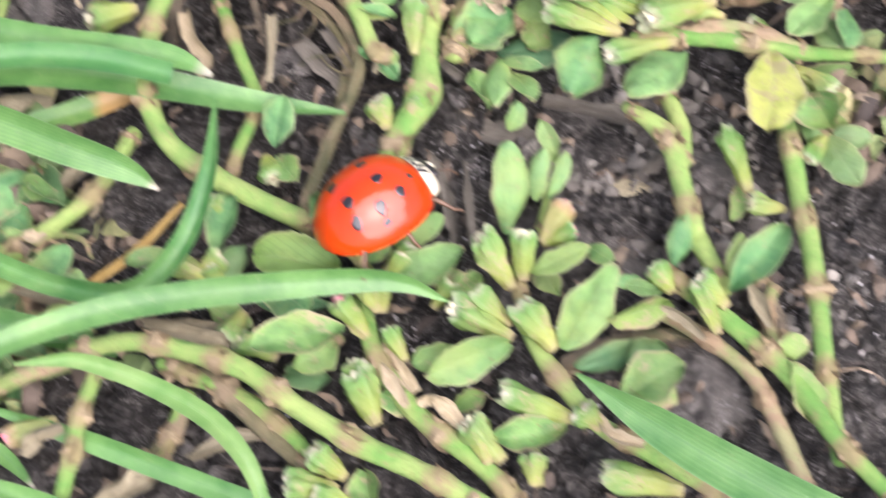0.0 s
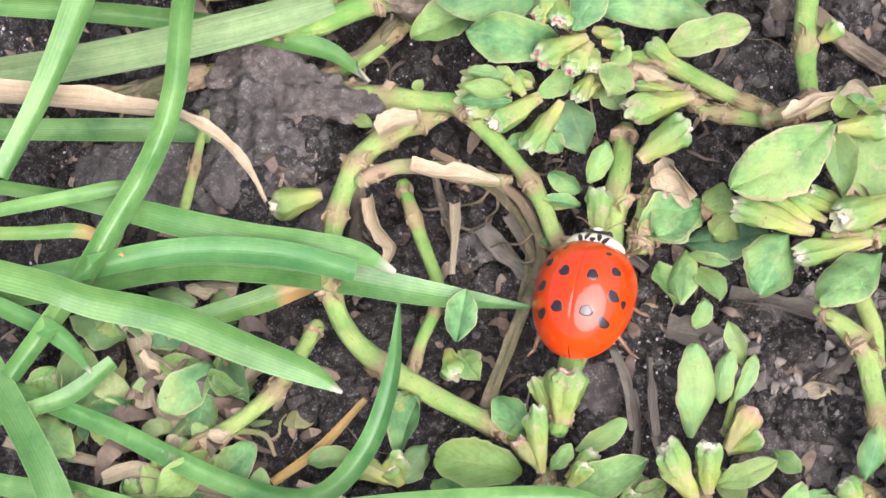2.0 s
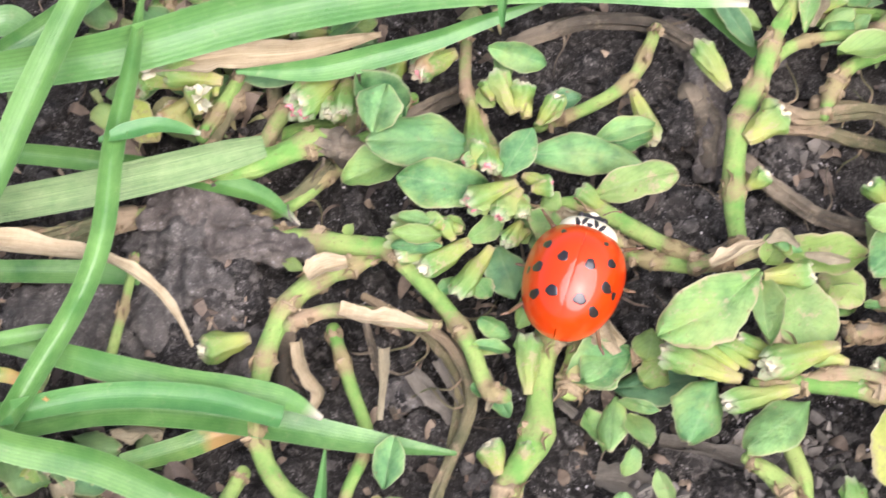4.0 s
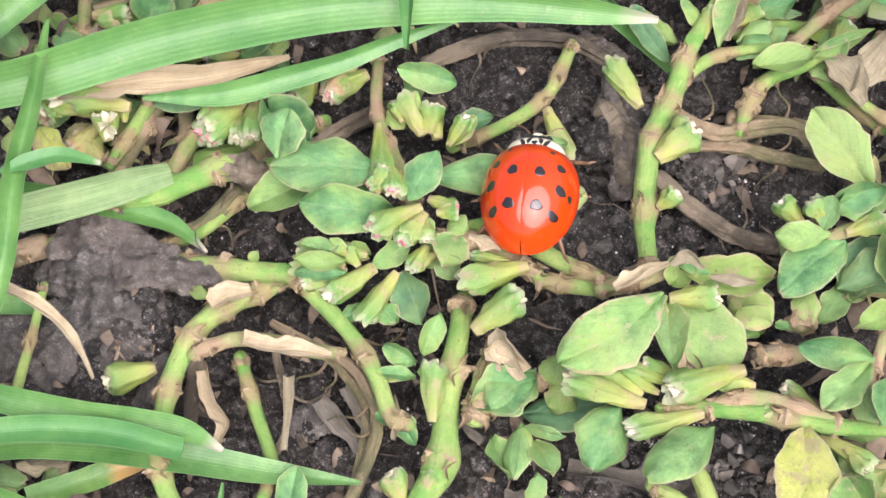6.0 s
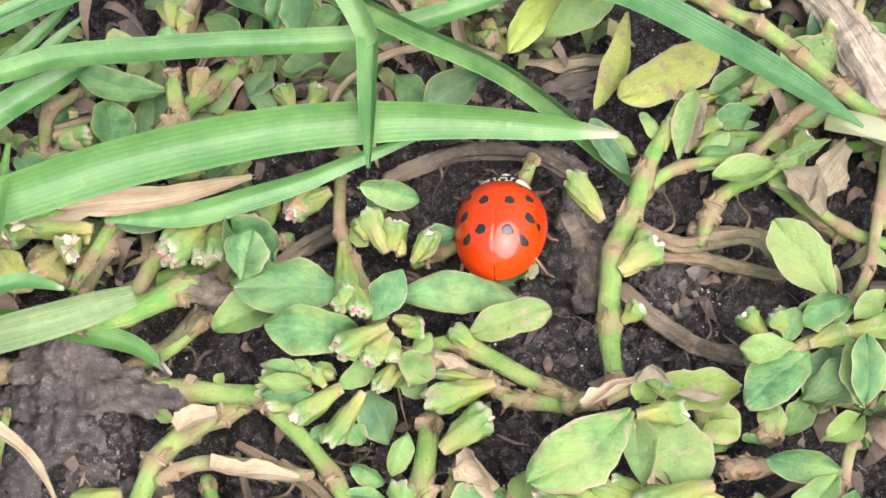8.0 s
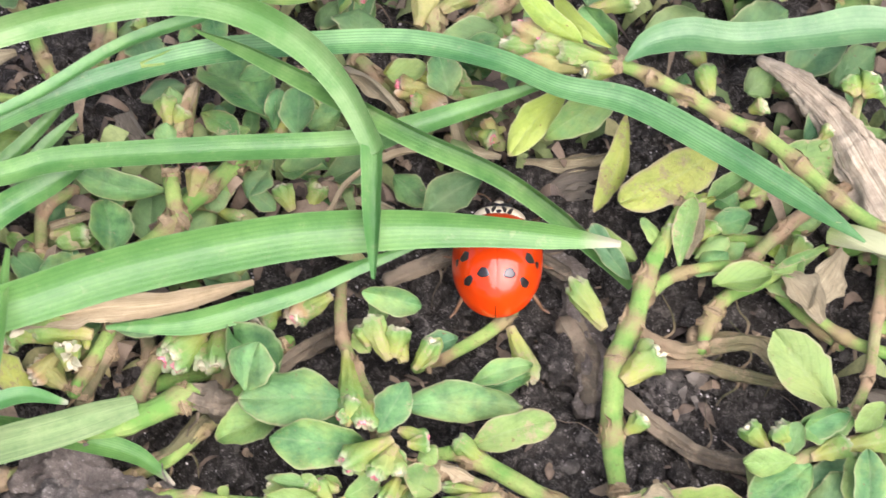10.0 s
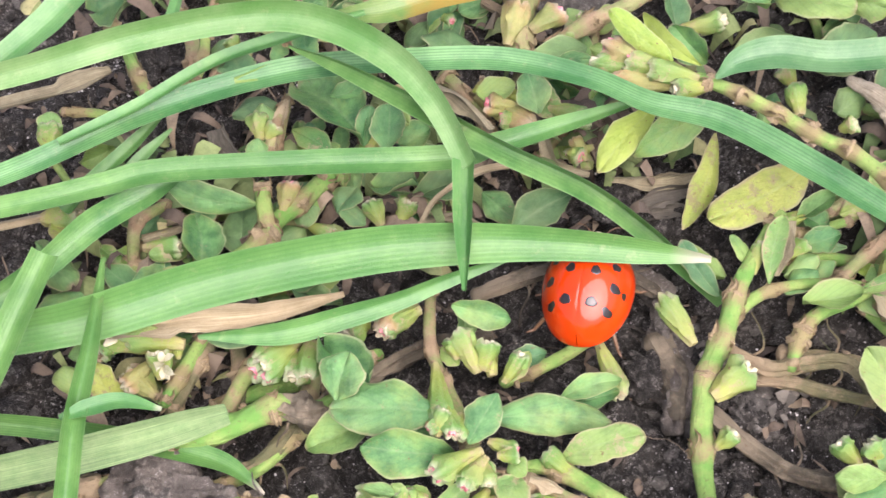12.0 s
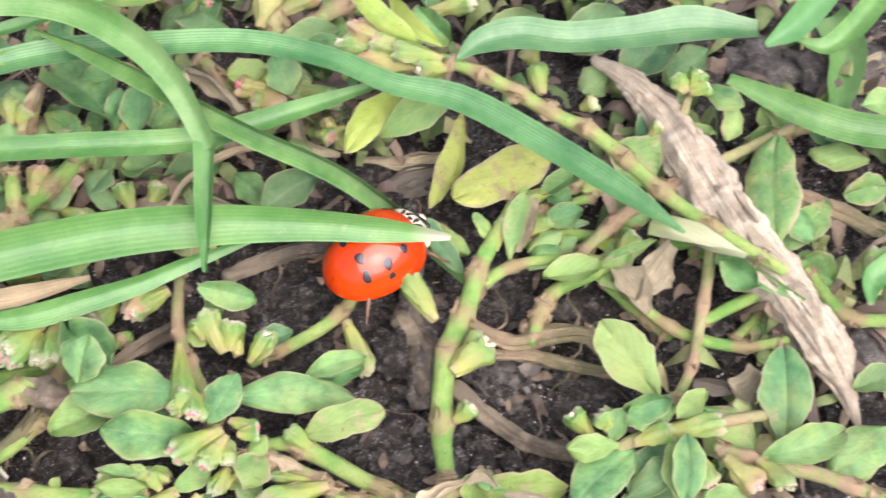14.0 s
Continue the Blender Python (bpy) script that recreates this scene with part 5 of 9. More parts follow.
bud(s, (-5, 14.8, 4.6), (-8, 15.4, 4.8), 1.24, False, BUD, 155)
bud(s, (-5.3, 14.5, 4.4), (-7.6, 14.2, 5.1), 1.05, False, BUD, 156)
bud(s, (-3.4, 14.8, 4.8), (-6.4, 13.4, 4.6), 1.6, False, BUD, 157)
bud(s, (-2.3, 14.5, 4.6), (-4.4, 11.8, 4.4), 1.42, False, BUD, 158)
bud(s, (-0.6, 17.3, 5.6), (-0.4, 15.5, 6), 1.11, False, BUD, 159)
bud(s, (-1.4, 24.2, 4), (-1.6, 25.4, 4.6), 1.29, False, BUD, 160)
bud(s, (0, 23.3, 4), (0.5, 24.9, 4.6), 1.42, False, BUD, 161)
bud(s, (1.1, 22.6, 3.6), (2.4, 24, 4.4), 1.16, False, BUD, 162)
leaf(s, (-1.4, 27.3, 5), (1.9, 26.1, 4.6), 1.7, LEAF, -17, 0.08, 0.12, seed=163)
leaf(s, (1.4, 23.8, 3), (3.8, 24.3, 3.4), 1.26, LEAF_DARK, 20, 0.08, 0.12, seed=164)

# stems of the rosette running to the right
s = sprig(7.2, 14.5, 2, "knotgrass stem with plump yellow-green buds and blunt leaves")
stem(s, [(1, 17.1, 3.6, 0.42), (2.8, 17.2, 3.7, 0.48), (4.5, 16.2, 3.8, 0.54), (7.1, 14.1, 4.1, 0.51), (9.4, 12.6, 4.4, 0.41)], STEM, (0.37, 0.84), 166)
stem(s, [(5.4, 13.4, 4.2, 0.41), (6.9, 12.9, 4.2, 0.44), (8.7, 12.4, 4.2, 0.38)], STEM, (0.38,), 168)
stem(s, [(8.6, 12.2, 4.8, 0.47), (10.2, 12.3, 5.1, 0.53), (12.1, 12.7, 5.3, 0.53), (13.7, 13.1, 5.6, 0.37)], STEM_TAN, (0.35,), 170)
bud(s, (4.9, 13.9, 5), (1.1, 13.2, 5.2), 1.71, False, BUD, 171)
bud(s, (1.6, 10.6, 4.6), (4.4, 12.3, 5), 1.87, False, BUD, 172)
bud(s, (4.3, 16.3, 4), (2.9, 17.8, 4.2), 1.28, False, BUD, 173)
bud(s, (12.1, 10.8, 6), (14.9, 10.7, 6), 1.54, False, BUD, 174)
leaf(s, (11.8, 10.8, 6.6), (5.9, 7.4, 7), 3.43, LEAF_WORN, 0, 0.08, 0.12, seed=175)
leaf(s, (12, 10.7, 5.6), (11.8, 7.1, 5), 1.79, LEAF, 10, 0.08, 0.12, seed=176)
leaf(s, (13.1, 11.1, 5), (15, 6.7, 4.6), 3.38, LEAF_WORN, 0, 0.08, 0.12, seed=177)
leaf(s, (12.8, 12.5, 6), (17.8, 11.4, 6), 2.03, LEAF_WORN, 2, 0.08, 0.12, seed=178)
leaf(s, (15.4, 11.4, 4), (17.4, 9.7, 4), 2.18, LEAF_WORN, 2, 0.08, 0.12, seed=179)
leaf(s, (14.5, 12, 6), (12.7, 12.8, 6.6), 0.98, LEAF, -6, 0.08, 0.12, seed=180)

# sprig with the yellow-green buds
s = sprig(13.9, 5.7, 1.5, "creeping knotgrass sprig with oval green leaves and pale buds")
stem(s, [(10.9, 5.2, 4.6, 0.35), (13.2, 5, 4.7, 0.47), (15.5, 4.5, 4.8, 0.5), (17.7, 3.9, 4.8, 0.49), (19.9, 3.3, 4.7, 0.46), (22.8, 2.9, 4.6, 0.4), (29.3, 2.1, 3.9, 0.36)], STEM, (0.09, 0.46, 0.85), 182)
leaf(s, (9, 5.5, 4.8), (7.1, 2.4, 4.2), 2.79, LEAF, 18, 0.08, 0.12, seed=183)
leaf(s, (13.6, 3.9, 5), (9.7, 1.7, 5.2), 2.36, LEAF, -21, 0.08, 0.12, seed=184)
bud(s, (13.1, 4.6, 5), (9, 4, 5.2), 1.4, False, BUD, 185)
bud(s, (10.2, 5.4, 5), (6, 7, 5.8), 1.64, False, BUD, 186)
bud(s, (11.9, 6.3, 5), (9.1, 7.6, 5.4), 1, False, BUD, 187)
bud(s, (12.3, 6.6, 5), (10.3, 7.6, 5.4), 0.88, False, BUD, 188)
bud(s, (15.5, 6.6, 5.4), (11.3, 5.7, 5.8), 1.81, False, BUD, 189)
leaf(s, (18.1, 3.3, 5), (17, -1.3, 5), 3.0, LEAF_SPOT, 0, 0.04, 0.03, seed=2553)
leaf(s, (22.4, 6.9, 4.6), (18.6, 7.9, 5), 1.77, LEAF, 25, 0.08, 0.12, seed=191)
leaf(s, (22.1, 6.6, 4.6), (19.1, 4.3, 4.8), 1.88, LEAF, -23, 0.08, 0.12, seed=192)
leaf(s, (22.8, 5.6, 4.6), (21.7, 3.1, 5.2), 1.76, LEAF, 20, 0.08, 0.12, seed=193)
leaf(s, (23.9, 9.8, 4), (21.5, 8.7, 4.6), 1.52, LEAF, -17, 0.08, 0.12, seed=194)
leaf(s, (22.1, 1.2, 3.4), (19.1, 0.6, 3), 1.75, LEAF_WORN, 14, 0.08, 0.12, seed=195)
bud(s, (19.1, 3.3, 3.4), (21.5, 1.2, 4.1), 1.17, False, BUD, 196)
bud(s, (19.3, 4.9, 3), (17.5, 6.2, 3.7), 1.01, False, BUD, 197)
stem(s, [(23.4, 8.6, 4, 0.33), (22.3, 6.2, 4, 0.35), (20.7, 3.5, 4, 0.35)], STEM_TAN, (0.48,), 199)
stem(s, [(16.6, 8.4, 3, 0.45), (18.7, 8.2, 3, 0.45), (19.8, 8.1, 3, 0.39)], STEM_BROWN, (0.28,), 201)
leaf(s, (17.9, 9.9, 3), (18.6, 9.3, 3.6), 0.59, LEAF, 15, 0.08, 0.12, seed=202)

# sprig with white buds by the tall stem
s = sprig(20.3, 13.3, 1.5, "creeping knotgrass sprig with oval green leaves and pale buds")
stem(s, [(20.5, 12.8, 4, 0.4), (21.7, 14.3, 4.1, 0.43), (23.6, 14.7, 4.3, 0.43), (25.4, 14.8, 4.4, 0.4), (32.6, 15.3, 3.7, 0.36)], STEM_TAN, (0.73,), 204)
leaf(s, (22.2, 13.9, 4.2), (18.1, 11.1, 4.6), 2.79, LEAF, -24, 0.08, 0.12, seed=205)
leaf(s, (21.3, 14.1, 4.8), (18.3, 14.3, 5), 1.71, LEAF, 26, 0.08, 0.12, seed=206)
leaf(s, (25.1, 13.9, 3.4), (21.6, 11.6, 3.2), 2.51, LEAF_DARK, -27, 0.08, 0.12, seed=207)
leaf(s, (24.2, 17, 4), (21.6, 21.8, 5), 2.73, LEAF, 6, 0.05, 0.05, seed=2436)
leaf(s, (21.5, 15.9, 4.6), (24.6, 16.7, 5), 1.79, LEAF, -27, 0.08, 0.12, seed=209)
leaf(s, (21, 14.4, 4.8), (21.6, 16.1, 5.4), 1.12, LEAF, 26, 0.08, 0.12, seed=210)
bud(s, (19.9, 14.9, 4.6), (18.9, 16.4, 5), 1.35, False, BUD, 211)
bud(s, (22.2, 14.2, 4.6), (24.5, 14.6, 5), 1.34, False, BUD, 212)
leaf(s, (24.6, 14.1, 4.6), (24.3, 9.9, 5.2), 1.77, LEAF, -20, 0.08, 0.12, seed=213)
stem(s, [(19.2, 9.8, 3, 0.61), (19.6, 11.4, 3, 0.52)], STEM_TAN, (), 214)

# tall jointed stem
s = sprig(11.7, 14.8, 1, "tall jointed green knotgrass stem with yellow buds")
stem(s, [(11.5, 13.4, 3.2, 0.5), (11.6, 16.2, 3.4, 0.6), (11.9, 18.8, 3.7, 0.68), (12.7, 21.6, 3.9, 0.66), (14, 23.9, 4.1, 0.62), (15.3, 26.7, 4.2, 0.57), (16.8, 28.9, 4.3, 0.52), (18.6, 31.3, 4.4, 0.47)], STEM, (0.2, 0.42, 0.55, 0.69), 215)
stem(s, [(13, 22.5, 4, 0.39), (14.6, 24.9, 3.9, 0.43), (16.4, 26.3, 3.8, 0.4), (18.5, 26.9, 3.6, 0.34), (21.4, 26.8, 3.5, 0.32), (23, 26.4, 3.4, 0.27)], STEM, (0.22, 0.5, 0.78), 217)
bud(s, (12.2, 23.4, 4.4), (10.8, 26.5, 4.8), 1.49, False, BUD, 218)
bud(s, (12.7, 20, 4.4), (15.1, 21.5, 4.8), 2.1, False, BUD, 219)
bud(s, (12.4, 17.1, 4), (13.6, 17.7, 4.7), 1.26, False, BUD, 220)
leaf(s, (17.1, 26.7, 4.6), (18.7, 30.8, 5), 1.34, LEAF_WORN, 12, 0.08, 0.12, seed=221)
bud(s, (16.4, 27.6, 4.2), (17.1, 29.4, 4.9), 0.99, False, BUD, 222)
leaf(s, (14.8, 28, 3.4), (12.2, 30.3, 3.6), 1.69, LEAF, 19, 0.08, 0.12, seed=223)
leaf(s, (16.4, 28.4, 4), (15.4, 30.1, 4.6), 0.97, LEAF, -22, 0.08, 0.12, seed=224)
leaf(s, (18.2, 26.7, 3.2), (20.3, 27.7, 3.8), 1.42, LEAF, 24, 0.08, 0.12, seed=225)

# branch with the pointed leaf
s = sprig(18.5, 23.4, 1, "knotgrass branch with a narrow folded leaf")
stem(s, [(17.8, 22.2, 2.4, 0.36), (18.7, 24, 2.7, 0.5), (19.9, 25.2, 2.9, 0.47), (22.3, 25.8, 3.2, 0.36), (25.1, 27.2, 3.4, 0.28)], STEM, (0.2, 0.3), 226)
leaf(s, (19, 25.7, 3.6), (22.6, 25.9, 3.6), 1.79, LEAF, 27, 0.08, 0.12, seed=227)
leaf(s, (22.3, 26, 3.6), (26, 27.4, 3.8), 0.77, LEAF, -27, 0.08, 0.12, seed=228)
stem(s, [(21.5, 27, 3.4, 0.4), (23.5, 28.6, 3.5, 0.46), (26.1, 30.1, 3.7, 0.43), (28.7, 31.2, 3.8, 0.37), (36.4, 34.3, 3.2, 0.34)], STEM_TAN, (0.29, 0.7), 230)
stem(s, [(18.6, 28.8, 2.4, 0.41), (21, 29.1, 2.4, 0.44), (23.3, 28.6, 2.4, 0.41), (25.5, 29.3, 2.4, 0.34)], STEM, (0.13, 0.66), 232)
leaf(s, (18.4, 27.9, 3), (20.5, 28.7, 3.6), 1.3, LEAF, 19, 0.08, 0.12, seed=233)
leaf(s, (23.8, 28, 3), (24.2, 25.5, 3.6), 1.63, LEAF, -16, 0.08, 0.12, seed=234)

# bent stem with a bud, beneath the ladybird
s = sprig(7.2, 26.3, 1, "thin bent knotgrass stem with a yellow bud")
stem(s, [(8.9, 29.4, 2.2, 0.4), (8.3, 28.2, 2.1, 0.43), (7.4, 26.6, 2, 0.43), (6.3, 25.5, 2, 0.43), (4.1, 24.4, 1.9, 0.43), (1.2, 23.5, 1.8, 0.43)], STEM, (0.3, 0.55, 0.9), 235)
bud(s, (7, 25.2, 2.2), (7.9, 21.7, 1.8), 1.4, False, BUD, 236)
leaf(s, (3.9, 21.5, 2.4), (7.7, 21.7, 2.8), 1.08, LEAF, 4, 0.08, 0.12, seed=237)

# lower stem through the middle
s = sprig(-1.3, 4.3, 1, "creeping knotgrass sprig with oval green leaves and pale buds")
stem(s, [(1.2, 13.4, 2.6, 0.56), (0.6, 10.6, 2.8, 0.68), (-0.2, 7.4, 2.8, 0.7), (-0.7, 4.1, 2.8, 0.83), (-2.2, 1.7, 2.8, 0.73), (-3.4, -0.9, 2.8, 0.63), (-4.1, -3.6, 2.8, 0.56)], STEM, (0.25, 0.5, 0.72), 238)
bud(s, (-2.9, 1.8, 3.2), (-3.4, 3.5, 3.8), 1.58, False, BUD, 239)
bud(s, (-1.8, 2, 3), (-1.2, 3.4, 3.4), 1.03, False, BUD, 240)
bud(s, (-3.9, -3.5, 3.4), (-3.4, -0.7, 4), 2.19, True, BUD, 241)
bud(s, (-4.5, -2.7, 3), (-5.1, -0.9, 3.4), 1.07, True, BUD, 242)
leaf(s, (4.8, 8.6, 3), (2.1, 6.9, 3), 2.55, LEAF, -19, 0.08, 0.12, seed=243)
leaf(s, (3.8, 6.8, 1.4), (8.4, 7, 1.4), 2.27, LEAF_DARK, 22, 0.08, 0.12, seed=244)
leaf(s, (3.7, 5.9, 2.6), (3, 2.8, 2.8), 1.69, LEAF, -25, 0.08, 0.12, seed=245)
leaf(s, (4.3, 4.9, 2.4), (5.1, 2.8, 3), 1.44, LEAF, 26, 0.08, 0.12, seed=246)
leaf(s, (3.7, 5.6, 2.6), (5.9, 4.7, 3.2), 0.78, LEAF, -27, 0.08, 0.12, seed=247)
leaf(s, (2, 5.3, 2), (2.8, 3, 2.2), 1.63, LEAF, 27, 0.08, 0.12, seed=248)
leaf(s, (3.6, 1.6, 2.2), (4.3, 3, 2.8), 1.25, LEAF, -27, 0.08, 0.12, seed=249)
leaf(s, (-2.1, 5.3, 2.2), (-3, 7.4, 2.4), 1.33, LEAF, 26, 0.08, 0.12, seed=250)
leaf(s, (-2.9, 6.6, 2.4), (-4.1, 7, 3), 0.91, LEAF, -24, 0.08, 0.12, seed=251)
stem(s, [(2.1, 6.8, 2.4, 0.41), (4.2, 7.9, 2.4, 0.44), (6.5, 8.7, 2.4, 0.38)], STEM_TAN, (0.66,), 253)
leaf(s, (1.2, 6.9, 3), (4.7, 8, 3.4), 2.46, LEAF, 15, 0.08, 0.12, seed=254)

# stem at the right with the round leaf
s = sprig(13.1, -2.3, 1, "creeping knotgrass sprig with oval green leaves and pale buds")
stem(s, [(10, 1.4, 4, 0.36), (11.3, 0.3, 3.8, 0.57), (12.1, -0.9, 3.6, 0.6), (12.3, -2.9, 3.4, 0.59), (12.5, -5.6, 3.2, 0.59), (12.8, -6.2, 2.6, 0.59), (13.8, -8.9, 2.4, 0.52)], STEM, (0.3, 0.6), 255)
stem(s, [(12.5, 2.7, 2.6, 0.52), (13, 0.4, 2.6, 0.55), (12.8, -1.5, 2.6, 0.45)], STEM, (), 256)
bud(s, (16, -3.6, 2.4), (15.4, 0.1, 3), 1.38, False, BUD, 258)
bud(s, (17.9, -4.6, 2), (15.8, -4.3, 2.7), 1.2, False, BUD, 259)
leaf(s, (15, -4.8, 1.6), (15.9, -2.8, 1.8), 1.16, LEAF_WORN, -9, 0.08, 0.12, seed=260)
stem(s, [(18.8, 1.3, 2.8, 0.51), (18.6, -3.4, 2.8, 0.56), (18.6, -7, 2.8, 0.55), (18.4, -10.4, 2.8, 0.55), (18.1, -13.5, 2.8, 0.51), (17.9, -18.7, 2.4, 0.45)], STEM, (0.11, 0.32, 0.56, 0.83), 262)
leaf(s, (20.7, -0.9, 4), (19.7, 1.2, 4), 2.3, LEAF_WORN, 20, 0.08, 0.12, seed=263)

# sprig with the pink bud
s = sprig(3.5, -6.4, 1, "upright knotgrass sprig with white-tipped green buds and a pink bud")
stem(s, [(3.1, -5.9, 2.8, 0.35), (3, -8.5, 3.1, 0.4), (3.3, -11.1, 3.3, 0.48), (4.3, -13.3, 3.5, 0.51), (5.7, -15.6, 3.5, 0.5), (7.5, -17, 3.5, 0.52), (10, -18.9, 3.4, 0.49), (12.4, -20.6, 3.2, 0.46)], STEM, (0.13, 0.42, 0.69, 0.92), 265)
leaf(s, (2.9, -4.4, 1.8), (3.5, 0.4, 3.2), 2.08, LEAF, -26, 0.08, 0.12, seed=266)
leaf(s, (4.5, -2.7, 2), (5.3, 0, 2.8), 1.22, LEAF, 27, 0.08, 0.12, seed=267)
leaf(s, (5.2, -2.6, 2), (6.5, -0.3, 2.8), 1.05, LEAF, -27, 0.08, 0.12, seed=268)
leaf(s, (6, -0.7, 2.4), (5.3, 1.5, 3.2), 1.05, LEAF, 27, 0.08, 0.12, seed=269)
stem(s, [(4.6, -4.3, 1.8, 0.21), (5.2, -2.7, 1.8, 0.21), (5.8, -1.4, 1.8, 0.18)], STEM, (), 270)
bud(s, (4.5, -5.4, 2.6), (6.1, -3.4, 3.2), 1.53, True, BUD_PINK, 271)
bud(s, (4.5, -5.5, 2.6), (6.4, -4.9, 2.8), 1.06, True, BUD, 272)
leaf(s, (3.7, -7.3, 3.2), (6.7, -6.2, 3.6), 1.29, LEAF, 18, 0.08, 0.12, seed=273)
leaf(s, (4.6, -11.6, 3.4), (7.7, -7.5, 4.2), 2.42, LEAF, -15, 0.08, 0.12, seed=274)
leaf(s, (2, -11.1, 3.6), (-2.5, -12.5, 4), 2.03, LEAF, 11, 0.08, 0.12, seed=275)
leaf(s, (-0.6, -10.9, 3), (-3.1, -11.6, 3.2), 1.22, LEAF, -7, 0.08, 0.12, seed=276)
bud(s, (2.5, -8.2, 3.6), (1.1, -5.3, 4.8), 1.67, False, BUD, 277)
bud(s, (3.2, -7.8, 3.6), (3.4, -5.4, 4.8), 1.5, False, BUD, 278)
bud(s, (2.2, -10.9, 3.6), (-0.9, -9, 4.4), 1.76, False, BUD, 279)
bud(s, (2.2, -10.2, 3.6), (0.4, -8.5, 4.4), 1.48, False, BUD, 280)
bud(s, (4.2, -11.9, 4), (2.6, -9.4, 4.8), 1.74, False, BUD, 281)
bud(s, (4.8, -15.6, 3.8), (1.2, -13.9, 4.4), 1.49, False, BUD, 282)
leaf(s, (4.3, -15.8, 3.4), (0.4, -16, 3.6), 1.72, LEAF_WORN, -20, 0.08, 0.12, seed=283)
bud(s, (5.9, -16.3, 4), (5.1, -15.1, 4.6), 1.21, False, BUD, 284)
bud(s, (9.6, -19.6, 3.4), (5.7, -18.5, 3.6), 1.69, False, BUD, 285)
leaf(s, (7.5, -14.3, 2.4), (10.7, -12.8, 2.8), 2.52, LEAF_WORN, 27, 0.08, 0.12, seed=286)
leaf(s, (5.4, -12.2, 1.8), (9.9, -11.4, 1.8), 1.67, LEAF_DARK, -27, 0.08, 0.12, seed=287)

# sprig at the lower right
s = sprig(14, -10.3, 1, "creeping knotgrass sprig with oval green leaves and pale buds")
stem(s, [(10.5, -7.6, 3, 0.38), (11.8, -9.1, 3, 0.49), (13.5, -11, 3.1, 0.54), (15.4, -13.3, 3.1, 0.56), (16.8, -15.8, 3.2, 0.53), (17.7, -17.7, 3.2, 0.5), (20.7, -22, 2.7, 0.44)], STEM, (0.1, 0.47, 0.87), 289)
stem(s, [(9.7, -9.5, 2.2, 0.38), (12, -11.2, 2.2, 0.43), (14.1, -13.4, 2.3, 0.48), (14.9, -15.5, 2.3, 0.48), (15.8, -19.4, 2.4, 0.5), (16, -20.7, 2.4, 0.47)], STEM_TAN, (0.24, 0.58, 0.89), 291)
leaf(s, (10.6, -9.5, 3), (7.1, -10.2, 3.2), 1.51, LEAF_WORN, 21, 0.08, 0.12, seed=292)
leaf(s, (10.6, -8.9, 3), (8.4, -8.6, 3.6), 0.89, LEAF, -18, 0.08, 0.12, seed=293)
leaf(s, (13.8, -9.4, 3.2), (17.1, -6.3, 4), 1.89, LEAF, 14, 0.08, 0.12, seed=294)
leaf(s, (11.2, -7.7, 3), (12.4, -4.7, 3.4), 1.35, LEAF, -10, 0.08, 0.12, seed=295)
bud(s, (13.4, -10.4, 3.6), (12.1, -8.7, 4.2), 1.48, False, BUD, 296)
bud(s, (10.8, -9.2, 3.4), (9.9, -7.8, 4), 1.49, False, BUD, 297)
leaf(s, (17.2, -16.7, 2.2), (16.1, -13.1, 2.4), 1.63, LEAF_WORN, -2, 0.08, 0.12, seed=298)
stem(s, [(16, -8.4, 1.4, 0.38), (16.5, -10.4, 1.4, 0.41), (16.6, -11.6, 1.4, 0.35)], STEM_BROWN, (), 299)

# sprig under the start of the path
s = sprig(-5.3, -8.2, 1, "creeping knotgrass sprig with oval green leaves and pale buds")
stem(s, [(-4.9, -5.8, 2.2, 0.5), (-5.2, -8.2, 2.6, 0.52), (-4.6, -11.4, 3, 0.54), (-3.1, -14.1, 3.1, 0.56), (-1.5, -15.8, 3.2, 0.56), (0.2, -17.6, 3.1, 0.52), (1.7, -19.6, 3, 0.49)], STEM, (0.06, 0.33, 0.62, 0.91), 301)
leaf(s, (-6.2, -5.8, 2.6), (-10.6, -4.5, 2.8), 2.45, LEAF, -18, 0.08, 0.12, seed=302)
leaf(s, (-4.2, -6.8, 2.6), (0.3, -5.4, 3), 1.93, LEAF, 21, 0.08, 0.12, seed=303)
leaf(s, (-3.3, -4.7, 2.6), (-0.5, -3.4, 3), 1.32, LEAF, -24, 0.08, 0.12, seed=304)
leaf(s, (-6.9, -7.6, 2.4), (-10.8, -7, 2.4), 1.41, LEAF_DARK, 25, 0.08, 0.12, seed=305)
leaf(s, (-6.3, -9.5, 3.6), (-11.1, -10, 4), 2.05, LEAF_WORN, -27, 0.08, 0.12, seed=306)
leaf(s, (-12.5, -4, 2), (-11.2, -1.2, 3), 1.67, LEAF, 27, 0.08, 0.12, seed=307)
leaf(s, (-14.6, -4.4, 2.2), (-17.4, -4.4, 2.8), 1.21, LEAF, -27, 0.08, 0.12, seed=308)
bud(s, (-12.7, -5.7, 2.6), (-15.1, -4.4, 3), 1.29, False, BUD, 309)
bud(s, (-12.5, -5.8, 2.4), (-13, -4.9, 3), 1.47, False, BUD, 310)
bud(s, (-5.1, -9.9, 3.2), (-6.5, -7.7, 3.8), 1.37, True, BUD, 311)
bud(s, (-4.3, -8.5, 2.8), (-4.3, -6.7, 3.4), 1.62, True, BUD, 312)
bud(s, (-5.1, -14.6, 3.2), (-6, -11.9, 4), 1.85, False, BUD, 313)
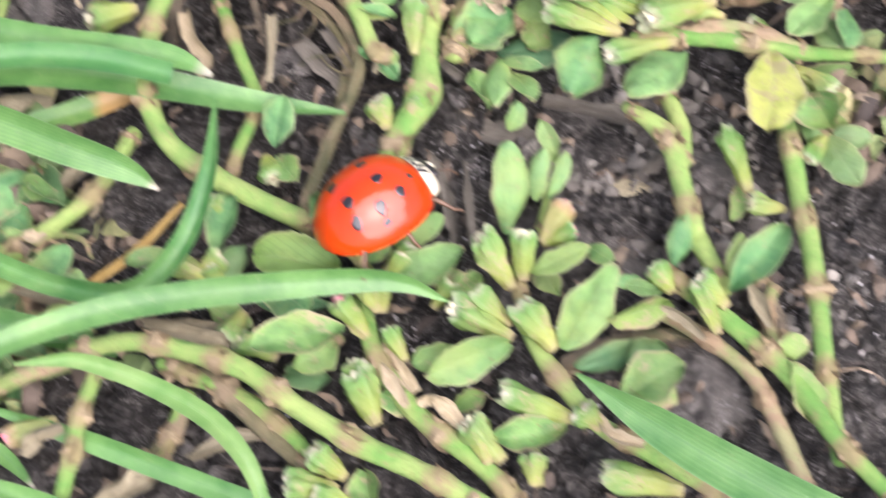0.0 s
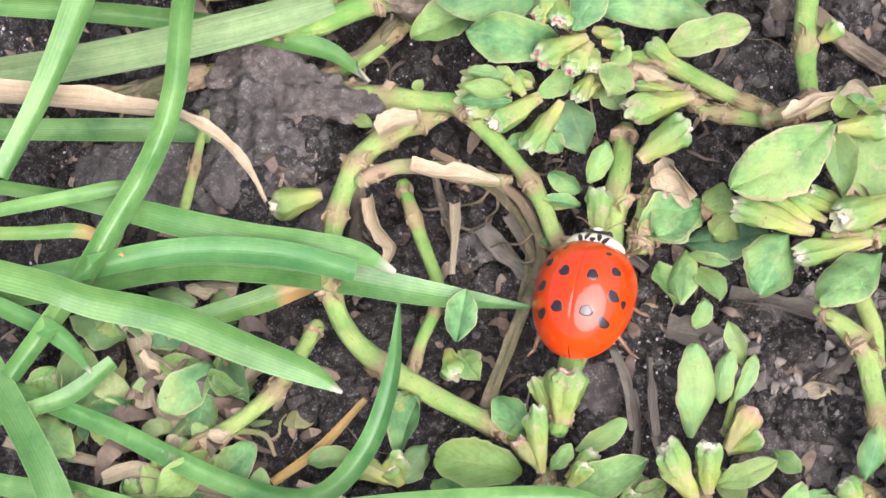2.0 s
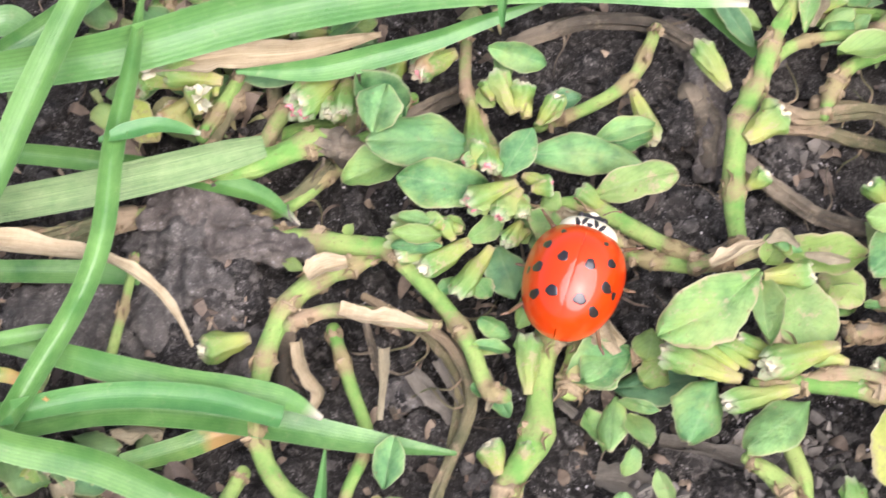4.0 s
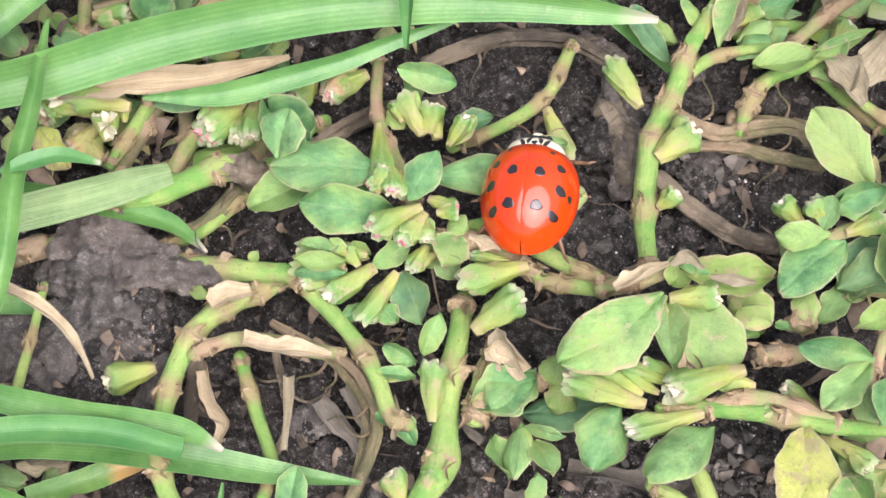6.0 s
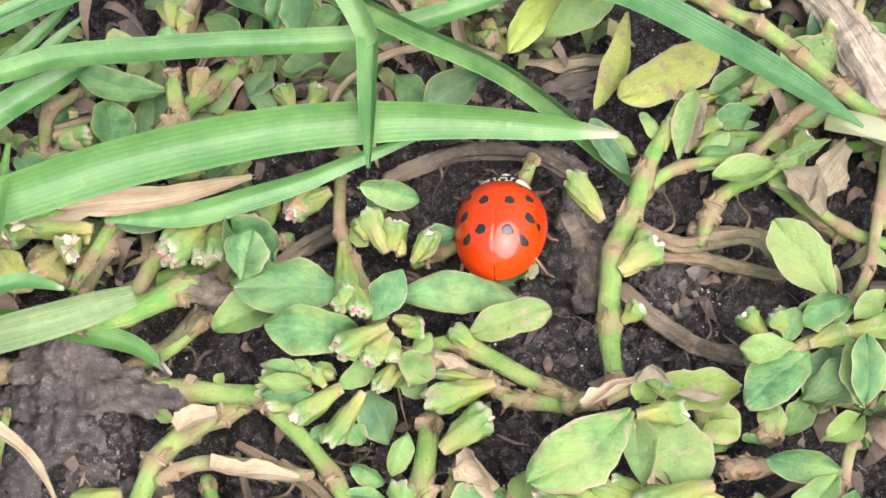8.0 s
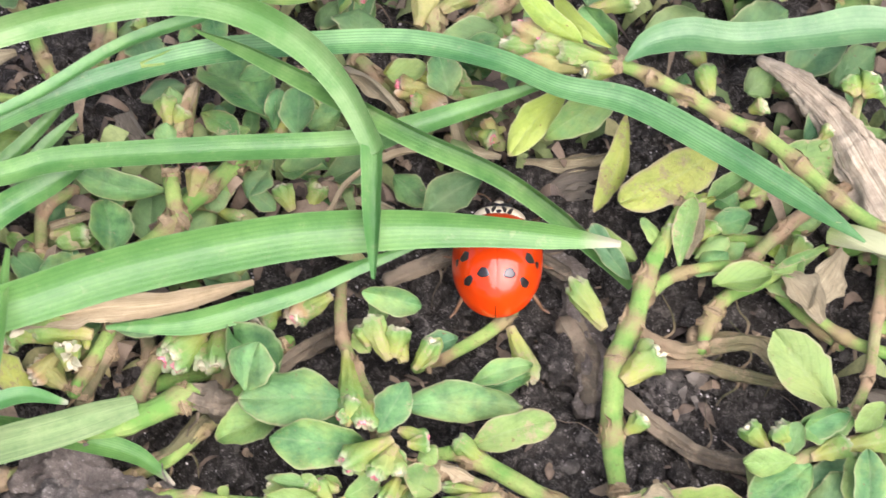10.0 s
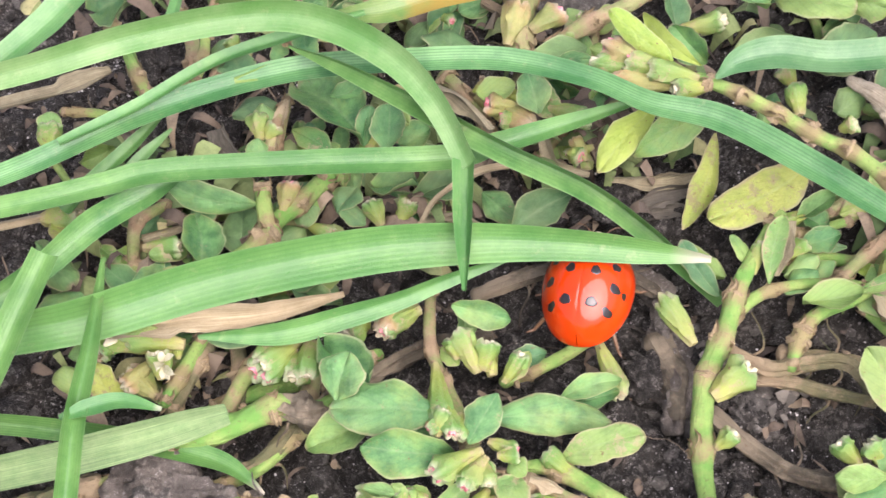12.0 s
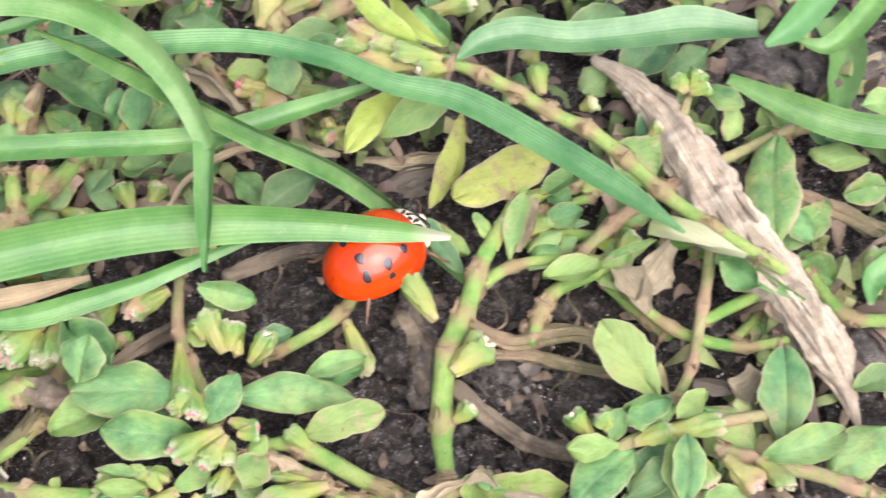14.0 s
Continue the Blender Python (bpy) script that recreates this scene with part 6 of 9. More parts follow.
bud(s, (-9.8, -10.3, 2.6), (-11.9, -9.1, 3), 1.32, False, BUD, 314)
bud(s, (0.9, -17.2, 3.4), (-0.7, -14.9, 4), 1.71, False, BUD, 315)
bud(s, (2.6, -18.5, 2.8), (2.3, -16.8, 3), 1.32, False, BUD, 316)
leaf(s, (-7.2, -11.4, 1.8), (-9.5, -10.9, 1.8), 1.68, LEAF_DARK, 1, 0.08, 0.12, seed=317)
leaf(s, (-1, -13.6, 1.4), (0.7, -13, 1.6), 1.11, LEAF_WORN, 3, 0.08, 0.12, seed=318)
stem(s, [(-10.5, -9.4, 2.4, 0.23), (-8.2, -10, 2.4, 0.26), (-6.5, -9.5, 2.4, 0.23)], STEM_TAN, (), 319)
bud(s, (-7.3, -17.7, 3.2), (-10, -17.1, 3.6), 1.54, False, BUD, 320)
bud(s, (-6.9, -17.1, 3.2), (-8.5, -15.7, 3.8), 1.55, False, BUD, 321)
bud(s, (-6.5, -18.7, 3.4), (-8.6, -18, 3.8), 1.53, False, BUD, 322)
leaf(s, (-5.8, -16.8, 2.6), (-5.6, -18.8, 2.6), 1.62, LEAF_WORN, -21, 0.08, 0.12, seed=323)

# thick stems of the near side
s = sprig(-12.3, -10.4, 2, "thick smooth knotgrass stems with tan joints")
stem(s, [(-19.9, -9.3, 4, 0.44), (-16.9, -9.2, 4.1, 0.52), (-14, -10.1, 4.2, 0.56), (-11.5, -11.3, 4.3, 0.58), (-8.9, -13.6, 4.3, 0.59), (-5.7, -16, 4.2, 0.59), (-2.8, -17.7, 4.1, 0.56), (-0, -19.7, 4, 0.53)], STEM, (0.2, 0.36, 0.52, 0.68, 0.88), 324)
stem(s, [(-15.7, -9.9, 2.4, 0.46), (-11.8, -12.2, 2.4, 0.48), (-9.6, -14.3, 2.4, 0.45), (-8.3, -16.2, 2.4, 0.4), (-7.4, -18.3, 2.4, 0.38)], STEM, (0.08, 0.43, 0.81), 326)
stem(s, [(-18.8, -10.3, 3.6, 0.38), (-19.7, -12.5, 3.6, 0.45), (-20.3, -14.9, 3.6, 0.46), (-21, -17.7, 3.6, 0.44)], STEM, (0.35, 0.62), 327)
stem(s, [(-32.7, -14.6, 3.4, 0.38), (-27.1, -12.5, 4, 0.42), (-24.6, -11.1, 4, 0.48), (-21.5, -10.1, 4, 0.48), (-18.9, -9.5, 4, 0.43)], STEM_TAN, (0.35, 0.5), 328)
stem(s, [(-14.6, -11.6, 1.8, 0.49), (-15.4, -13.3, 1.8, 0.43), (-16, -14.8, 1.8, 0.34)], STEM, (0.69,), 330)
stem(s, [(-16.6, 3.3, 2.6, 0.46), (-18.8, 0, 2.7, 0.48), (-22, -2.3, 2.7, 0.48), (-25.4, -3.6, 2.8, 0.36)], STEM, (0.35, 0.75), 331)
leaf(s, (-22.3, 1.6, 2.4), (-25.1, -0.7, 2.8), 2.18, LEAF, 20, 0.08, 0.12, seed=332)
leaf(s, (-22.5, 1, 2.4), (-20.6, 0.1, 3), 1.35, LEAF, -17, 0.08, 0.12, seed=333)
leaf(s, (-9.1, 1.8, 2.4), (-8.3, 4.4, 3.4), 1.6, LEAF, 13, 0.08, 0.12, seed=334)
bud(s, (-9.6, 1.5, 2), (-9.3, -0.2, 2.4), 1.41, False, BUD, 335)
leaf(s, (-8.9, 1.4, 2), (-8, -0.3, 2.2), 1.49, LEAF_WORN, 5, 0.08, 0.12, seed=336)
bud(s, (-29.2, 4.1, 2), (-27.2, 4.3, 2.7), 1.55, False, BUD, 337)
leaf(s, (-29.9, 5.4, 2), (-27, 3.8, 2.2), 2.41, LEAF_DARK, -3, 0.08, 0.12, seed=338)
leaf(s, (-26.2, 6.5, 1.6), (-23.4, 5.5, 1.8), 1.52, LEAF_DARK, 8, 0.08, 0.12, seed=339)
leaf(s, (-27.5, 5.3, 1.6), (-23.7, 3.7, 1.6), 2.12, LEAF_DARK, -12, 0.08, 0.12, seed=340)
bud(s, (-12.2, -2.4, 2.4), (-12.7, -1, 3), 1.8, False, BUD, 341)

# flowers at the grass tuft
s = sprig(-11.8, 23.8, 1, "knotgrass sprig with small white and pink flowers")
stem(s, [(-15.3, 22.3, 3, 0.46), (-14.4, 24.2, 3, 0.53), (-13.2, 25.9, 3, 0.53), (-12.4, 27.1, 3, 0.47)], STEM_TAN, (0.61,), 343)
stem(s, [(-10.6, 22.1, 2.4, 0.59), (-10.2, 24, 2.4, 0.6), (-9.8, 25.8, 2.4, 0.5)], STEM_TAN, (0.25,), 345)
stem(s, [(-22.6, 27.2, 4, 0.5), (-20.3, 27.5, 4, 0.5), (-18.6, 27.3, 4, 0.33)], STEM, (0.6,), 347)
bud(s, (-19, 26.8, 4.4), (-22.3, 28.1, 4.8), 1.92, False, BUD, 348)
bud(s, (-18.1, 27.1, 4), (-18.8, 25.3, 4.2), 1.33, False, BUD, 349)
bud(s, (-19.2, 24.6, 2.6), (-20.5, 26.1, 2.8), 1.66, True, BUD, 350)
bud(s, (-10.5, 26.6, 4), (-13.3, 24.6, 4), 1.86, True, BUD, 351)
bud(s, (-9.5, 26.2, 4.2), (-11.1, 23.9, 4.2), 1.65, False, BUD, 352)
bud(s, (-10.2, 26.6, 4.2), (-12.7, 25.8, 4.4), 1.32, False, BUD, 353)
bud(s, (-6.5, 28.1, 3.4), (-7.9, 26.7, 3.4), 2.01, False, BUD, 354)
bud(s, (-3.3, 28.1, 3.4), (-5.9, 26.9, 3.4), 1.81, True, BUD, 355)
leaf(s, (-16.3, 27.6, 3.6), (-11.9, 27.6, 4), 1.88, LEAF_DARK, -4, 0.08, 0.12, seed=356)
leaf(s, (-23.7, 31.8, 3), (-25.6, 28.9, 3.2), 2.67, LEAF, 0, 0.08, 0.12, seed=357)
leaf(s, (-21.3, 24.3, 2.4), (-23, 27, 2.6), 1.94, LEAF_YELLOW, 4, 0.08, 0.12, seed=358)
leaf(s, (-24.2, 25.2, 2.8), (-24.6, 27, 3), 1.62, LEAF, -8, 0.08, 0.12, seed=359)
bud(s, (-17.6, 26.1, 4), (-17.7, 27.2, 4.4), 0.79, True, BUD, 360)

# leafy sprigs behind the broad blade
s = sprig(-14, 36, 1, "creeping knotgrass sprig with oval green leaves and pale buds")
stem(s, [(-13.6, 32.4, 3.2, 0.52), (-12.3, 34.5, 3.4, 0.62), (-10.3, 36, 3.6, 0.59), (-8.1, 37.6, 3.8, 0.53)], STEM, (0.28, 0.7), 362)
bud(s, (-11.1, 35.4, 4), (-10.5, 37.1, 4.6), 1.45, True, BUD_PINK, 363)
leaf(s, (-12.6, 35.8, 4.4), (-18.2, 38.1, 4.2), 1.74, LEAF, 25, 0.08, 0.12, seed=364)
leaf(s, (-16.4, 32.1, 3.4), (-16.6, 35.8, 3.4), 2.53, LEAF, -26, 0.08, 0.12, seed=365)
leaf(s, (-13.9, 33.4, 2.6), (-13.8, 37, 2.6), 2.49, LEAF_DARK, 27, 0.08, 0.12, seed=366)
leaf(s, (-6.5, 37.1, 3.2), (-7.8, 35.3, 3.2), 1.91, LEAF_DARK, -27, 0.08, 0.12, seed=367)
leaf(s, (-5.4, 36.8, 3.2), (-2.7, 36.3, 3.8), 2.04, LEAF, 27, 0.08, 0.12, seed=368)
leaf(s, (-5.8, 39.2, 5), (-9.8, 43.9, 5.2), 3.32, LEAF, -26, 0.08, 0.12, seed=369)
leaf(s, (-4.4, 38.2, 5), (-3.9, 41.2, 5.6), 2.09, LEAF, 24, 0.08, 0.12, seed=370)
leaf(s, (-5.8, 39.1, 4.6), (-5.1, 41.5, 5.2), 1.49, LEAF, -22, 0.08, 0.12, seed=371)
leaf(s, (-3.6, 39.2, 4), (-1.6, 40.2, 4.2), 1.78, LEAF, 19, 0.08, 0.12, seed=372)
bud(s, (-19.8, 34.2, 3.4), (-17.4, 33.6, 4.1), 1.39, False, BUD, 373)
stem(s, [(-18.5, 37.8, 2.4, 0.36), (-20.5, 36.5, 2.4, 0.42), (-20.6, 33.3, 2.4, 0.42)], STEM_TAN, (0.46,), 375)
leaf(s, (-18.3, 32.6, 3.2), (-20.4, 31.6, 3.8), 1.2, LEAF, 3, 0.08, 0.12, seed=376)
leaf(s, (2.7, 32.7, 3.4), (6.5, 34.5, 3.8), 2.06, LEAF_DARK, 0, 0.08, 0.12, seed=377)
leaf(s, (1.2, 35.9, 3), (3.1, 33.3, 3.6), 1.69, LEAF, -5, 0.08, 0.12, seed=378)
leaf(s, (-3, 36, 3), (0.9, 37, 3.2), 2.04, LEAF_DARK, 9, 0.08, 0.12, seed=379)
bud(s, (-5.2, 34, 3.4), (-5.7, 35.5, 4.1), 1.38, False, BUD, 380)
bud(s, (-4.2, 34.1, 3), (-3.3, 35.4, 3.7), 1.25, False, BUD, 381)
stem(s, [(-11.7, 39.6, 3, 0.32), (-11.1, 42, 3, 0.36), (-10.5, 44.5, 3, 0.33)], STEM_TAN, (0.26,), 383)
stem(s, [(-6.5, 38.5, 3.6, 0.35), (-5.7, 40.1, 3.6, 0.39), (-5.8, 42.2, 3.6, 0.36)], STEM, (0.67,), 385)
leaf(s, (-12, 40.6, 3.4), (-12, 43.4, 4), 1.73, LEAF, -27, 0.08, 0.12, seed=386)
leaf(s, (-14.1, 43.3, 3.6), (-11.1, 43.6, 3.8), 1.75, LEAF_DARK, 27, 0.08, 0.12, seed=387)
leaf(s, (-25.9, 42, 4), (-25.3, 44.1, 4.6), 1.53, LEAF, -27, 0.08, 0.12, seed=388)
bud(s, (-25.5, 40.7, 4), (-25.6, 43.3, 4.6), 1.63, False, BUD, 389)
stem(s, [(-25.3, 40.7, 4, 0.28), (-24.4, 39.1, 4, 0.28), (-24, 38, 4, 0.25)], STEM, (), 390)
leaf(s, (-26.3, 35.1, 4), (-23.9, 31.6, 4.6), 2.02, LEAF, 21, 0.08, 0.12, seed=391)
bud(s, (-26, 36.7, 4), (-23.4, 36.3, 4.7), 2.09, False, BUD, 392)
bud(s, (4, 40.8, 4.6), (1.9, 41.1, 5), 1.48, True, BUD_PINK, 393)
bud(s, (4.6, 39.9, 4.2), (2.7, 40.1, 4.6), 1.41, True, BUD, 394)
bud(s, (5.9, 40.6, 4.4), (7.9, 39.1, 5.1), 1.55, False, BUD, 395)
bud(s, (6.7, 37.7, 3.6), (7.5, 37.1, 3.8), 1.4, True, BUD, 396)
leaf(s, (5.2, 39.9, 5), (4.8, 42.7, 5.4), 2.04, LEAF, -1, 0.08, 0.12, seed=397)
leaf(s, (6.2, 42.8, 5.6), (8.7, 42.5, 6.2), 1.37, LEAF, 5, 0.08, 0.12, seed=398)

# sprig with the rosy flower cluster
s = sprig(17.5, 42.7, 1, "knotgrass shoot with a cluster of rosy pink buds")
stem(s, [(32.6, 23.1, 6, 0.42), (27.6, 27.3, 7, 0.47), (25.5, 29.8, 7.3, 0.49), (23.1, 32.8, 7.7, 0.5), (21, 34.2, 8, 0.48), (19, 36, 8.1, 0.48), (16.9, 37.6, 8.3, 0.47), (14.7, 39, 8.4, 0.38)], STEM, (0.1, 0.22, 0.34, 0.46, 0.6, 0.72, 0.85), 399)
bud(s, (13.1, 39.5, 8.2), (9.5, 42.1, 8.6), 1.76, True, BUD_PINK, 400)
bud(s, (13.4, 38.8, 8), (9.6, 39.9, 8), 1.56, True, BUD_PINK, 401)
bud(s, (12.8, 40, 8), (8.4, 41.1, 8.2), 1.5, False, BUD, 402)
bud(s, (13.8, 39.7, 8.4), (10.5, 40.5, 8.8), 1.49, True, BUD, 403)
bud(s, (15.3, 38.4, 8.2), (12.9, 38.4, 8.4), 1.55, False, BUD, 404)
bud(s, (14.7, 38.8, 8.6), (11.8, 39.7, 8.8), 1.55, False, BUD, 405)
leaf(s, (13.3, 40.2, 8.6), (9.8, 43.6, 9.4), 1.5, LEAF_LIME, 27, 0.08, 0.05, seed=406)
leaf(s, (14.9, 39.6, 8.8), (12.1, 43.6, 9.6), 1.05, LEAF_LIME, 30, 0.08, 0.05, seed=407)
leaf(s, (15.6, 40.6, 7.6), (13.7, 43.4, 7.6), 1.99, LEAF, 27, 0.08, 0.12, seed=408)
leaf(s, (12.2, 38.6, 6.4), (8.2, 34.7, 6), 2.13, LEAF_LIME, -25, 0.08, 0.05, seed=409)
leaf(s, (15.1, 37.6, 6.6), (10.4, 35.5, 6.2), 2.1, LEAF, 23, 0.08, 0.05, seed=410)
leaf(s, (15.8, 37.1, 5), (13, 31.2, 4.2), 1.6, LEAF_YELLOW, 25, 0.08, 0.05, seed=411)
leaf(s, (20.9, 34.2, 4.8), (14.3, 31.1, 5), 2.9, LEAF_SPOT, 0, 0.05, 0.04, seed=2430)
bud(s, (20.5, 36.5, 7), (20.5, 38.5, 7.4), 1.55, False, BUD, 413)
bud(s, (20.7, 39.1, 6.4), (20.1, 40, 7.1), 1.51, False, BUD, 414)
bud(s, (22.9, 35.8, 6), (23.8, 35.7, 6.7), 1.22, False, BUD, 415)
leaf(s, (24.8, 34, 4), (27, 31.3, 4), 3.65, LEAF_WORN, 2, 0.08, 0.12, seed=416)
leaf(s, (18.5, 37.4, 5), (19.8, 39.3, 5.6), 1.34, LEAF, 2, 0.08, 0.12, seed=417)

# sprigs at the far edge
s = sprig(5.3, 49.7, 1, "old knotgrass shoot with rosy withered flowers")
stem(s, [(4.7, 44.5, 4, 0.72), (4.8, 46.9, 4.3, 0.8), (5.4, 49.7, 4.7, 0.81), (6.1, 52.2, 5, 0.74)], STEM_TAN, (0.23, 0.65), 419)
bud(s, (5.4, 46.3, 5), (7.6, 47.4, 5.4), 1.66, True, BUD_PINK, 420)
bud(s, (4.8, 47.1, 5), (4.5, 49.3, 5.4), 1.3, True, BUD_PINK, 421)
leaf(s, (0.3, 45.5, 4), (0.4, 48, 4), 3.02, LEAF_DARK, -21, 0.08, 0.12, seed=422)
stem(s, [(6.8, 45.3, 4.4, 0.5), (9.1, 46.6, 4.6, 0.58), (12.2, 47.8, 4.8, 0.54), (15, 50, 5, 0.51)], STEM_TAN, (0.36, 0.8), 424)
leaf(s, (7.8, 44.5, 4), (6.5, 45.6, 4.6), 2.45, LEAF, 27, 0.08, 0.12, seed=425)
leaf(s, (20.6, 46.1, 5), (15, 47.4, 5.4), 1.74, LEAF, -27, 0.08, 0.12, seed=426)
leaf(s, (21.2, 47.4, 5), (25.6, 44.8, 5.2), 3.15, LEAF, 27, 0.08, 0.12, seed=427)
leaf(s, (25.6, 45.9, 5), (27.9, 44.5, 5.6), 1.95, LEAF, -27, 0.08, 0.12, seed=428)
bud(s, (14.8, 45.4, 4.6), (17.9, 45.3, 5.3), 1.44, False, BUD, 429)
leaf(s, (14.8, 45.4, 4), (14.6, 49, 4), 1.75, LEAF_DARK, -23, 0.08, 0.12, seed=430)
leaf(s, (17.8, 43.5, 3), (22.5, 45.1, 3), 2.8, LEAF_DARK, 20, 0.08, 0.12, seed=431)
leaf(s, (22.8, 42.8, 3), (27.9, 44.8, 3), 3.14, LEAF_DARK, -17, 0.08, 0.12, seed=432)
leaf(s, (-11.1, 50.8, 5), (-12.8, 52.9, 5.6), 1.79, LEAF, 14, 0.08, 0.12, seed=433)
bud(s, (-10, 51.1, 5), (-11, 49.4, 5.7), 1.48, False, BUD, 434)
leaf(s, (-8.1, 51.3, 5), (-6.5, 52.9, 5.6), 2.15, LEAF, 5, 0.08, 0.12, seed=435)
leaf(s, (-5.1, 49.7, 6), (-3.5, 50.2, 6.6), 1.27, LEAF, -1, 0.08, 0.12, seed=436)
leaf(s, (-22.9, 52.2, 4), (-20.3, 52.8, 4), 2.9, LEAF_DARK, -3, 0.08, 0.12, seed=437)
stem(s, [(-16.8, 46.2, 3, 0.48), (-16.6, 49.3, 3, 0.52), (-17.5, 52.2, 3, 0.49)], STEM_TAN, (0.26,), 439)
stem(s, [(-20.1, 46.2, 3, 0.4), (-20.9, 49.4, 3, 0.45), (-22.5, 52.8, 3, 0.42)], STEM, (0.27, 0.85), 441)
leaf(s, (-14.1, 48.5, 3), (-13.4, 46.2, 3), 2.52, LEAF_DARK, 21, 0.08, 0.12, seed=442)

# sprig by the stick
s = sprig(26, 18.2, 1, "creeping knotgrass sprig with oval green leaves and pale buds")
stem(s, [(29.5, 26.6, 3.8, 0.41), (28.6, 24, 3.8, 0.4), (27.6, 21.4, 3.9, 0.36), (26.5, 18.6, 4, 0.35), (25.1, 16.5, 4, 0.33)], STEM_TAN, (0.4, 0.75), 443)
stem(s, [(23.4, 25.5, 3, 0.31), (24.7, 23.2, 3, 0.35), (26.7, 21.2, 3, 0.38), (29.8, 19.9, 3, 0.35), (32.6, 19.9, 3, 0.32)], STEM, (0.09, 0.42, 0.78), 445)
stem(s, [(27.9, 21.8, 3, 0.4), (30.1, 22.6, 3, 0.41), (32, 23.2, 3, 0.37)], STEM, (), 446)
leaf(s, (29.8, 24.7, 5), (31.3, 22.8, 4.8), 2.02, LEAF, -27, 0.08, 0.12, seed=447)
leaf(s, (33.2, 25.8, 4.6), (35, 32.8, 5.4), 3.42, LEAF_WORN, 26, 0.08, 0.12, seed=448)
leaf(s, (35.6, 25.8, 4), (34.7, 28.4, 4.6), 2.19, LEAF, -25, 0.08, 0.12, seed=449)
leaf(s, (24.9, 16.2, 4.8), (21.6, 15.6, 5), 1.99, LEAF, 23, 0.08, 0.12, seed=450)
bud(s, (21.2, 14.8, 4.8), (20.4, 16, 5.5), 1.46, False, BUD, 451)
leaf(s, (30.8, 13.1, 3.8), (31.9, 19, 4.4), 2.67, LEAF, 17, 0.08, 0.12, seed=452)
leaf(s, (30.5, 13.5, 3), (30.3, 17, 3.2), 1.38, LEAF_WORN, -13, 0.08, 0.12, seed=453)
leaf(s, (29, 12.4, 4.4), (34.3, 13.2, 4.6), 2.09, LEAF, 9, 0.08, 0.12, seed=454)
leaf(s, (24.3, 10.3, 4.8), (24.9, 14.1, 5.4), 1.87, LEAF, -5, 0.08, 0.12, seed=455)
leaf(s, (21.4, 11.5, 3.4), (24.6, 13.1, 3.4), 2.46, LEAF_DARK, 0, 0.08, 0.12, seed=456)
leaf(s, (26.5, 16.2, 3.8), (29.1, 13, 3.8), 3.02, LEAF_WORN, 3, 0.08, 0.12, seed=457)
leaf(s, (26.9, 16.8, 4.6), (24.8, 15.1, 5.2), 1.25, LEAF, -8, 0.08, 0.12, seed=458)
bud(s, (23.4, 14.4, 5), (27.3, 14.6, 5.2), 1.46, False, BUD, 459)
bud(s, (25.4, 13.1, 4.8), (26, 11, 4.8), 1.39, True, BUD, 460)
bud(s, (27, 12.5, 5), (28.5, 10.5, 5), 1.64, True, BUD_PINK, 461)
bud(s, (28.8, 12.2, 4.8), (30.1, 10.1, 5.5), 1.26, False, BUD, 462)
leaf(s, (32.7, 10.9, 3.6), (37.4, 13.4, 4), 2.65, LEAF, 24, 0.08, 0.12, seed=463)
leaf(s, (27.8, 10.3, 4.4), (25.4, 10.1, 5), 1.52, LEAF, -26, 0.08, 0.12, seed=464)
stem(s, [(26.9, 13.4, 4.2, 0.41), (29.2, 12.2, 4.1, 0.48), (32.2, 11.1, 4.1, 0.48), (35.3, 9.4, 4, 0.44)], STEM_TAN, (0.26, 0.84), 466)
leaf(s, (35.8, 16.3, 3), (38.6, 16.9, 3.2), 1.6, LEAF_DARK, 27, 0.08, 0.12, seed=467)
bud(s, (37.8, 21.3, 5), (38.8, 23.9, 5.7), 1.99, False, BUD, 468)
leaf(s, (36.5, 23.3, 3), (34.9, 25.1, 3), 2.64, LEAF_WORN, 25, 0.08, 0.12, seed=469)
leaf(s, (40.8, 31.5, 3), (37.3, 32.5, 3.6), 2.06, LEAF, -22, 0.08, 0.12, seed=470)
leaf(s, (41.3, 29.4, 3), (38.4, 29.2, 3), 2.05, LEAF_WORN, 19, 0.08, 0.12, seed=471)
leaf(s, (42.8, 33.8, 5), (40.1, 33.8, 5.6), 1.71, LEAF, -16, 0.08, 0.12, seed=472)
stem(s, [(35, 24.3, 3, 0.38), (36.6, 21, 3, 0.43), (39.9, 20.2, 3, 0.43), (47.5, 18.6, 2.5, 0.39)], STEM, (0.37, 0.83), 474)

# small white flower
s = sprig(30.7, 38.5, 3, "small white knotgrass flower on a thin green stem")
stem(s, [(28.7, 33.6, 5, 0.31), (29.4, 35.2, 5, 0.32), (30.1, 36.8, 5, 0.32)], STEM_TAN, (), 475)
bud(s, (29.6, 36, 6), (29.1, 37.1, 6.4), 1.4, False, BUD, 476)
bud(s, (29.8, 36.2, 6), (30.7, 37.1, 6.6), 1.4, False, BUD, 477)
bud(s, (29.8, 36, 6), (31.1, 36.3, 6.2), 1.26, False, BUD, 478)
leaf(s, (31.1, 36.8, 5.4), (32.7, 34.5, 6), 1.51, LEAF, -12, 0.08, 0.12, seed=479)
leaf(s, (26.5, 39.5, 3), (30.1, 42.6, 3), 3.18, LEAF_DARK, 16, 0.08, 0.12, seed=480)
leaf(s, (29.3, 38.7, 3), (32.4, 41, 3), 2.47, LEAF_DARK, -20, 0.08, 0.12, seed=481)
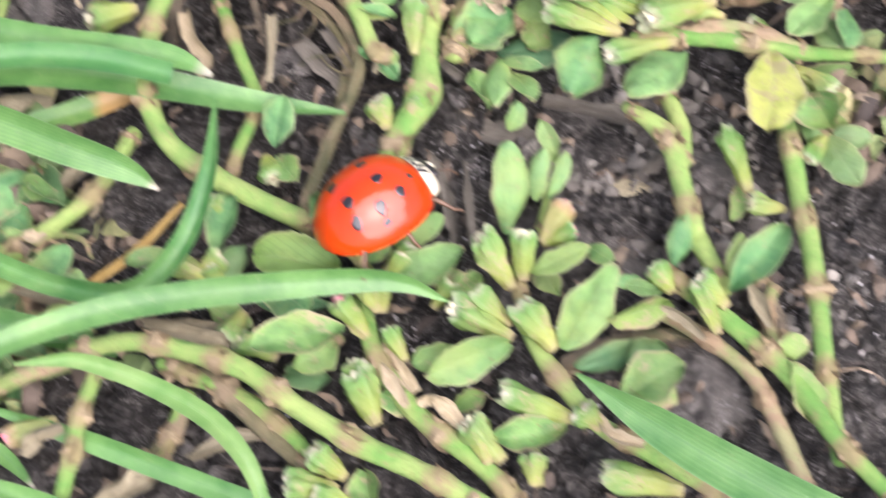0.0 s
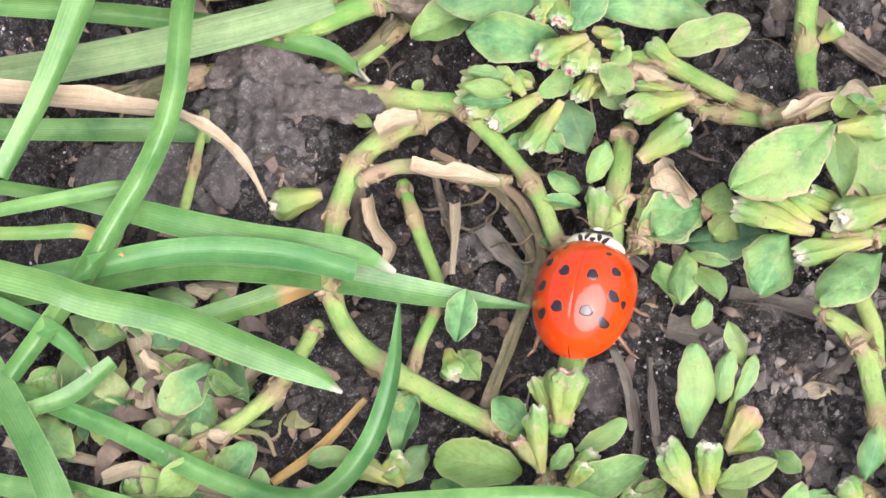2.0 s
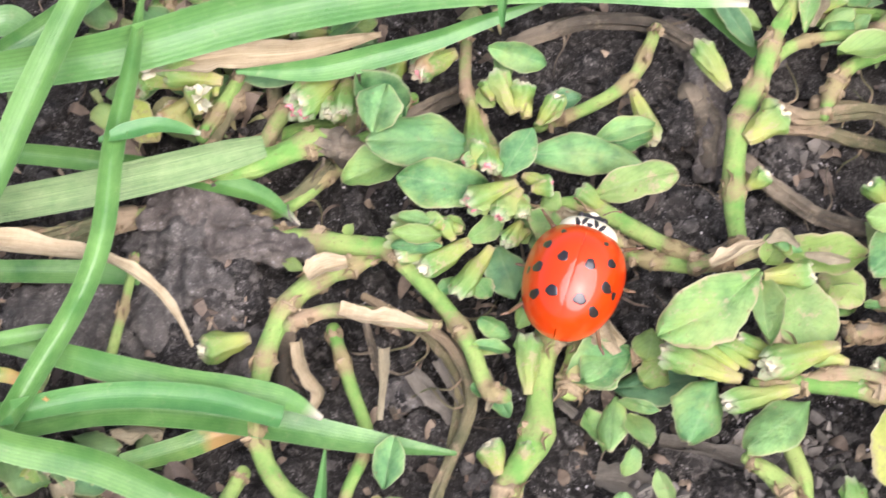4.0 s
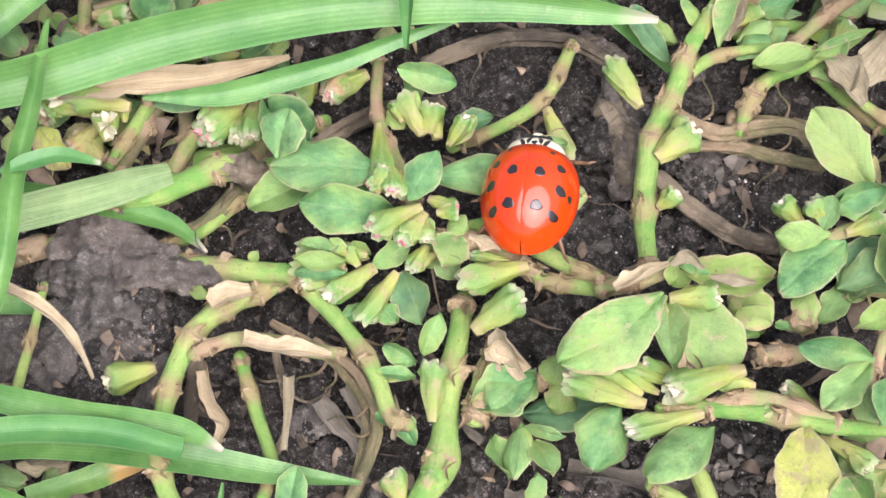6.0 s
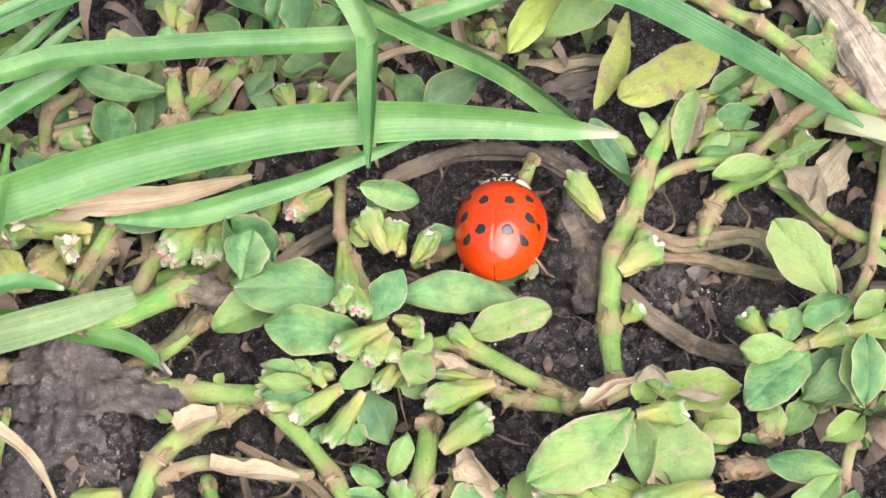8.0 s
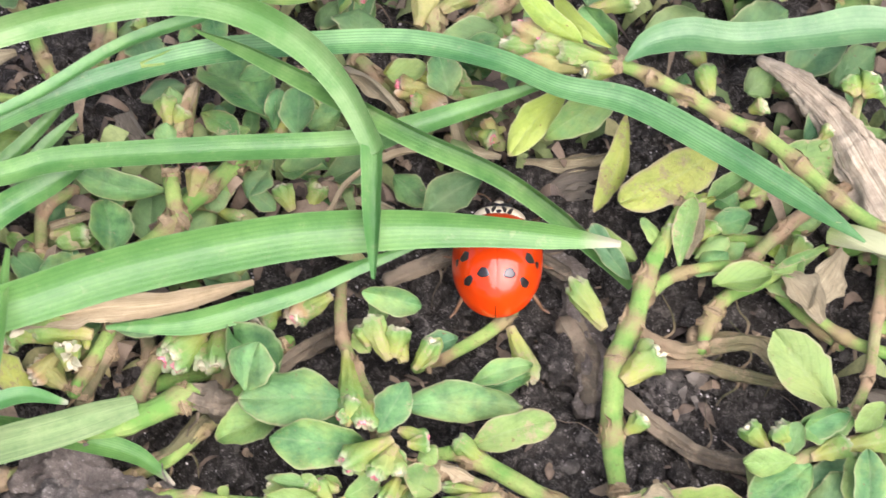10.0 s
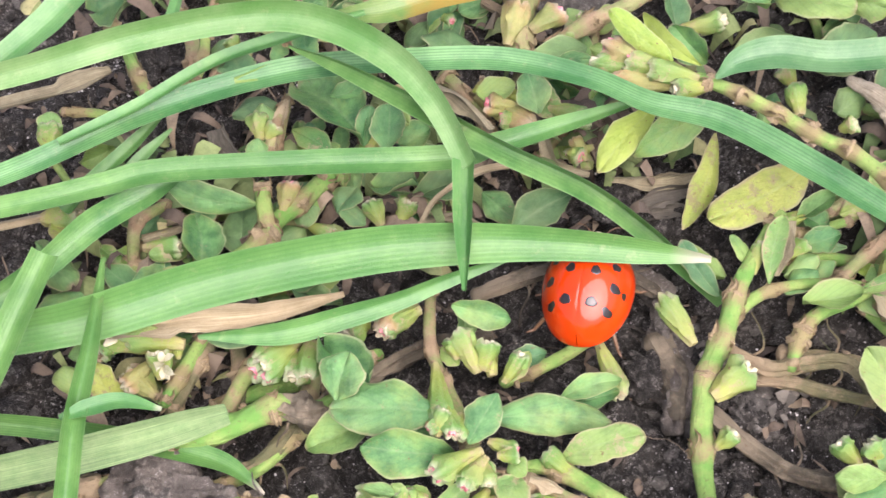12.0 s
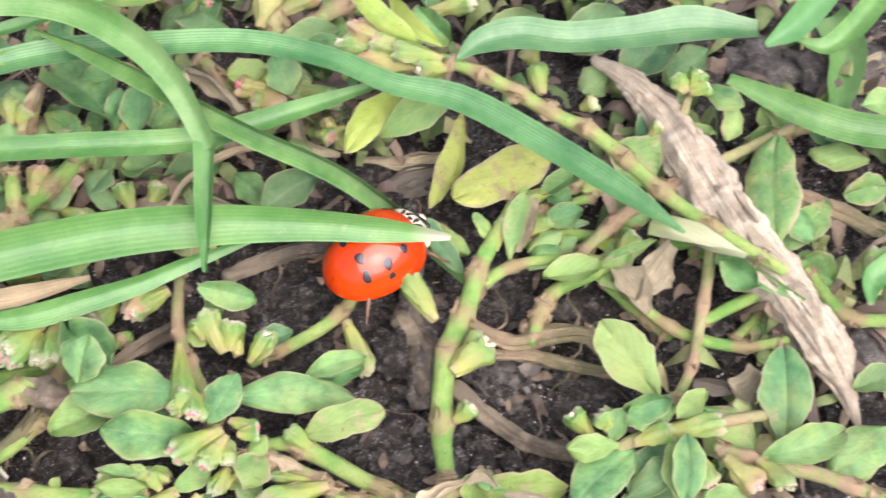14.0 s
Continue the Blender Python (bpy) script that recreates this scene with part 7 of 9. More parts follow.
bud(s, (27.1, 34.1, 4.6), (27.8, 34.4, 5.3), 1.05, False, BUD, 482)
leaf(s, (32, 33.4, 4), (32.9, 35.8, 4), 1.71, LEAF_WORN, -25, 0.08, 0.12, seed=483)
leaf(s, (28.3, 34.1, 3), (31.2, 34.2, 3.6), 1.38, LEAF, 26, 0.08, 0.12, seed=484)

# clods of mud
clod(-19.3, 18, 1.8, 2.04, CLAY, "rounded clod of grey-brown dried mud", 485, 0.7)
clod(-18.6, 15.2, 1.4, 2.61, CLAY, "rounded clod of grey-brown dried mud", 486, 0.7)
clod(-21.5, 13.9, 0.8, 2.94, CLAY, "rounded clod of grey-brown dried mud", 487, 0.4)
clod(-25.9, 15, 0.2, 2.96, CLAY, "rounded clod of grey-brown dried mud", 488, 0.35)
clod(-22.3, 17.9, 1, 1.19, CLAY, "rounded clod of grey-brown dried mud", 489, 0.7)
clod(-7.6, 7.9, 0.6, 1.09, CLAY, "rounded clod of grey-brown dried mud", 490, 0.6)
clod(15.9, 21.8, 0.4, 1.02, CLAY, "rounded clod of grey-brown dried mud", 491, 0.7)
clod(14.9, -1.4, 0.5, 1.54, CLAY, "rounded clod of grey-brown dried mud", 492, 0.5)
clod(9.3, 0.8, 0.5, 1.12, SOIL, "dark crumbly clod of damp soil", 493, 0.7)
clod(7.3, -0.3, 0.4, 1.36, SOIL, "dark crumbly clod of damp soil", 494, 0.7)
clod(11.4, -3.6, 0.5, 1.53, SOIL, "dark crumbly clod of damp soil", 495, 0.6)
clod(8.7, -3.3, 0.4, 1.53, SOIL, "dark crumbly clod of damp soil", 496, 0.6)
clod(7.4, 14.5, 0.3, 1.32, SOIL, "dark crumbly clod of damp soil", 497, 0.6)
clod(12.3, -13.7, 0.6, 2.6, CLAY, "rounded clod of grey-brown dried mud", 498, 0.35)
clod(-26.2, -7.2, 0.3, 1.49, CLAY, "rounded clod of grey-brown dried mud", 499, 0.4)
clod(-17.6, -12.3, 0.2, 2.04, SOIL, "dark crumbly clod of damp soil", 500, 0.4)
clod(9.8, 23.6, 0.8, 1.48, SOIL, "dark crumbly clod of damp soil", 501, 0.6)
clod(15.4, 20.6, 0.6, 1.12, CLAY, "rounded clod of grey-brown dried mud", 502, 0.7)
clod(2.1, 25, 0.6, 1.49, SOIL, "dark crumbly clod of damp soil", 503, 0.6)
clod(9.9, 35.1, 1, 2.12, SOIL, "dark crumbly clod of damp soil", 504, 0.5)
clod(12.9, 34, 1, 1.41, SOIL, "dark crumbly clod of damp soil", 505, 0.5)
clod(41.1, 39.3, 1, 3.36, CLAY, "rounded clod of grey-brown dried mud", 506, 0.4)
clod(36.4, 40.4, 1, 2.24, CLAY, "rounded clod of grey-brown dried mud", 507, 0.4)
clod(37.5, 19.6, 0.8, 1.71, CLAY, "rounded clod of grey-brown dried mud", 508, 0.5)
clod(8.4, 50.7, 1, 2.66, CLAY, "rounded clod of grey-brown dried mud", 509, 0.4)

# more growth between the far blades
scrap([(-35.5, 45.6, 2.5, 0.99), (-27.1, 46.4, 3, 1.1), (-24.6, 47, 3, 1.47), (-22, 48, 3, 0.59)], LITTER, "curled dry plant scrap on the soil", 510)
scrap([(-33.8, 36.5, 3.4, 0.63), (-25.7, 37, 4, 0.7), (-24.3, 37.2, 4, 1.05), (-22.5, 36.4, 4, 0.35)], STRAW, "curled dry plant scrap on the soil", 511)
scrap([(-2.8, 34.4, 3, 0.49), (-0.7, 34.5, 3, 0.83), (1, 33.5, 3, 0.35)], LITTER, "curled dry plant scrap on the soil", 512)
scrap([(-0.9, 42.8, 5, 0.71), (0.7, 41.5, 5, 0.92), (2.3, 39.1, 5, 0.49)], LITTER, "curled dry plant scrap on the soil", 513)
scrap([(5.4, 39.5, 3, 0.57), (5.9, 37.3, 3, 0.84), (7.9, 36.3, 3, 0.42)], LITTER, "curled dry plant scrap on the soil", 514)
scrap([(-10.4, 43.6, 4, 0.5), (-11, 41.8, 4, 0.71), (-11.6, 39.8, 4, 0.49)], STRAW, "curled dry plant scrap on the soil", 515)
s = sprig(-19.5, 49.7, 1, "thin knotgrass shoots rising between grass blades")
stem(s, [(-20.9, 49.3, 4.4, 0.33), (-20.2, 47, 4.4, 0.44), (-19.3, 44.9, 4.4, 0.36)], STEM, (0.68,), 517)
stem(s, [(-15.5, 48.9, 4.6, 0.33), (-15.7, 47.2, 4.6, 0.4), (-16.2, 45.3, 4.6, 0.32)], STEM, (0.59,), 519)
stem(s, [(-24.9, 44.5, 4, 0.25), (-23.1, 44.2, 4, 0.32), (-21.1, 43.7, 4, 0.25)], STEM, (0.25,), 521)
stem(s, [(-14.8, 47.4, 3.4, 0.37), (-15.2, 46.2, 3.4, 0.4), (-15, 45.3, 3.4, 0.36)], STEM_TAN, (0.62,), 523)
leaf(s, (-15, 46.8, 4.4), (-13.7, 48.4, 5), 1.62, LEAF_DARK, 27, 0.08, 0.12, seed=524)
leaf(s, (-12.9, 38.5, 3.6), (-12.3, 40.7, 4), 1.5, LEAF, -27, 0.08, 0.12, seed=525)
leaf(s, (-10.2, 39, 3.6), (-7.3, 39.8, 3.8), 1.37, LEAF, 27, 0.08, 0.12, seed=526)
leaf(s, (-7.7, 42.8, 5), (-5.5, 43.1, 5.2), 1.38, LEAF, -27, 0.08, 0.12, seed=527)
bud(s, (-13.4, 47, 5), (-13.8, 47.8, 5.6), 1.23, False, BUD, 528)
leaf(s, (-23.5, 34.4, 4), (-25, 36.9, 4), 2.01, LEAF_YELLOW, -23, 0.08, 0.12, seed=529)
leaf(s, (-21.7, 41.8, 3.4), (-23.8, 40.7, 3.6), 1.39, LEAF, 21, 0.08, 0.12, seed=530)
bud(s, (-12.3, 40.7, 4), (-12.4, 42.4, 4.6), 1.42, False, BUD, 531)
leaf(s, (-17.1, 36.1, 3), (-15, 37, 3.2), 1.56, LEAF, 14, 0.08, 0.12, seed=532)
leaf(s, (-9.3, 37.2, 3), (-10.1, 34.9, 3), 1.71, LEAF_DARK, -10, 0.08, 0.12, seed=533)
leaf(s, (-2.9, 40.1, 5), (-4.2, 41.9, 5.4), 1.36, LEAF, 6, 0.08, 0.12, seed=534)
leaf(s, (-1.1, 37.6, 4), (-2.7, 38.9, 4.2), 1.49, LEAF_DARK, -2, 0.08, 0.12, seed=535)
bud(s, (-2.2, 41.9, 5), (-1, 42.1, 5.2), 1.41, False, BUD, 536)
leaf(s, (1.5, 41.9, 5), (4, 42.1, 5.2), 1.71, LEAF, 6, 0.08, 0.12, seed=537)
leaf(s, (-6.2, 34.2, 3.4), (-7.5, 35.8, 3.6), 1.34, LEAF, -10, 0.08, 0.12, seed=538)

# small growth round the ladybird end of the path
s = sprig(17.4, 31, 1, "tangled small knotgrass leaves and buds")
leaf(s, (19.8, 29.9, 2.6), (22.3, 30.4, 2.8), 1.52, LEAF, 14, 0.08, 0.12, seed=539)
leaf(s, (21.6, 30.7, 2.8), (20.1, 32, 3), 1.45, LEAF, -18, 0.08, 0.12, seed=540)
leaf(s, (22.3, 26.6, 2.4), (23.9, 24.9, 2.6), 1.3, LEAF, 21, 0.08, 0.12, seed=541)
leaf(s, (24.7, 29.1, 3), (26.9, 29.9, 3.2), 1.64, LEAF, -24, 0.08, 0.12, seed=542)
bud(s, (18.6, 29.1, 3), (20, 29.8, 3.4), 1.35, False, BUD, 543)
bud(s, (23.8, 26.7, 3.4), (25, 27.9, 3.8), 1.46, False, BUD, 544)
leaf(s, (16.3, 31.7, 3), (15.5, 33.1, 3.4), 1.46, LEAF, 27, 0.08, 0.12, seed=545)
leaf(s, (22.5, 31.7, 3), (24.3, 32.1, 3.2), 1.52, LEAF_WORN, -27, 0.08, 0.12, seed=546)
leaf(s, (20, 31.4, 3.4), (22.2, 32.6, 3.6), 1.32, LEAF, 27, 0.08, 0.12, seed=547)
bud(s, (20.4, 31.7, 3.4), (18.5, 31.1, 3.6), 1.23, False, BUD, 548)
leaf(s, (26.4, 34.5, 3.4), (28.6, 35.4, 3.6), 2.01, LEAF_DARK, 23, 0.08, 0.12, seed=549)
leaf(s, (23.7, 38.5, 3.6), (25.7, 39.8, 3.8), 2.04, LEAF_DARK, -20, 0.08, 0.12, seed=550)
bud(s, (27.2, 34.5, 4), (27.6, 33.3, 4.2), 1.58, False, BUD, 551)
stem(s, [(18.6, 30.8, 2.6, 0.31), (20.7, 30.9, 2.6, 0.34), (23.2, 31.4, 2.6, 0.31)], STEM, (0.3,), 553)
stem(s, [(22.8, 25.6, 2.2, 0.33), (24.3, 23.5, 2.2, 0.4), (25.9, 21.5, 2.2, 0.36)], STEM, (0.72,), 555)
stem(s, [(21.8, 31.8, 3, 0.34), (24.1, 33.1, 3, 0.38), (26.7, 33.9, 3, 0.35)], STEM_TAN, (0.52,), 557)

# buds and leaves beneath the broad blade
s = sprig(-10.5, 27, 1, "low knotgrass buds with white petal edges")
bud(s, (-10.5, 26.2, 4.6), (-12.8, 24.7, 5), 1.84, False, BUD, 558)
bud(s, (-9.8, 26.2, 4.8), (-10.1, 23.6, 5), 1.5, False, BUD, 559)
bud(s, (-10.7, 25.8, 4.4), (-12.6, 23.9, 4.6), 1.31, True, BUD, 560)
leaf(s, (-12.9, 28, 4), (-16.2, 27.6, 4.2), 1.61, LEAF, -21, 0.08, 0.12, seed=561)
leaf(s, (-9, 25.4, 5), (-6.6, 22.3, 5.4), 2.46, LEAF, 24, 0.08, 0.12, seed=562)
bud(s, (-3.9, 29.1, 3.4), (-5.7, 26.6, 3.6), 1.48, False, BUD_PINK, 563)
bud(s, (-19.2, 26.3, 3.6), (-21, 24.7, 3.6), 1.33, False, BUD_PINK, 564)
stem(s, [(-18.6, 23.7, 3.4, 0.43), (-17.5, 25.5, 3.4, 0.46), (-16.3, 27.6, 3.4, 0.4)], STEM, (0.38,), 566)
leaf(s, (-0.8, 25.7, 3.2), (-0.9, 27.8, 3.6), 1.28, LEAF, -26, 0.08, 0.12, seed=567)
bud(s, (0.5, 23.2, 3.4), (0.2, 25.2, 3.8), 1.5, False, BUD, 568)
bud(s, (-21.3, 28.2, 4.2), (-22.6, 26.9, 4.4), 2, False, BUD, 569)
bud(s, (-18.5, 24.7, 4.4), (-18.7, 26.2, 5.2), 1.44, False, BUD, 570)

# dark old stems in the loop
root([(-9.9, 13.2, 1, 0.18), (-9.3, 9.7, 1, 0.23), (-8.3, 6.3, 1, 0.2)], STEM_BROWN, "thin dark old stem on the soil", seed=571, lumpy=0.3)
root([(-6.4, 14.2, 1.4, 0.21), (-4.8, 11.6, 1.4, 0.23), (-4.5, 7.4, 1.4, 0.2)], STEM_OLD, "thin dark old stem on the soil", seed=573, lumpy=0.3)
scrap([(0.1, -1.3, 1.2, 0.43), (0.2, -3.2, 1.2, 0.48), (-0.2, -5.7, 1.2, 0.36)], LITTER_DARK, "dark decayed grass stalk on the soil", 574)
scrap([(1.3, -1, 1, 0.37), (1.1, -3.2, 1, 0.49), (1.2, -5.2, 1, 0.36)], LITTER_DARK, "dark decayed grass stalk on the soil", 575)
scrap([(-28.3, -4.3, 2.6, 0.65), (-26.2, -4, 2.6, 0.89), (-23, -5.2, 2.6, 0.83), (-19.1, -6.5, 2.6, 0.47)], LITTER, "torn brown dead grass blade on the soil", 576)
scrap([(-16.5, -7.5, 2.4, 0.41), (-14.2, -7.9, 2.4, 0.7), (-12.5, -8.2, 2.4, 0.29)], LITTER, "curled dry plant scrap on the soil", 577)
scrap([(-27.2, -5.9, 2.2, 0.3), (-26.3, -7.1, 2.2, 0.53), (-25.4, -7.7, 2.2, 0.29)], STRAW, "curled dry plant scrap on the soil", 578)
scrap([(-25.9, 0.8, 1.6, 0.61), (-24.7, -1.1, 1.6, 1.03), (-23.1, -0.4, 1.6, 0.61)], LITTER, "curled dry plant scrap on the soil", 579)
root([(-22, -3.1, 2.6, 0.1), (-21.1, -2.3, 2.6, 0.13), (-19.6, -2.6, 2.6, 0.13), (-19.1, -3.7, 2.6, 0.09)], STEM_TAN, "thin curled dry stalk on the soil", seed=580, lumpy=0.3)
scrap([(23.4, 25.8, 3.4, 1.01), (24.1, 24.2, 3.4, 2), (24.8, 22.6, 3.4, 0.8)], LITTER, "curled brown dead leaf on the soil", 581)
scrap([(27, 18.7, 1.8, 0.53), (28.2, 18.2, 1.8, 1.12), (29.4, 17.7, 1.8, 0.46)], LITTER_DARK, "curled dry plant scrap on the soil", 582)
scrap([(10.5, 35.3, 1.4, 0.71), (12.3, 34.9, 1.4, 1.07), (13.6, 34.1, 1.4, 0.57)], LITTER_DARK, "curled dry plant scrap on the soil", 583)
scrap([(11.3, 35.8, 1.8, 0.43), (12.8, 36.1, 1.8, 0.86), (14.2, 35.9, 1.8, 0.36)], LITTER, "curled dry plant scrap on the soil", 584)

# ruffled green bud tops and torn sheaths of the rosette
s = sprig(-5.3, 17, 2, "ruffled green knotgrass bud cluster with folded leaflets")
leaf(s, (-5, 14.4, 5.4), (-7.8, 14.7, 5.4), 1.01, LEAF, 10, 0.12, -0.2, seed=585)
leaf(s, (-5, 14.9, 5.7), (-7.7, 15.4, 5.7), 0.95, LEAF, -10, 0.12, -0.2, seed=586)
leaf(s, (-5.1, 15.5, 6), (-7.3, 16.2, 6), 0.83, LEAF, 15, 0.12, -0.2, seed=587)
leaf(s, (-4.9, 15.2, 6), (-5.7, 16.1, 6.2), 0.77, LEAF, 20, 0.08, 0.12, seed=588)
bud(s, (-4.8, 15.3, 5.8), (-5.5, 15.7, 6.2), 0.92, False, BUD, 589)
bud(s, (-1, 6.1, 3.4), (-0.7, 9.4, 4.2), 1.5, False, BUD, 590)
leaf(s, (-4.1, 9, 3.2), (-2, 8.9, 3.4), 0.77, LEAF_WORN, 16, 0.08, 0.12, seed=591)
bud(s, (-0.1, 15.3, 4.6), (-1.6, 14.7, 4.8), 1.11, False, BUD, 592)
bud(s, (3.9, 14.4, 4.8), (1.8, 15, 4.8), 0.74, False, BUD, 593)
leaf(s, (1, 17.4, 5), (1.6, 16.4, 4.6), 1.2, LEAF_WORN, -4, 0.08, 0.12, seed=594)
leaf(s, (1, 14.1, 4), (0.2, 15.3, 4.4), 1.32, LEAF_DARK, 0, 0.08, 0.12, seed=595)
bud(s, (0.2, 17.3, 5.8), (1.4, 17.2, 5.8), 1.05, True, BUD, 596)
bud(s, (-3, 18.6, 6.2), (-2.4, 20, 6.8), 1.05, False, BUD, 597)
scrap([(-10.9, 11.3, 4.5, 0.73), (-9.3, 10.7, 4.5, 1.15), (-7.8, 10.5, 4.5, 0.91), (-6.1, 10, 4.5, 0.3)], STRAW, "papery torn sheath along a stem", 598)
scrap([(-12.5, 13.4, 4.8, 0.8), (-11.6, 13.9, 4.8, 1.35), (-10.3, 14.1, 4.8, 0.74)], STRAW, "papery brown sheath round a stem joint", 599)
scrap([(9.3, 11.3, 6.6, 0.47), (10.8, 11.9, 6.6, 0.77), (12.3, 12.5, 6.6, 0.24)], STRAW, "twisted papery sheath along a stem", 600)
scrap([(12.3, 12.3, 7.2, 0.35), (13.2, 12.7, 7.2, 0.77), (14, 11.8, 7.2, 0.29)], LITTER, "curled dry plant scrap on the soil", 601)
scrap([(14.3, 11.5, 6.8, 0.24), (15.5, 11.2, 6.8, 0.59), (16.6, 10.9, 6.8, 0.24)], LITTER, "curled dry plant scrap on the soil", 602)
scrap([(1.9, 16.1, 5.2, 0.43), (2.8, 15.7, 5.2, 0.8), (3.6, 15.1, 5.2, 0.31)], STRAW, "curled dry plant scrap on the soil", 603)
scrap([(12.5, 8.3, 4.6, 0.42), (13.2, 7.6, 4.6, 0.83), (13.5, 6.6, 4.6, 0.3)], STRAW, "curled dry plant scrap on the soil", 604)
scrap([(-3, 8.1, 2.6, 0.31), (-2.8, 6.8, 2.6, 0.55), (-3.2, 5.6, 2.6, 0.24)], LITTER, "curled dry plant scrap on the soil", 605)
root([(-9.7, 13.5, 1.6, 0.22), (-7.6, 11.9, 1.6, 0.27), (-5.8, 10.1, 1.6, 0.26), (-4.7, 7.3, 1.6, 0.26), (-5.4, 4.2, 1.6, 0.25)], STEM_OLD, "dull old knotgrass stem bent over the soil", seed=606, lumpy=0.3)
clod(-8.4, 7.5, 0.8, 0.87, CLAY, "rounded clod of grey-brown dried mud", 608, 0.7)
s = sprig(-19.2, 27.1, 2, "small open white knotgrass flower on a bud")
leaf(s, (-18.2, 25.4, 5.4), (-18.3, 25.5, 6.4), 0.47, PETAL_WHITE, -22, 0.08, 0.12, seed=609)
leaf(s, (-18.2, 25.4, 5.4), (-17.5, 25.3, 6.2), 0.38, PETAL_WHITE, 19, 0.08, 0.12, seed=610)
leaf(s, (-18.3, 25.3, 5.2), (-18.5, 24.5, 6.2), 0.5, PETAL_WHITE, -15, 0.08, 0.12, seed=611)
leaf(s, (-18.2, 25.2, 5.2), (-18.3, 24.2, 5.6), 0.47, PETAL_WHITE, 12, 0.08, 0.12, seed=612)
leaf(s, (-18.2, 25.2, 5.2), (-17.5, 24.1, 6.2), 0.41, PETAL_WHITE, -7, 0.08, 0.12, seed=613)
leaf(s, (-18.2, 25.2, 5), (-17.9, 24.2, 5.4), 0.38, PETAL_WHITE, 3, 0.08, 0.12, seed=614)
bud(s, (-17.1, 26.6, 4.8), (-20.8, 27.6, 5.2), 1.83, False, BUD, 615)
leaf(s, (-21, 27.6, 5.4), (-21.7, 28, 5.8), 0.47, PETAL_WHITE, -5, 0.08, 0.12, seed=616)
leaf(s, (-21, 27.3, 5.4), (-21.8, 27.3, 5.8), 0.44, PETAL_WHITE, 9, 0.08, 0.12, seed=617)
leaf(s, (-20.9, 27.1, 5.4), (-21.6, 26.7, 5.6), 0.47, PETAL_WHITE, -13, 0.08, 0.12, seed=618)
bud(s, (-19.1, 24.2, 3.2), (-20.9, 26, 3.4), 1.51, False, BUD_PINK, 619)

# buds between the blades of the far side
s = sprig(2.5, 40, 1, "plump yellow-green knotgrass buds with rosy tips")
bud(s, (1.5, 42.4, 4), (4.6, 39.1, 4.6), 1.65, True, BUD_PINK, 2002)
bud(s, (5.4, 40.7, 4), (8.3, 39.3, 4.4), 1.28, True, BUD, 2003)
leaf(s, (4.8, 40.5, 4.2), (3.3, 42, 4.6), 1.42, LEAF_YELLOW, 10, 0.08, 0.12, seed=2004)
stem(s, [(-0.3, 44.8, 3, 0.55), (0.8, 43, 3.2, 0.54), (1.7, 41.1, 3.2, 0.5), (2.2, 39.9, 3, 0.39)], STEM_TAN, (0.35, 0.8), 2005)
leaf(s, (8.8, 44.5, 5), (5, 43.7, 5), 2.23, LEAF_DARK, 8, 0.08, 0.12, seed=2006)
bud(s, (7.8, 37.1, 3.4), (7.3, 38.6, 3.8), 0.92, True, BUD_PINK, 2007)
leaf(s, (5.1, 42.3, 4), (6.5, 39.8, 4.4), 1.97, LEAF_WORN, -10, 0.08, 0.12, seed=2008)
bud(s, (3.8, 45.3, 5), (4.9, 48.1, 5.6), 1.73, True, BUD_PINK, 2009)
leaf(s, (1.3, 42.9, 3.6), (3.2, 43.2, 3.8), 1.23, LEAF_YELLOW, 6, 0.08, 0.12, seed=2010)
bud(s, (8.4, 38.2, 3.2), (6.6, 37.6, 3.4), 0.85, True, BUD, 2011)

# forked stem behind the broad blade
s = sprig(-13, 36, 1, "forked yellow-green knotgrass stem")
stem(s, [(-11.9, 33.8, 4.2, 0.58), (-12.1, 34.9, 4.6, 0.52), (-12.2, 36.7, 5, 0.48)], STEM, (0.15,), 2012)
stem(s, [(-11.7, 33.8, 4.4, 0.58), (-13.3, 32.8, 4, 0.62), (-15, 32.1, 3.6, 0.51)], STEM, (0.2,), 2013)
bud(s, (-11.9, 40.8, 4), (-11.2, 41.4, 4.6), 1.21, False, BUD, 2014)
stem(s, [(-11.8, 39.8, 3.6, 0.43), (-11.4, 41.5, 3.8, 0.46), (-10.8, 43.5, 3.6, 0.33)], STEM_TAN, (0.5,), 2015)
leaf(s, (-10.3, 41.7, 3.4), (-7.9, 39.3, 3.6), 1.44, LEAF_WORN, 5, 0.08, 0.12, seed=2016)
bud(s, (-5.5, 39.2, 4), (-4.8, 40.8, 5), 1.77, False, BUD, 2017)
leaf(s, (-16.5, 34.6, 3), (-19.2, 33.5, 3.4), 1.25, LEAF_WORN, 5, 0.08, 0.12, seed=2018)

# cluster beneath the start of the path
s = sprig(-4.6, -6, 1.5, "upright cream-tipped knotgrass buds with blunt leaves")
bud(s, (-5.2, -6, 3.4), (-5.2, -2.8, 4.6), 1.28, False, BUD, 2019)
bud(s, (-5.2, -5.8, 3.4), (-6.3, -4.3, 4), 0.99, True, BUD_PINK, 2020)
leaf(s, (-5.7, -3.8, 3), (-7.1, -1.7, 3.4), 1.83, LEAF, 8, 0.08, 0.12, seed=2021)
bud(s, (-3.9, -6.3, 3), (-2.3, -5.1, 3.4), 1.05, False, BUD, 2022)
leaf(s, (-4.7, -5.8, 3.2), (-3.5, -4.7, 3.8), 0.87, LEAF_WORN, 10, 0.08, 0.12, seed=2023)
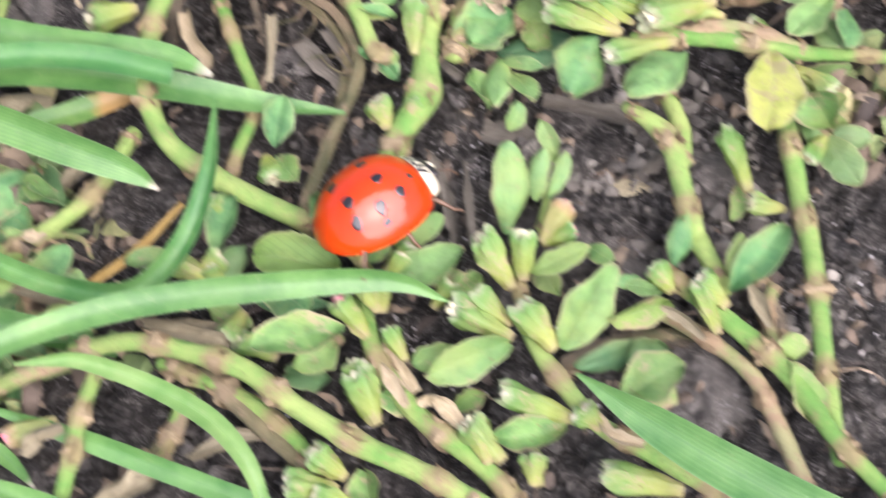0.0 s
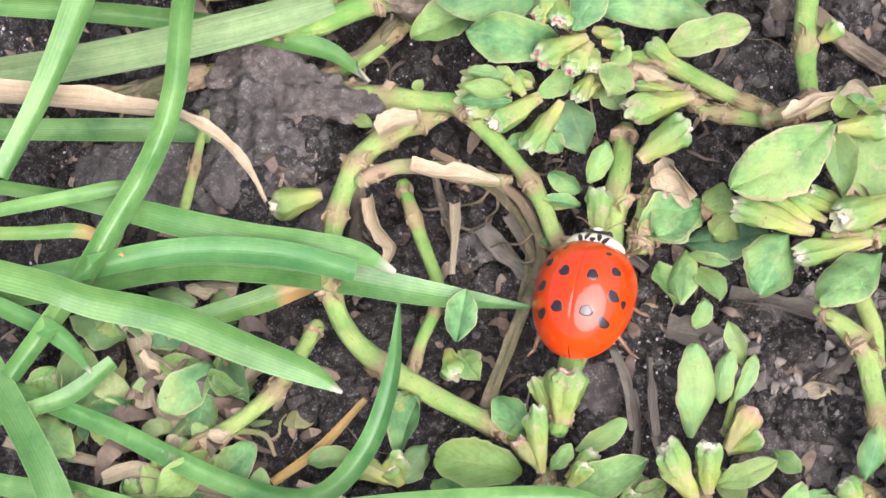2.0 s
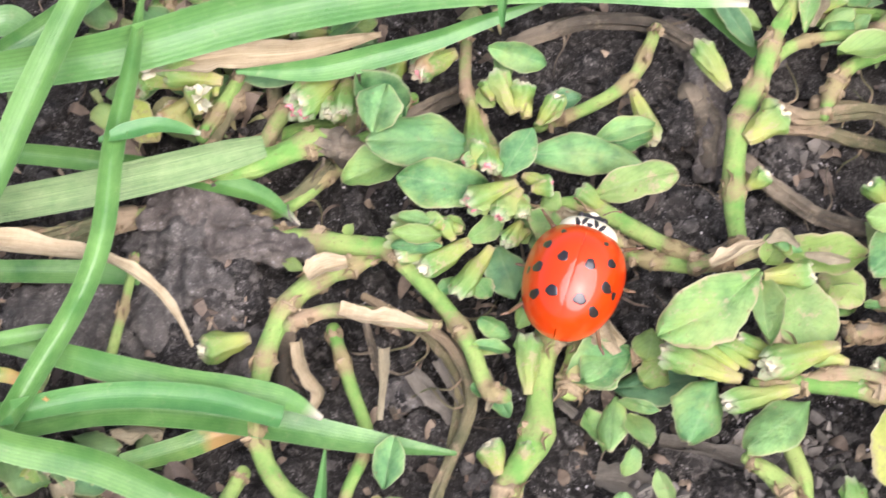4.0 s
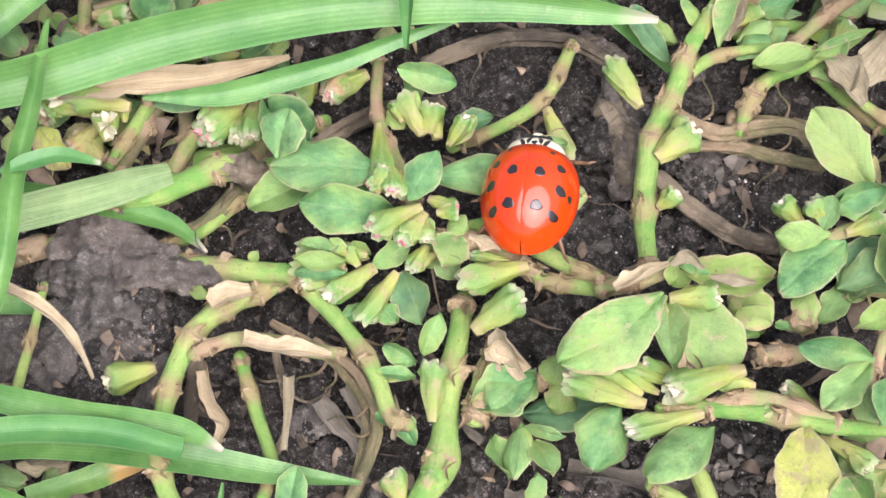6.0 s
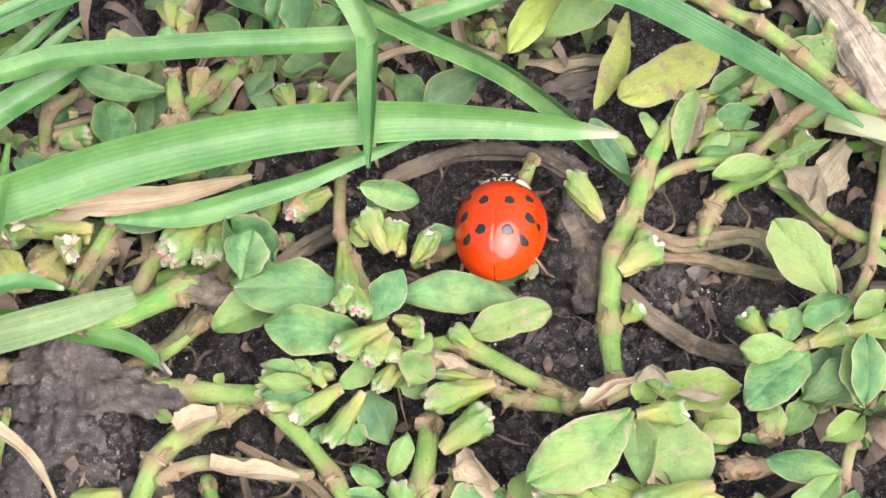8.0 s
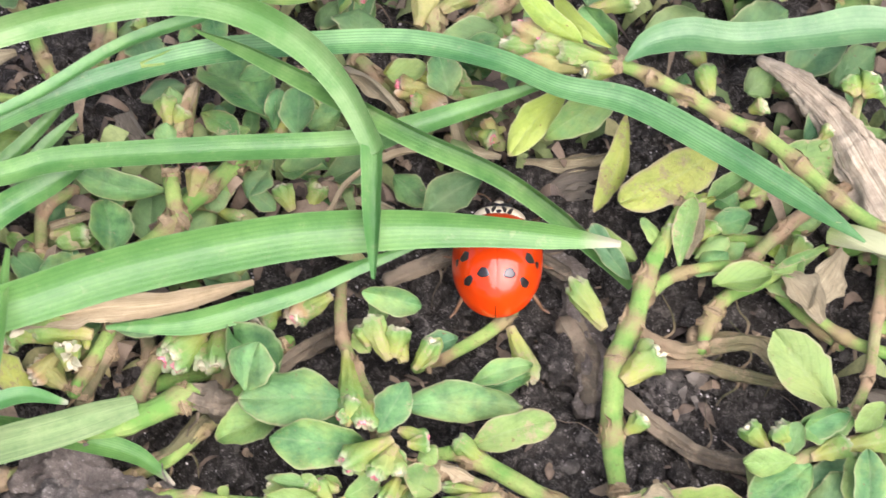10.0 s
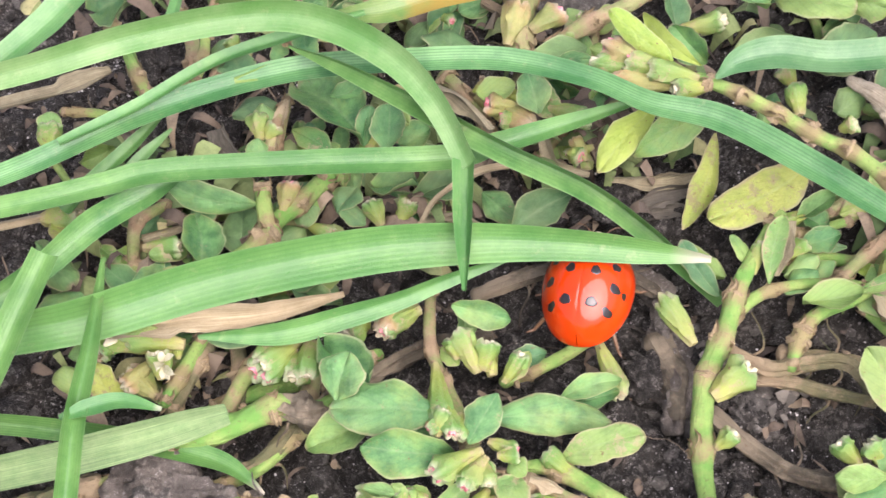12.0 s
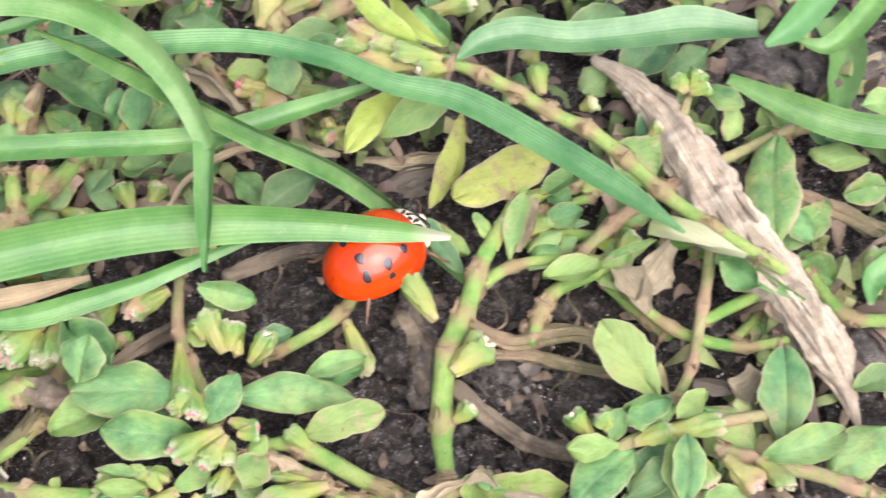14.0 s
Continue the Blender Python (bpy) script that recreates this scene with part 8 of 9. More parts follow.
bud(s, (-13.7, -5.4, 2.6), (-12.2, -4.5, 3), 1.36, False, BUD, 2024)
leaf(s, (-11, -3.7, 2.2), (-12.4, -5.4, 2.2), 1.49, LEAF_DARK, 5, 0.08, 0.12, seed=2025)
leaf(s, (-10.8, -5.6, 2.2), (-8.2, -7.1, 2.4), 1.77, LEAF, -8, 0.08, 0.12, seed=2026)
leaf(s, (-13.3, -6.8, 2), (-11, -8.4, 2.4), 1.36, LEAF_WORN, 4, 0.08, 0.12, seed=2027)
leaf(s, (-1.7, -6.7, 1.8), (0.9, -6.9, 2), 1.00, LEAF_WORN, 6, 0.08, 0.12, seed=2028)
leaf(s, (5.2, -8.1, 1.6), (4.2, -6.2, 1.8), 1.29, LEAF_WORN, 3, 0.08, 0.12, seed=2029)
leaf(s, (9.4, -8.1, 3), (7.9, -8.3, 3.2), 0.75, LEAF, 3, 0.08, 0.12, seed=2030)
scrap([(2.3, 2, 0.9, 1.23), (3.8, 1.5, 0.9, 1.85), (5.4, 1, 0.9, 0.92)], LITTER_DARK, "flat brown dead leaf on the soil", 2031)
leaf(s, (7.1, -5.3, 1.4), (8.2, -6.5, 1.6), 1.01, LEAF_WORN, 0, 0.08, 0.12, seed=2032)

# crowded heart of the rosette
s = sprig(-1, 18.6, 2.5, "crowded heart of a knotgrass rosette with pale flowers")
bud(s, (-2.7, 23.4, 5.4), (-2.7, 19.5, 6.4), 1.27, False, BUD, 2101)
bud(s, (-2.3, 20.7, 6), (-2.1, 18.4, 6.6), 1.13, True, BUD, 2102)
bud(s, (-2.5, 20, 6), (-3.4, 19, 6.4), 0.81, True, BUD_PINK, 2103)
leaf(s, (-0.6, 17.4, 5.6), (-0.4, 15.9, 5.2), 0.93, LEAF_WORN, 10, 0.08, 0.12, seed=2104)
bud(s, (-1, 17.3, 6), (-1.8, 15.3, 6.6), 1.05, True, BUD, 2105)
bud(s, (-0.5, 15.7, 5), (-1.5, 14.3, 5.2), 1.05, False, BUD, 2106)
leaf(s, (1.2, 16.5, 4.6), (0.3, 14.5, 4.8), 1.99, LEAF_WORN, 4, 0.08, 0.12, seed=2107)
stem(s, [(0.3, 16.4, 4.2, 0.53), (2.1, 15.9, 4.2, 0.53), (3.9, 14.8, 4.2, 0.49), (5.3, 13.8, 4.2, 0.46)], STEM_TAN, (0.3, 0.8), 2108)
leaf(s, (-3.8, 15.8, 4.4), (-5, 16.2, 5.2), 1.12, LEAF_WORN, 8, 0.08, 0.12, seed=2109)
bud(s, (-4.3, 14.9, 5), (-5, 15.9, 5.6), 1.05, True, BUD, 2110)
leaf(s, (-4.1, 13.1, 3.6), (-5.4, 12.6, 3.6), 0.93, LEAF, 6, 0.08, 0.12, seed=2111)
leaf(s, (-2.6, 12, 3.4), (-3.3, 12.9, 4), 1.23, LEAF_WORN, 2, 0.08, 0.12, seed=2112)
bud(s, (-0.3, 23.2, 4), (-1.2, 25.8, 4.8), 1.48, False, BUD, 2113)
leaf(s, (-1.4, 24, 3.6), (-2.2, 25.2, 4), 1.10, LEAF_WORN, 4, 0.08, 0.12, seed=2114)
leaf(s, (1.4, 22.7, 3.4), (2.8, 24.3, 3.8), 1.10, LEAF_WORN, 4, 0.08, 0.12, seed=2115)

# crowded sprig with worn leaves
s = sprig(13, 9, 2, "crowded knotgrass sprig with worn brown-edged leaves and yellow buds")
leaf(s, (12.4, 11.8, 5.4), (13.4, 13.1, 6), 1.68, LEAF_WORN, 6, 0.08, 0.12, seed=2116)
leaf(s, (15.9, 10.7, 4), (16.9, 9.1, 3.8), 1.94, LEAF_WORN, 0, 0.08, 0.12, seed=2117)
bud(s, (10.1, 5.9, 5), (7.7, 7.7, 5.6), 1.29, False, BUD, 2118)
bud(s, (11, 6, 4.8), (9, 7.4, 5.2), 1.00, False, BUD, 2119)
bud(s, (16, 5.9, 4.8), (14.1, 6.4, 5), 1.17, False, BUD, 2120)
stem(s, [(13.2, 4.9, 4.6, 0.5), (15.6, 5.2, 4.8, 0.53), (17.8, 4.5, 4.8, 0.5), (20, 3.4, 4.6, 0.44)], STEM_TAN, (0.25, 0.7), 2121)
bud(s, (17.8, 4.6, 4.6), (16.1, 4.2, 5), 0.99, False, BUD, 2122)
leaf(s, (19.7, 9.5, 3.6), (19.4, 11.3, 4), 1.39, LEAF_WORN, 3, 0.08, 0.12, seed=2123)
stem(s, [(16.8, 8.1, 3, 0.45), (18.3, 8.1, 3, 0.51), (19.8, 8.1, 3, 0.42)], STEM_TAN, (0.4,), 2124)
leaf(s, (19.9, 2.2, 3.6), (21.4, 0.2, 3.8), 1.75, LEAF_WORN, 3, 0.08, 0.12, seed=2125)
bud(s, (20.2, 2.4, 4), (21, 1, 4.2), 1.28, False, BUD, 2126)
leaf(s, (21.1, 5.7, 4), (21.9, 3.6, 4.4), 1.77, LEAF, 4, 0.08, 0.12, seed=2127)
leaf(s, (6.8, 7.7, 2.6), (5.3, 6.6, 2.6), 1.82, LEAF_WORN, 2, 0.08, 0.12, seed=2128)
leaf(s, (6.2, 9.6, 2.8), (5.6, 7.7, 3), 1.84, LEAF, 5, 0.08, 0.12, seed=2129)
stem(s, [(1.2, 6.4, 2.6, 0.67), (1.9, 8.1, 2.8, 0.67), (2.7, 9.9, 3, 0.61)], STEM, (0.2, 0.7), 2130)
scrap([(11.7, 10.5, 5.8, 0.42), (12.1, 8, 5.4, 0.65), (12.3, 6.6, 5, 0.29)], STRAW, "papery torn sheath along a stem", 2131)

# mud caked on the old stems beside the clods
root([(-18, 16.7, 2.6, 0.81), (-16.5, 16.6, 3.2, 1.06), (-14.9, 16.4, 3.4, 1), (-13.4, 16, 3.5, 0.77), (-12.5, 15.7, 3.6, 0.61)], CAKED, "mud covered thick old stem base", seed=2201, lumpy=0.5)
root([(-21.6, 20.3, 2.4, 0.49), (-20.2, 20.6, 2.6, 0.92), (-18.8, 20.3, 2.6, 0.95), (-17.2, 19.2, 2.6, 0.66)], CAKED, "mud covered thick old stem base", seed=2202, lumpy=0.6)
root([(-22.8, 19.6, 2.2, 0.59), (-25.5, 18.9, 2.2, 0.66), (-28.1, 18.3, 2.2, 0.59)], STEM_OLD, "tan dead knotgrass stem along the soil", seed=2203, lumpy=0.3)
root([(-14.7, 19.2, 2.4, 0.49), (-13.2, 19.8, 2.4, 0.49), (-11.3, 21.5, 2.6, 0.5)], STEM_OLD, "tan dead knotgrass stem along the soil", seed=2204, lumpy=0.3)
clod(-21.3, 17.9, 1.6, 1.0, CLAY, "rounded clod of grey-brown dried mud", 2205, 0.8)
clod(-19.8, 15.7, 1.4, 1.7, CLAY, "rounded clod of grey-brown dried mud", 2206, 0.7)
clod(-18.4, 12.8, 1.2, 1.6, CLAY, "rounded clod of grey-brown dried mud", 2207, 0.7)
clod(-16.7, 11, 0.8, 1.5, CLAY, "rounded clod of grey-brown dried mud", 2208, 0.6)
clod(-21, 13.8, 1.0, 1.6, CLAY, "rounded clod of grey-brown dried mud", 2209, 0.5)
clod(-24.9, 14.1, 0.5, 2.4, CLAY, "rounded clod of grey-brown dried mud", 2210, 0.4)
clod(-27.9, 14, 0.4, 2.6, CLAY, "rounded clod of grey-brown dried mud", 2211, 0.4)
clod(-16.8, 14.4, 0.4, 0.9, CLAY, "rounded clod of grey-brown dried mud", 2212, 0.7)

# details of the near side
s = sprig(-17, -12, 2, "thin jointed knotgrass shoot with a withered brown bud")
bud(s, (-21, -12.5, 3), (-23.7, -13.3, 3.2), 1.24, True, BUD_PINK, 2213)
leaf(s, (-10, -5.7, 2.4), (-8.1, -7.9, 2.6), 2.06, LEAF, 5, 0.08, 0.12, seed=2214)
bud(s, (-11.3, -7.7, 2.8), (-12.4, -9.2, 3.2), 1.28, False, BUD, 2215)
leaf(s, (-6.8, -9.8, 2.4), (-9.1, -10.8, 2.4), 1.73, LEAF_WORN, 2, 0.08, 0.12, seed=2216)
stem(s, [(-15.2, -9.9, 2.2, 0.58), (-12.9, -11.3, 2.2, 0.63), (-11.3, -13.2, 2.2, 0.57), (-8.6, -16.4, 2.2, 0.48)], STEM_OLD, (0.4,), 2217)
stem(s, [(-14.7, -11.9, 1.8, 0.43), (-15.5, -13.6, 1.8, 0.48), (-16.8, -14.7, 1.8, 0.34)], STEM_OLD, (0.5,), 2218)
scrap([(-14.6, -14.9, 1.8, 0.45), (-12.5, -14.2, 1.8, 0.85), (-10, -14.1, 1.8, 0.57)], LITTER, "curled dry plant scrap on the soil", 2219)
scrap([(-16.5, -7.9, 3, 0.35), (-14.5, -8.5, 3, 0.81), (-12.4, -8.9, 3, 0.35)], LITTER, "curled dry plant scrap on the soil", 2220)
scrap([(-18.3, -16.6, 1.8, 0.84), (-17.1, -16.1, 1.8, 1.41), (-16.3, -15.6, 1.8, 0.56)], LITTER, "curled brown dead leaf on the soil", 2221)
bud(s, (-8.4, -17.6, 3.2), (-9.7, -17, 3.4), 1.10, False, BUD, 2222)
bud(s, (-7.5, -17.1, 3.2), (-8.5, -15.5, 3.6), 1.05, False, BUD, 2223)
s = sprig(8, -14, 1.5, "stout tan knotgrass stem crowded with pale sheaths and buds")
leaf(s, (8, -14.7, 2), (10.4, -12.9, 2.4), 2.38, LEAF_WORN, 6, 0.08, 0.12, seed=2224)
leaf(s, (8.1, -12.1, 1.6), (10.4, -11.7, 1.6), 1.73, LEAF_DARK, 4, 0.08, 0.12, seed=2225)
bud(s, (6.2, -15.9, 4), (4.5, -15.5, 4.4), 1.10, False, BUD, 2226)
bud(s, (0.2, -17.3, 3.6), (-0.5, -15, 4), 1.21, False, BUD, 2227)
bud(s, (2.3, -18.6, 3.4), (2.5, -17, 3.8), 1.37, False, BUD, 2228)
leaf(s, (1, -17, 3), (-1, -16.3, 3.2), 1.00, LEAF_WORN, 4, 0.08, 0.12, seed=2229)
bud(s, (9.1, -19.2, 3.4), (5.8, -18.3, 3.6), 1.47, False, BUD, 2230)
scrap([(5.7, -15.6, 4.2, 0.39), (6.3, -16.7, 4.2, 0.71), (7.9, -17.3, 4, 0.38)], STRAW, "papery torn sheath along a stem", 2231)
scrap([(-2.2, -13.6, 3.6, 0.39), (-1.4, -14.6, 3.6, 0.84), (-0.7, -15.5, 3.6, 0.39)], STRAW, "papery torn sheath along a stem", 2232)
bud(s, (12.7, -11.8, 3.6), (12, -8.9, 4.2), 1.30, False, BUD, 2233)
leaf(s, (13.8, -8.7, 3.4), (14.7, -6.4, 3.8), 0.98, LEAF, 6, 0.08, 0.12, seed=2234)
leaf(s, (16.6, -13.3, 2.6), (16.5, -11.9, 3), 1.42, LEAF_WORN, 2, 0.08, 0.12, seed=2235)
leaf(s, (17.6, -14, 2.6), (16.5, -15.1, 2.8), 1.30, LEAF, 3, 0.08, 0.12, seed=2236)
root([(5.3, -11.9, 0.9, 0.38), (7.7, -10.9, 0.9, 0.47), (11, -10.9, 0.9, 0.5), (13.6, -12.4, 0.9, 0.41)], STEM_OLD, "dull green old stem lying on the soil", seed=2237, lumpy=0.3)
stem(s, [(16.5, -8.9, 1.6, 0.38), (15.9, -10.4, 1.6, 0.38), (16, -12.9, 1.6, 0.34)], STEM_TAN, (0.5,), 2238)

# small leaves between the stems beside the bare hollow
s = sprig(19, 25, 1.5, "low knotgrass shoot with narrow dull green leaves")
leaf(s, (22.6, 29.6, 2.6), (18.8, 29.6, 2.6), 0.89, LEAF_DARK, 10, 0.08, 0.05, seed=2621)
leaf(s, (22.5, 26, 4.2), (26, 26.9, 4.4), 0.50, LEAF_WORN, -10, 0.08, 0.05, seed=2622)
leaf(s, (19.7, 27.4, 2.4), (21.5, 28.6, 2.8), 1.15, LEAF, 12, 0.08, 0.05, seed=2623)
leaf(s, (24.1, 27.3, 2.6), (22.8, 28.5, 2.8), 1.02, LEAF_LIME, -12, 0.08, 0.05, seed=2624)
stem(s, [(19.9, 26.7, 2.2, 0.24), (21.7, 28, 2.3, 0.26), (23.9, 28.9, 2.3, 0.24)], STEM_OLD, (0.5,), 2625)
leaf(s, (14.3, 26.9, 3.2), (12.5, 30.7, 3.4), 1.28, LEAF_DARK, 16, 0.08, 0.05, seed=2626)

# dry crusted soil at the near side
clod(8.4, -3.6, -0.3, 3.37, CLAY, "dry crusted patch of grey-brown soil", 620, 0.3)
clod(14.2, -1.8, -0.3, 2.47, CLAY, "dry crusted patch of grey-brown soil", 621, 0.3)
clod(3.8, -5.7, -0.3, 2.43, CLAY, "dry crusted patch of grey-brown soil", 622, 0.3)
clod(7.1, 3.4, -0.3, 2.52, CLAY, "dry crusted patch of grey-brown soil", 623, 0.3)
clod(-2, -1.1, -0.3, 1.86, CLAY, "dry crusted patch of grey-brown soil", 624, 0.3)
clod(11.6, 1.6, -0.3, 1.88, CLAY, "dry crusted patch of grey-brown soil", 625, 0.3)
clod(1.5, 1.2, -0.3, 1.87, CLAY, "dry crusted patch of grey-brown soil", 626, 0.3)

# buds and torn sheaths along the stem at the near side
s = sprig(-3.9, -8, 1.5, "tan knotgrass stem crowded with small buds")
bud(s, (-3.8, -6.9, 3.8), (-2.8, -5.9, 4.2), 1.04, False, BUD, 627)
bud(s, (-4.5, -8.8, 3.8), (-5.2, -6.9, 4.4), 1.32, False, BUD, 628)
bud(s, (-3.3, -11.5, 3.6), (-4.1, -9.8, 4), 1.08, False, BUD, 629)
bud(s, (-5.8, -13.7, 3), (-5.8, -11.1, 3.6), 1.7, False, BUD, 630)
leaf(s, (-2.8, -13.5, 2.6), (-4.9, -12.7, 2.8), 1.44, LEAF_WORN, 15, 0.08, 0.12, seed=631)
bud(s, (-1.6, -8.5, 2.6), (-0.5, -7.2, 3), 1.05, False, BUD, 632)
leaf(s, (-0.6, -7.3, 2.2), (1.2, -6.9, 2.4), 1.14, LEAF_WORN, 7, 0.08, 0.12, seed=633)
scrap([(-3, -13.7, 3.6, 0.39), (-2.1, -13.5, 3.6, 0.85), (-1.2, -14.2, 3.6, 0.34)], STRAW, "papery torn sheath along a stem", 634)
scrap([(-4.5, -11.6, 3.8, 0.34), (-4, -12.8, 3.8, 0.73), (-3.5, -14, 3.8, 0.34)], STRAW, "papery torn sheath along a stem", 635)
scrap([(10.1, -9.9, 3.4, 0.29), (11.1, -10.6, 3.4, 0.69), (12, -11.9, 3.4, 0.34)], LITTER, "brown torn sheath along a stem", 636)
scrap([(14.9, -9, 3, 0.35), (15.3, -10.3, 3, 0.75), (15.6, -11.5, 3, 0.34)], LITTER, "brown torn sheath along a stem", 637)
scrap([(-24.8, -3.4, 3.4, 0.3), (-24.3, -2.7, 3.4, 0.65), (-24.7, -4.7, 3.4, 0.24)], LITTER, "curled dry plant scrap on the soil", 638)
scrap([(-22.4, -2.5, 3.6, 0.36), (-21.7, -2.9, 3.6, 0.71), (-21.2, -2.6, 3.6, 0.3)], STRAW, "papery torn sheath along a stem", 639)

# ---- low leafy shoots that fill the ground beneath the taller plants ----
def low_shoot(x, y, seed):
    rnd = random.Random(seed)
    z = max(0.2, soil_height(x, y))
    s = sprig(x, y, z, rnd.choice(("low leafy knotgrass shoot under taller plants", "small shaded knotgrass shoot with oval leaves")))
    a, le = rnd.uniform(0, 6.28), rnd.uniform(4.0, 7.5)
    line = [(x + math.cos(a) * le * (u - 0.5) + rnd.uniform(-0.3, 0.3), y + math.sin(a) * le * (u - 0.5) + rnd.uniform(-0.3, 0.3), z + 0.5 + 1.5 * u, 0.42 - 0.12 * u) for u in (0.0, 0.35, 0.7, 1.0)]
    stem(s, line, rnd.choice((STEM, STEM_TAN)), (0.4, 0.7), seed)
    for k in range(rnd.randint(6, 9)):
        p = line[rnd.randint(1, 3)]
        b, size = rnd.uniform(0, 6.28), rnd.uniform(1.6, 3.6)
        tip = (p[0] + math.cos(b) * size, p[1] + math.sin(b) * size, p[2] + rnd.uniform(-0.2, 0.9))
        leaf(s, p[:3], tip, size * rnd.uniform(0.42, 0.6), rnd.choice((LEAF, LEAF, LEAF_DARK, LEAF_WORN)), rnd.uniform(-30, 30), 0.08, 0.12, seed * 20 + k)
    for k in range(rnd.randint(1, 2)):
        p = line[rnd.randint(2, 3)]
        b, size = rnd.uniform(0, 6.28), rnd.uniform(1.4, 2.2)
        bud(s, p[:3], (p[0] + math.cos(b) * size, p[1] + math.sin(b) * size, p[2] + 0.5), size * 0.55, rnd.random() < 0.3, BUD, seed * 20 + k)


places = random.Random(77)
for number in range(44):
    zone = THICKETS[number % len(THICKETS)]
    low_shoot(places.gauss(zone[0], zone[2] * 0.45), places.gauss(zone[1], zone[2] * 0.45), 500 + number)


# ---- ladybird ----
def ladybird():
    red = Nodes("red_shell")
    g = red.noise(180, 4)
    red_mat = red.finish(red.mix(red.ramp(g, 0.3, 0.7), (0.50, 0.032, 0.001), (0.62, 0.055, 0.002)), 0.34, red.bump(red.noise(3500, 2), 0.00002, 0.25), 0.0, Coat_Weight=1.0, Coat_IOR=1.55, Coat_Roughness=0.08, Specular_IOR_Level=0.1)
    black = plain_material("black_chitin", (0.012, 0.011, 0.011), (0.03, 0.026, 0.024), 0.28, Coat_Weight=0.4)
    spot_m = plain_material("spot_black", (0.012, 0.010, 0.010), (0.03, 0.022, 0.02), 0.3, Coat_Weight=0.7)
    cream = plain_material("cream_chitin", (0.58, 0.52, 0.35), (0.74, 0.68, 0.5), 0.35, Coat_Weight=0.5)
    tan = plain_material("tan_leg", (0.09, 0.05, 0.028), (0.2, 0.115, 0.06), 0.35)
    bug = new("ladybird")
    bug.empty_display_size = 0.002
    tagged(bug, "glossy red ladybird with black spots and a cream neck shield", "ladybird")
    GROW = 1.03  # the drawing below is of a slightly smaller animal

    def piece(name, verts, *rest):
        return mesh(name, [Vector(v) * GROW for v in verts], *rest)

    LX, LY, LZ = 2.55, 3.06, 2.6
    WAIST = 0.07  # how much narrower the shell is behind than in front

    def dome(x, y):
        """Height of the shell over (x, y)."""
        q = abs(x / (LX * (1 + WAIST * y / LY))) ** 2.15 + abs(y / (LY * (1.0 if y > 0 else 1.04))) ** 2.2
        return LZ * max(0.0, 1 - q) ** 0.5

    def shell(sgn):
        verts, faces, uv = [], [], []
        rings, n = 22, 36
        for i in range(rings + 1):
            u = math.sin(i / rings * math.pi / 2)
            for j in range(n + 1):
                a = -math.pi / 2 + math.pi * j / n
                ex = abs(math.cos(a)) ** (2 / 2.15)
                ey = math.copysign(abs(math.sin(a)) ** (2 / 2.2), math.sin(a))
                y = LY * (1.0 if ey > 0 else 1.04) * u * ey
                x = LX * (1 + WAIST * y / LY) * u * ex
                z = dome(x, y)
                gap = 0.003 + (0.02 if z < 1 else 0)
                flare = 0.09 * max(0.0, (u - 0.93) / 0.07)
                verts.append((sgn * max(gap, x * (1 + flare * 0.4)), y * (1 + flare * 0.3), 0.85 + z - 0.018 * math.exp(-((x / 0.07) ** 2))))
                uv.append((u, j / n))
        for i in range(rings):
            for j in range(n):
                p = i * (n + 1) + j
                q = (p, p + n + 1, p + n + 2, p + 1)
                faces.append(q if sgn > 0 else q[::-1])
        # turned-in rim and floor
        first = len(verts)
        for j in range(n + 1):
            x, y, z = verts[rings * (n + 1) + j]
            verts.append((x * 0.9, y * 0.93, 0.72))
            uv.append((1, j / n))
        for j in range(n):
            p, q = rings * (n + 1) + j, first + j
            fc = (p, q, q + 1, p + 1)
            faces.append(fc if sgn > 0 else fc[::-1])
        faces.append(tuple(range(first, first + n + 1)) if sgn < 0 else tuple(range(first, first + n + 1))[::-1])
        return piece("wing_case", verts, faces, red_mat, bug, uv)

    def patch(x, y, rx, ry, turn, host, mat, lift, height, name):
        """A thin rounded patch that follows a curved surface."""
        verts, faces = [], []
        rings, n = 5, 20
        ca, sa = math.cos(turn), math.sin(turn)
        for layer in (0, 1):
            for i in range(rings + 1):
                for j in range(n):
                    a = 2 * math.pi * j / n
                    wob = 1 + 0.08 * math.sin(3 * a + x * 5) + 0.05 * math.sin(5 * a + y * 7)
                    px, py = rx * wob * i / rings * math.cos(a), ry * wob * i / rings * math.sin(a)
                    X, Y = x + ca * px - sa * py, y + sa * px + ca * py
                    verts.append((X, Y, height(X, Y) + (lift if layer == 0 else -0.03) * (1 if i < rings else 0.2)))
        m = (rings + 1) * n
        for i in range(rings):
            for j in range(n):
                k = (j + 1) % n
                p = (i * n + j, (i + 1) * n + j, (i + 1) * n + k, i * n + k)
                faces.append(p)
                faces.append(tuple(v + m for v in p[::-1]))
        for j in range(n):
            k = (j + 1) % n
            faces.append((rings * n + j, m + rings * n + j, m + rings * n + k, rings * n + k))
        return piece(name, verts, faces, mat, host)

    over = lambda x, y: 0.85 + dome(x, y)
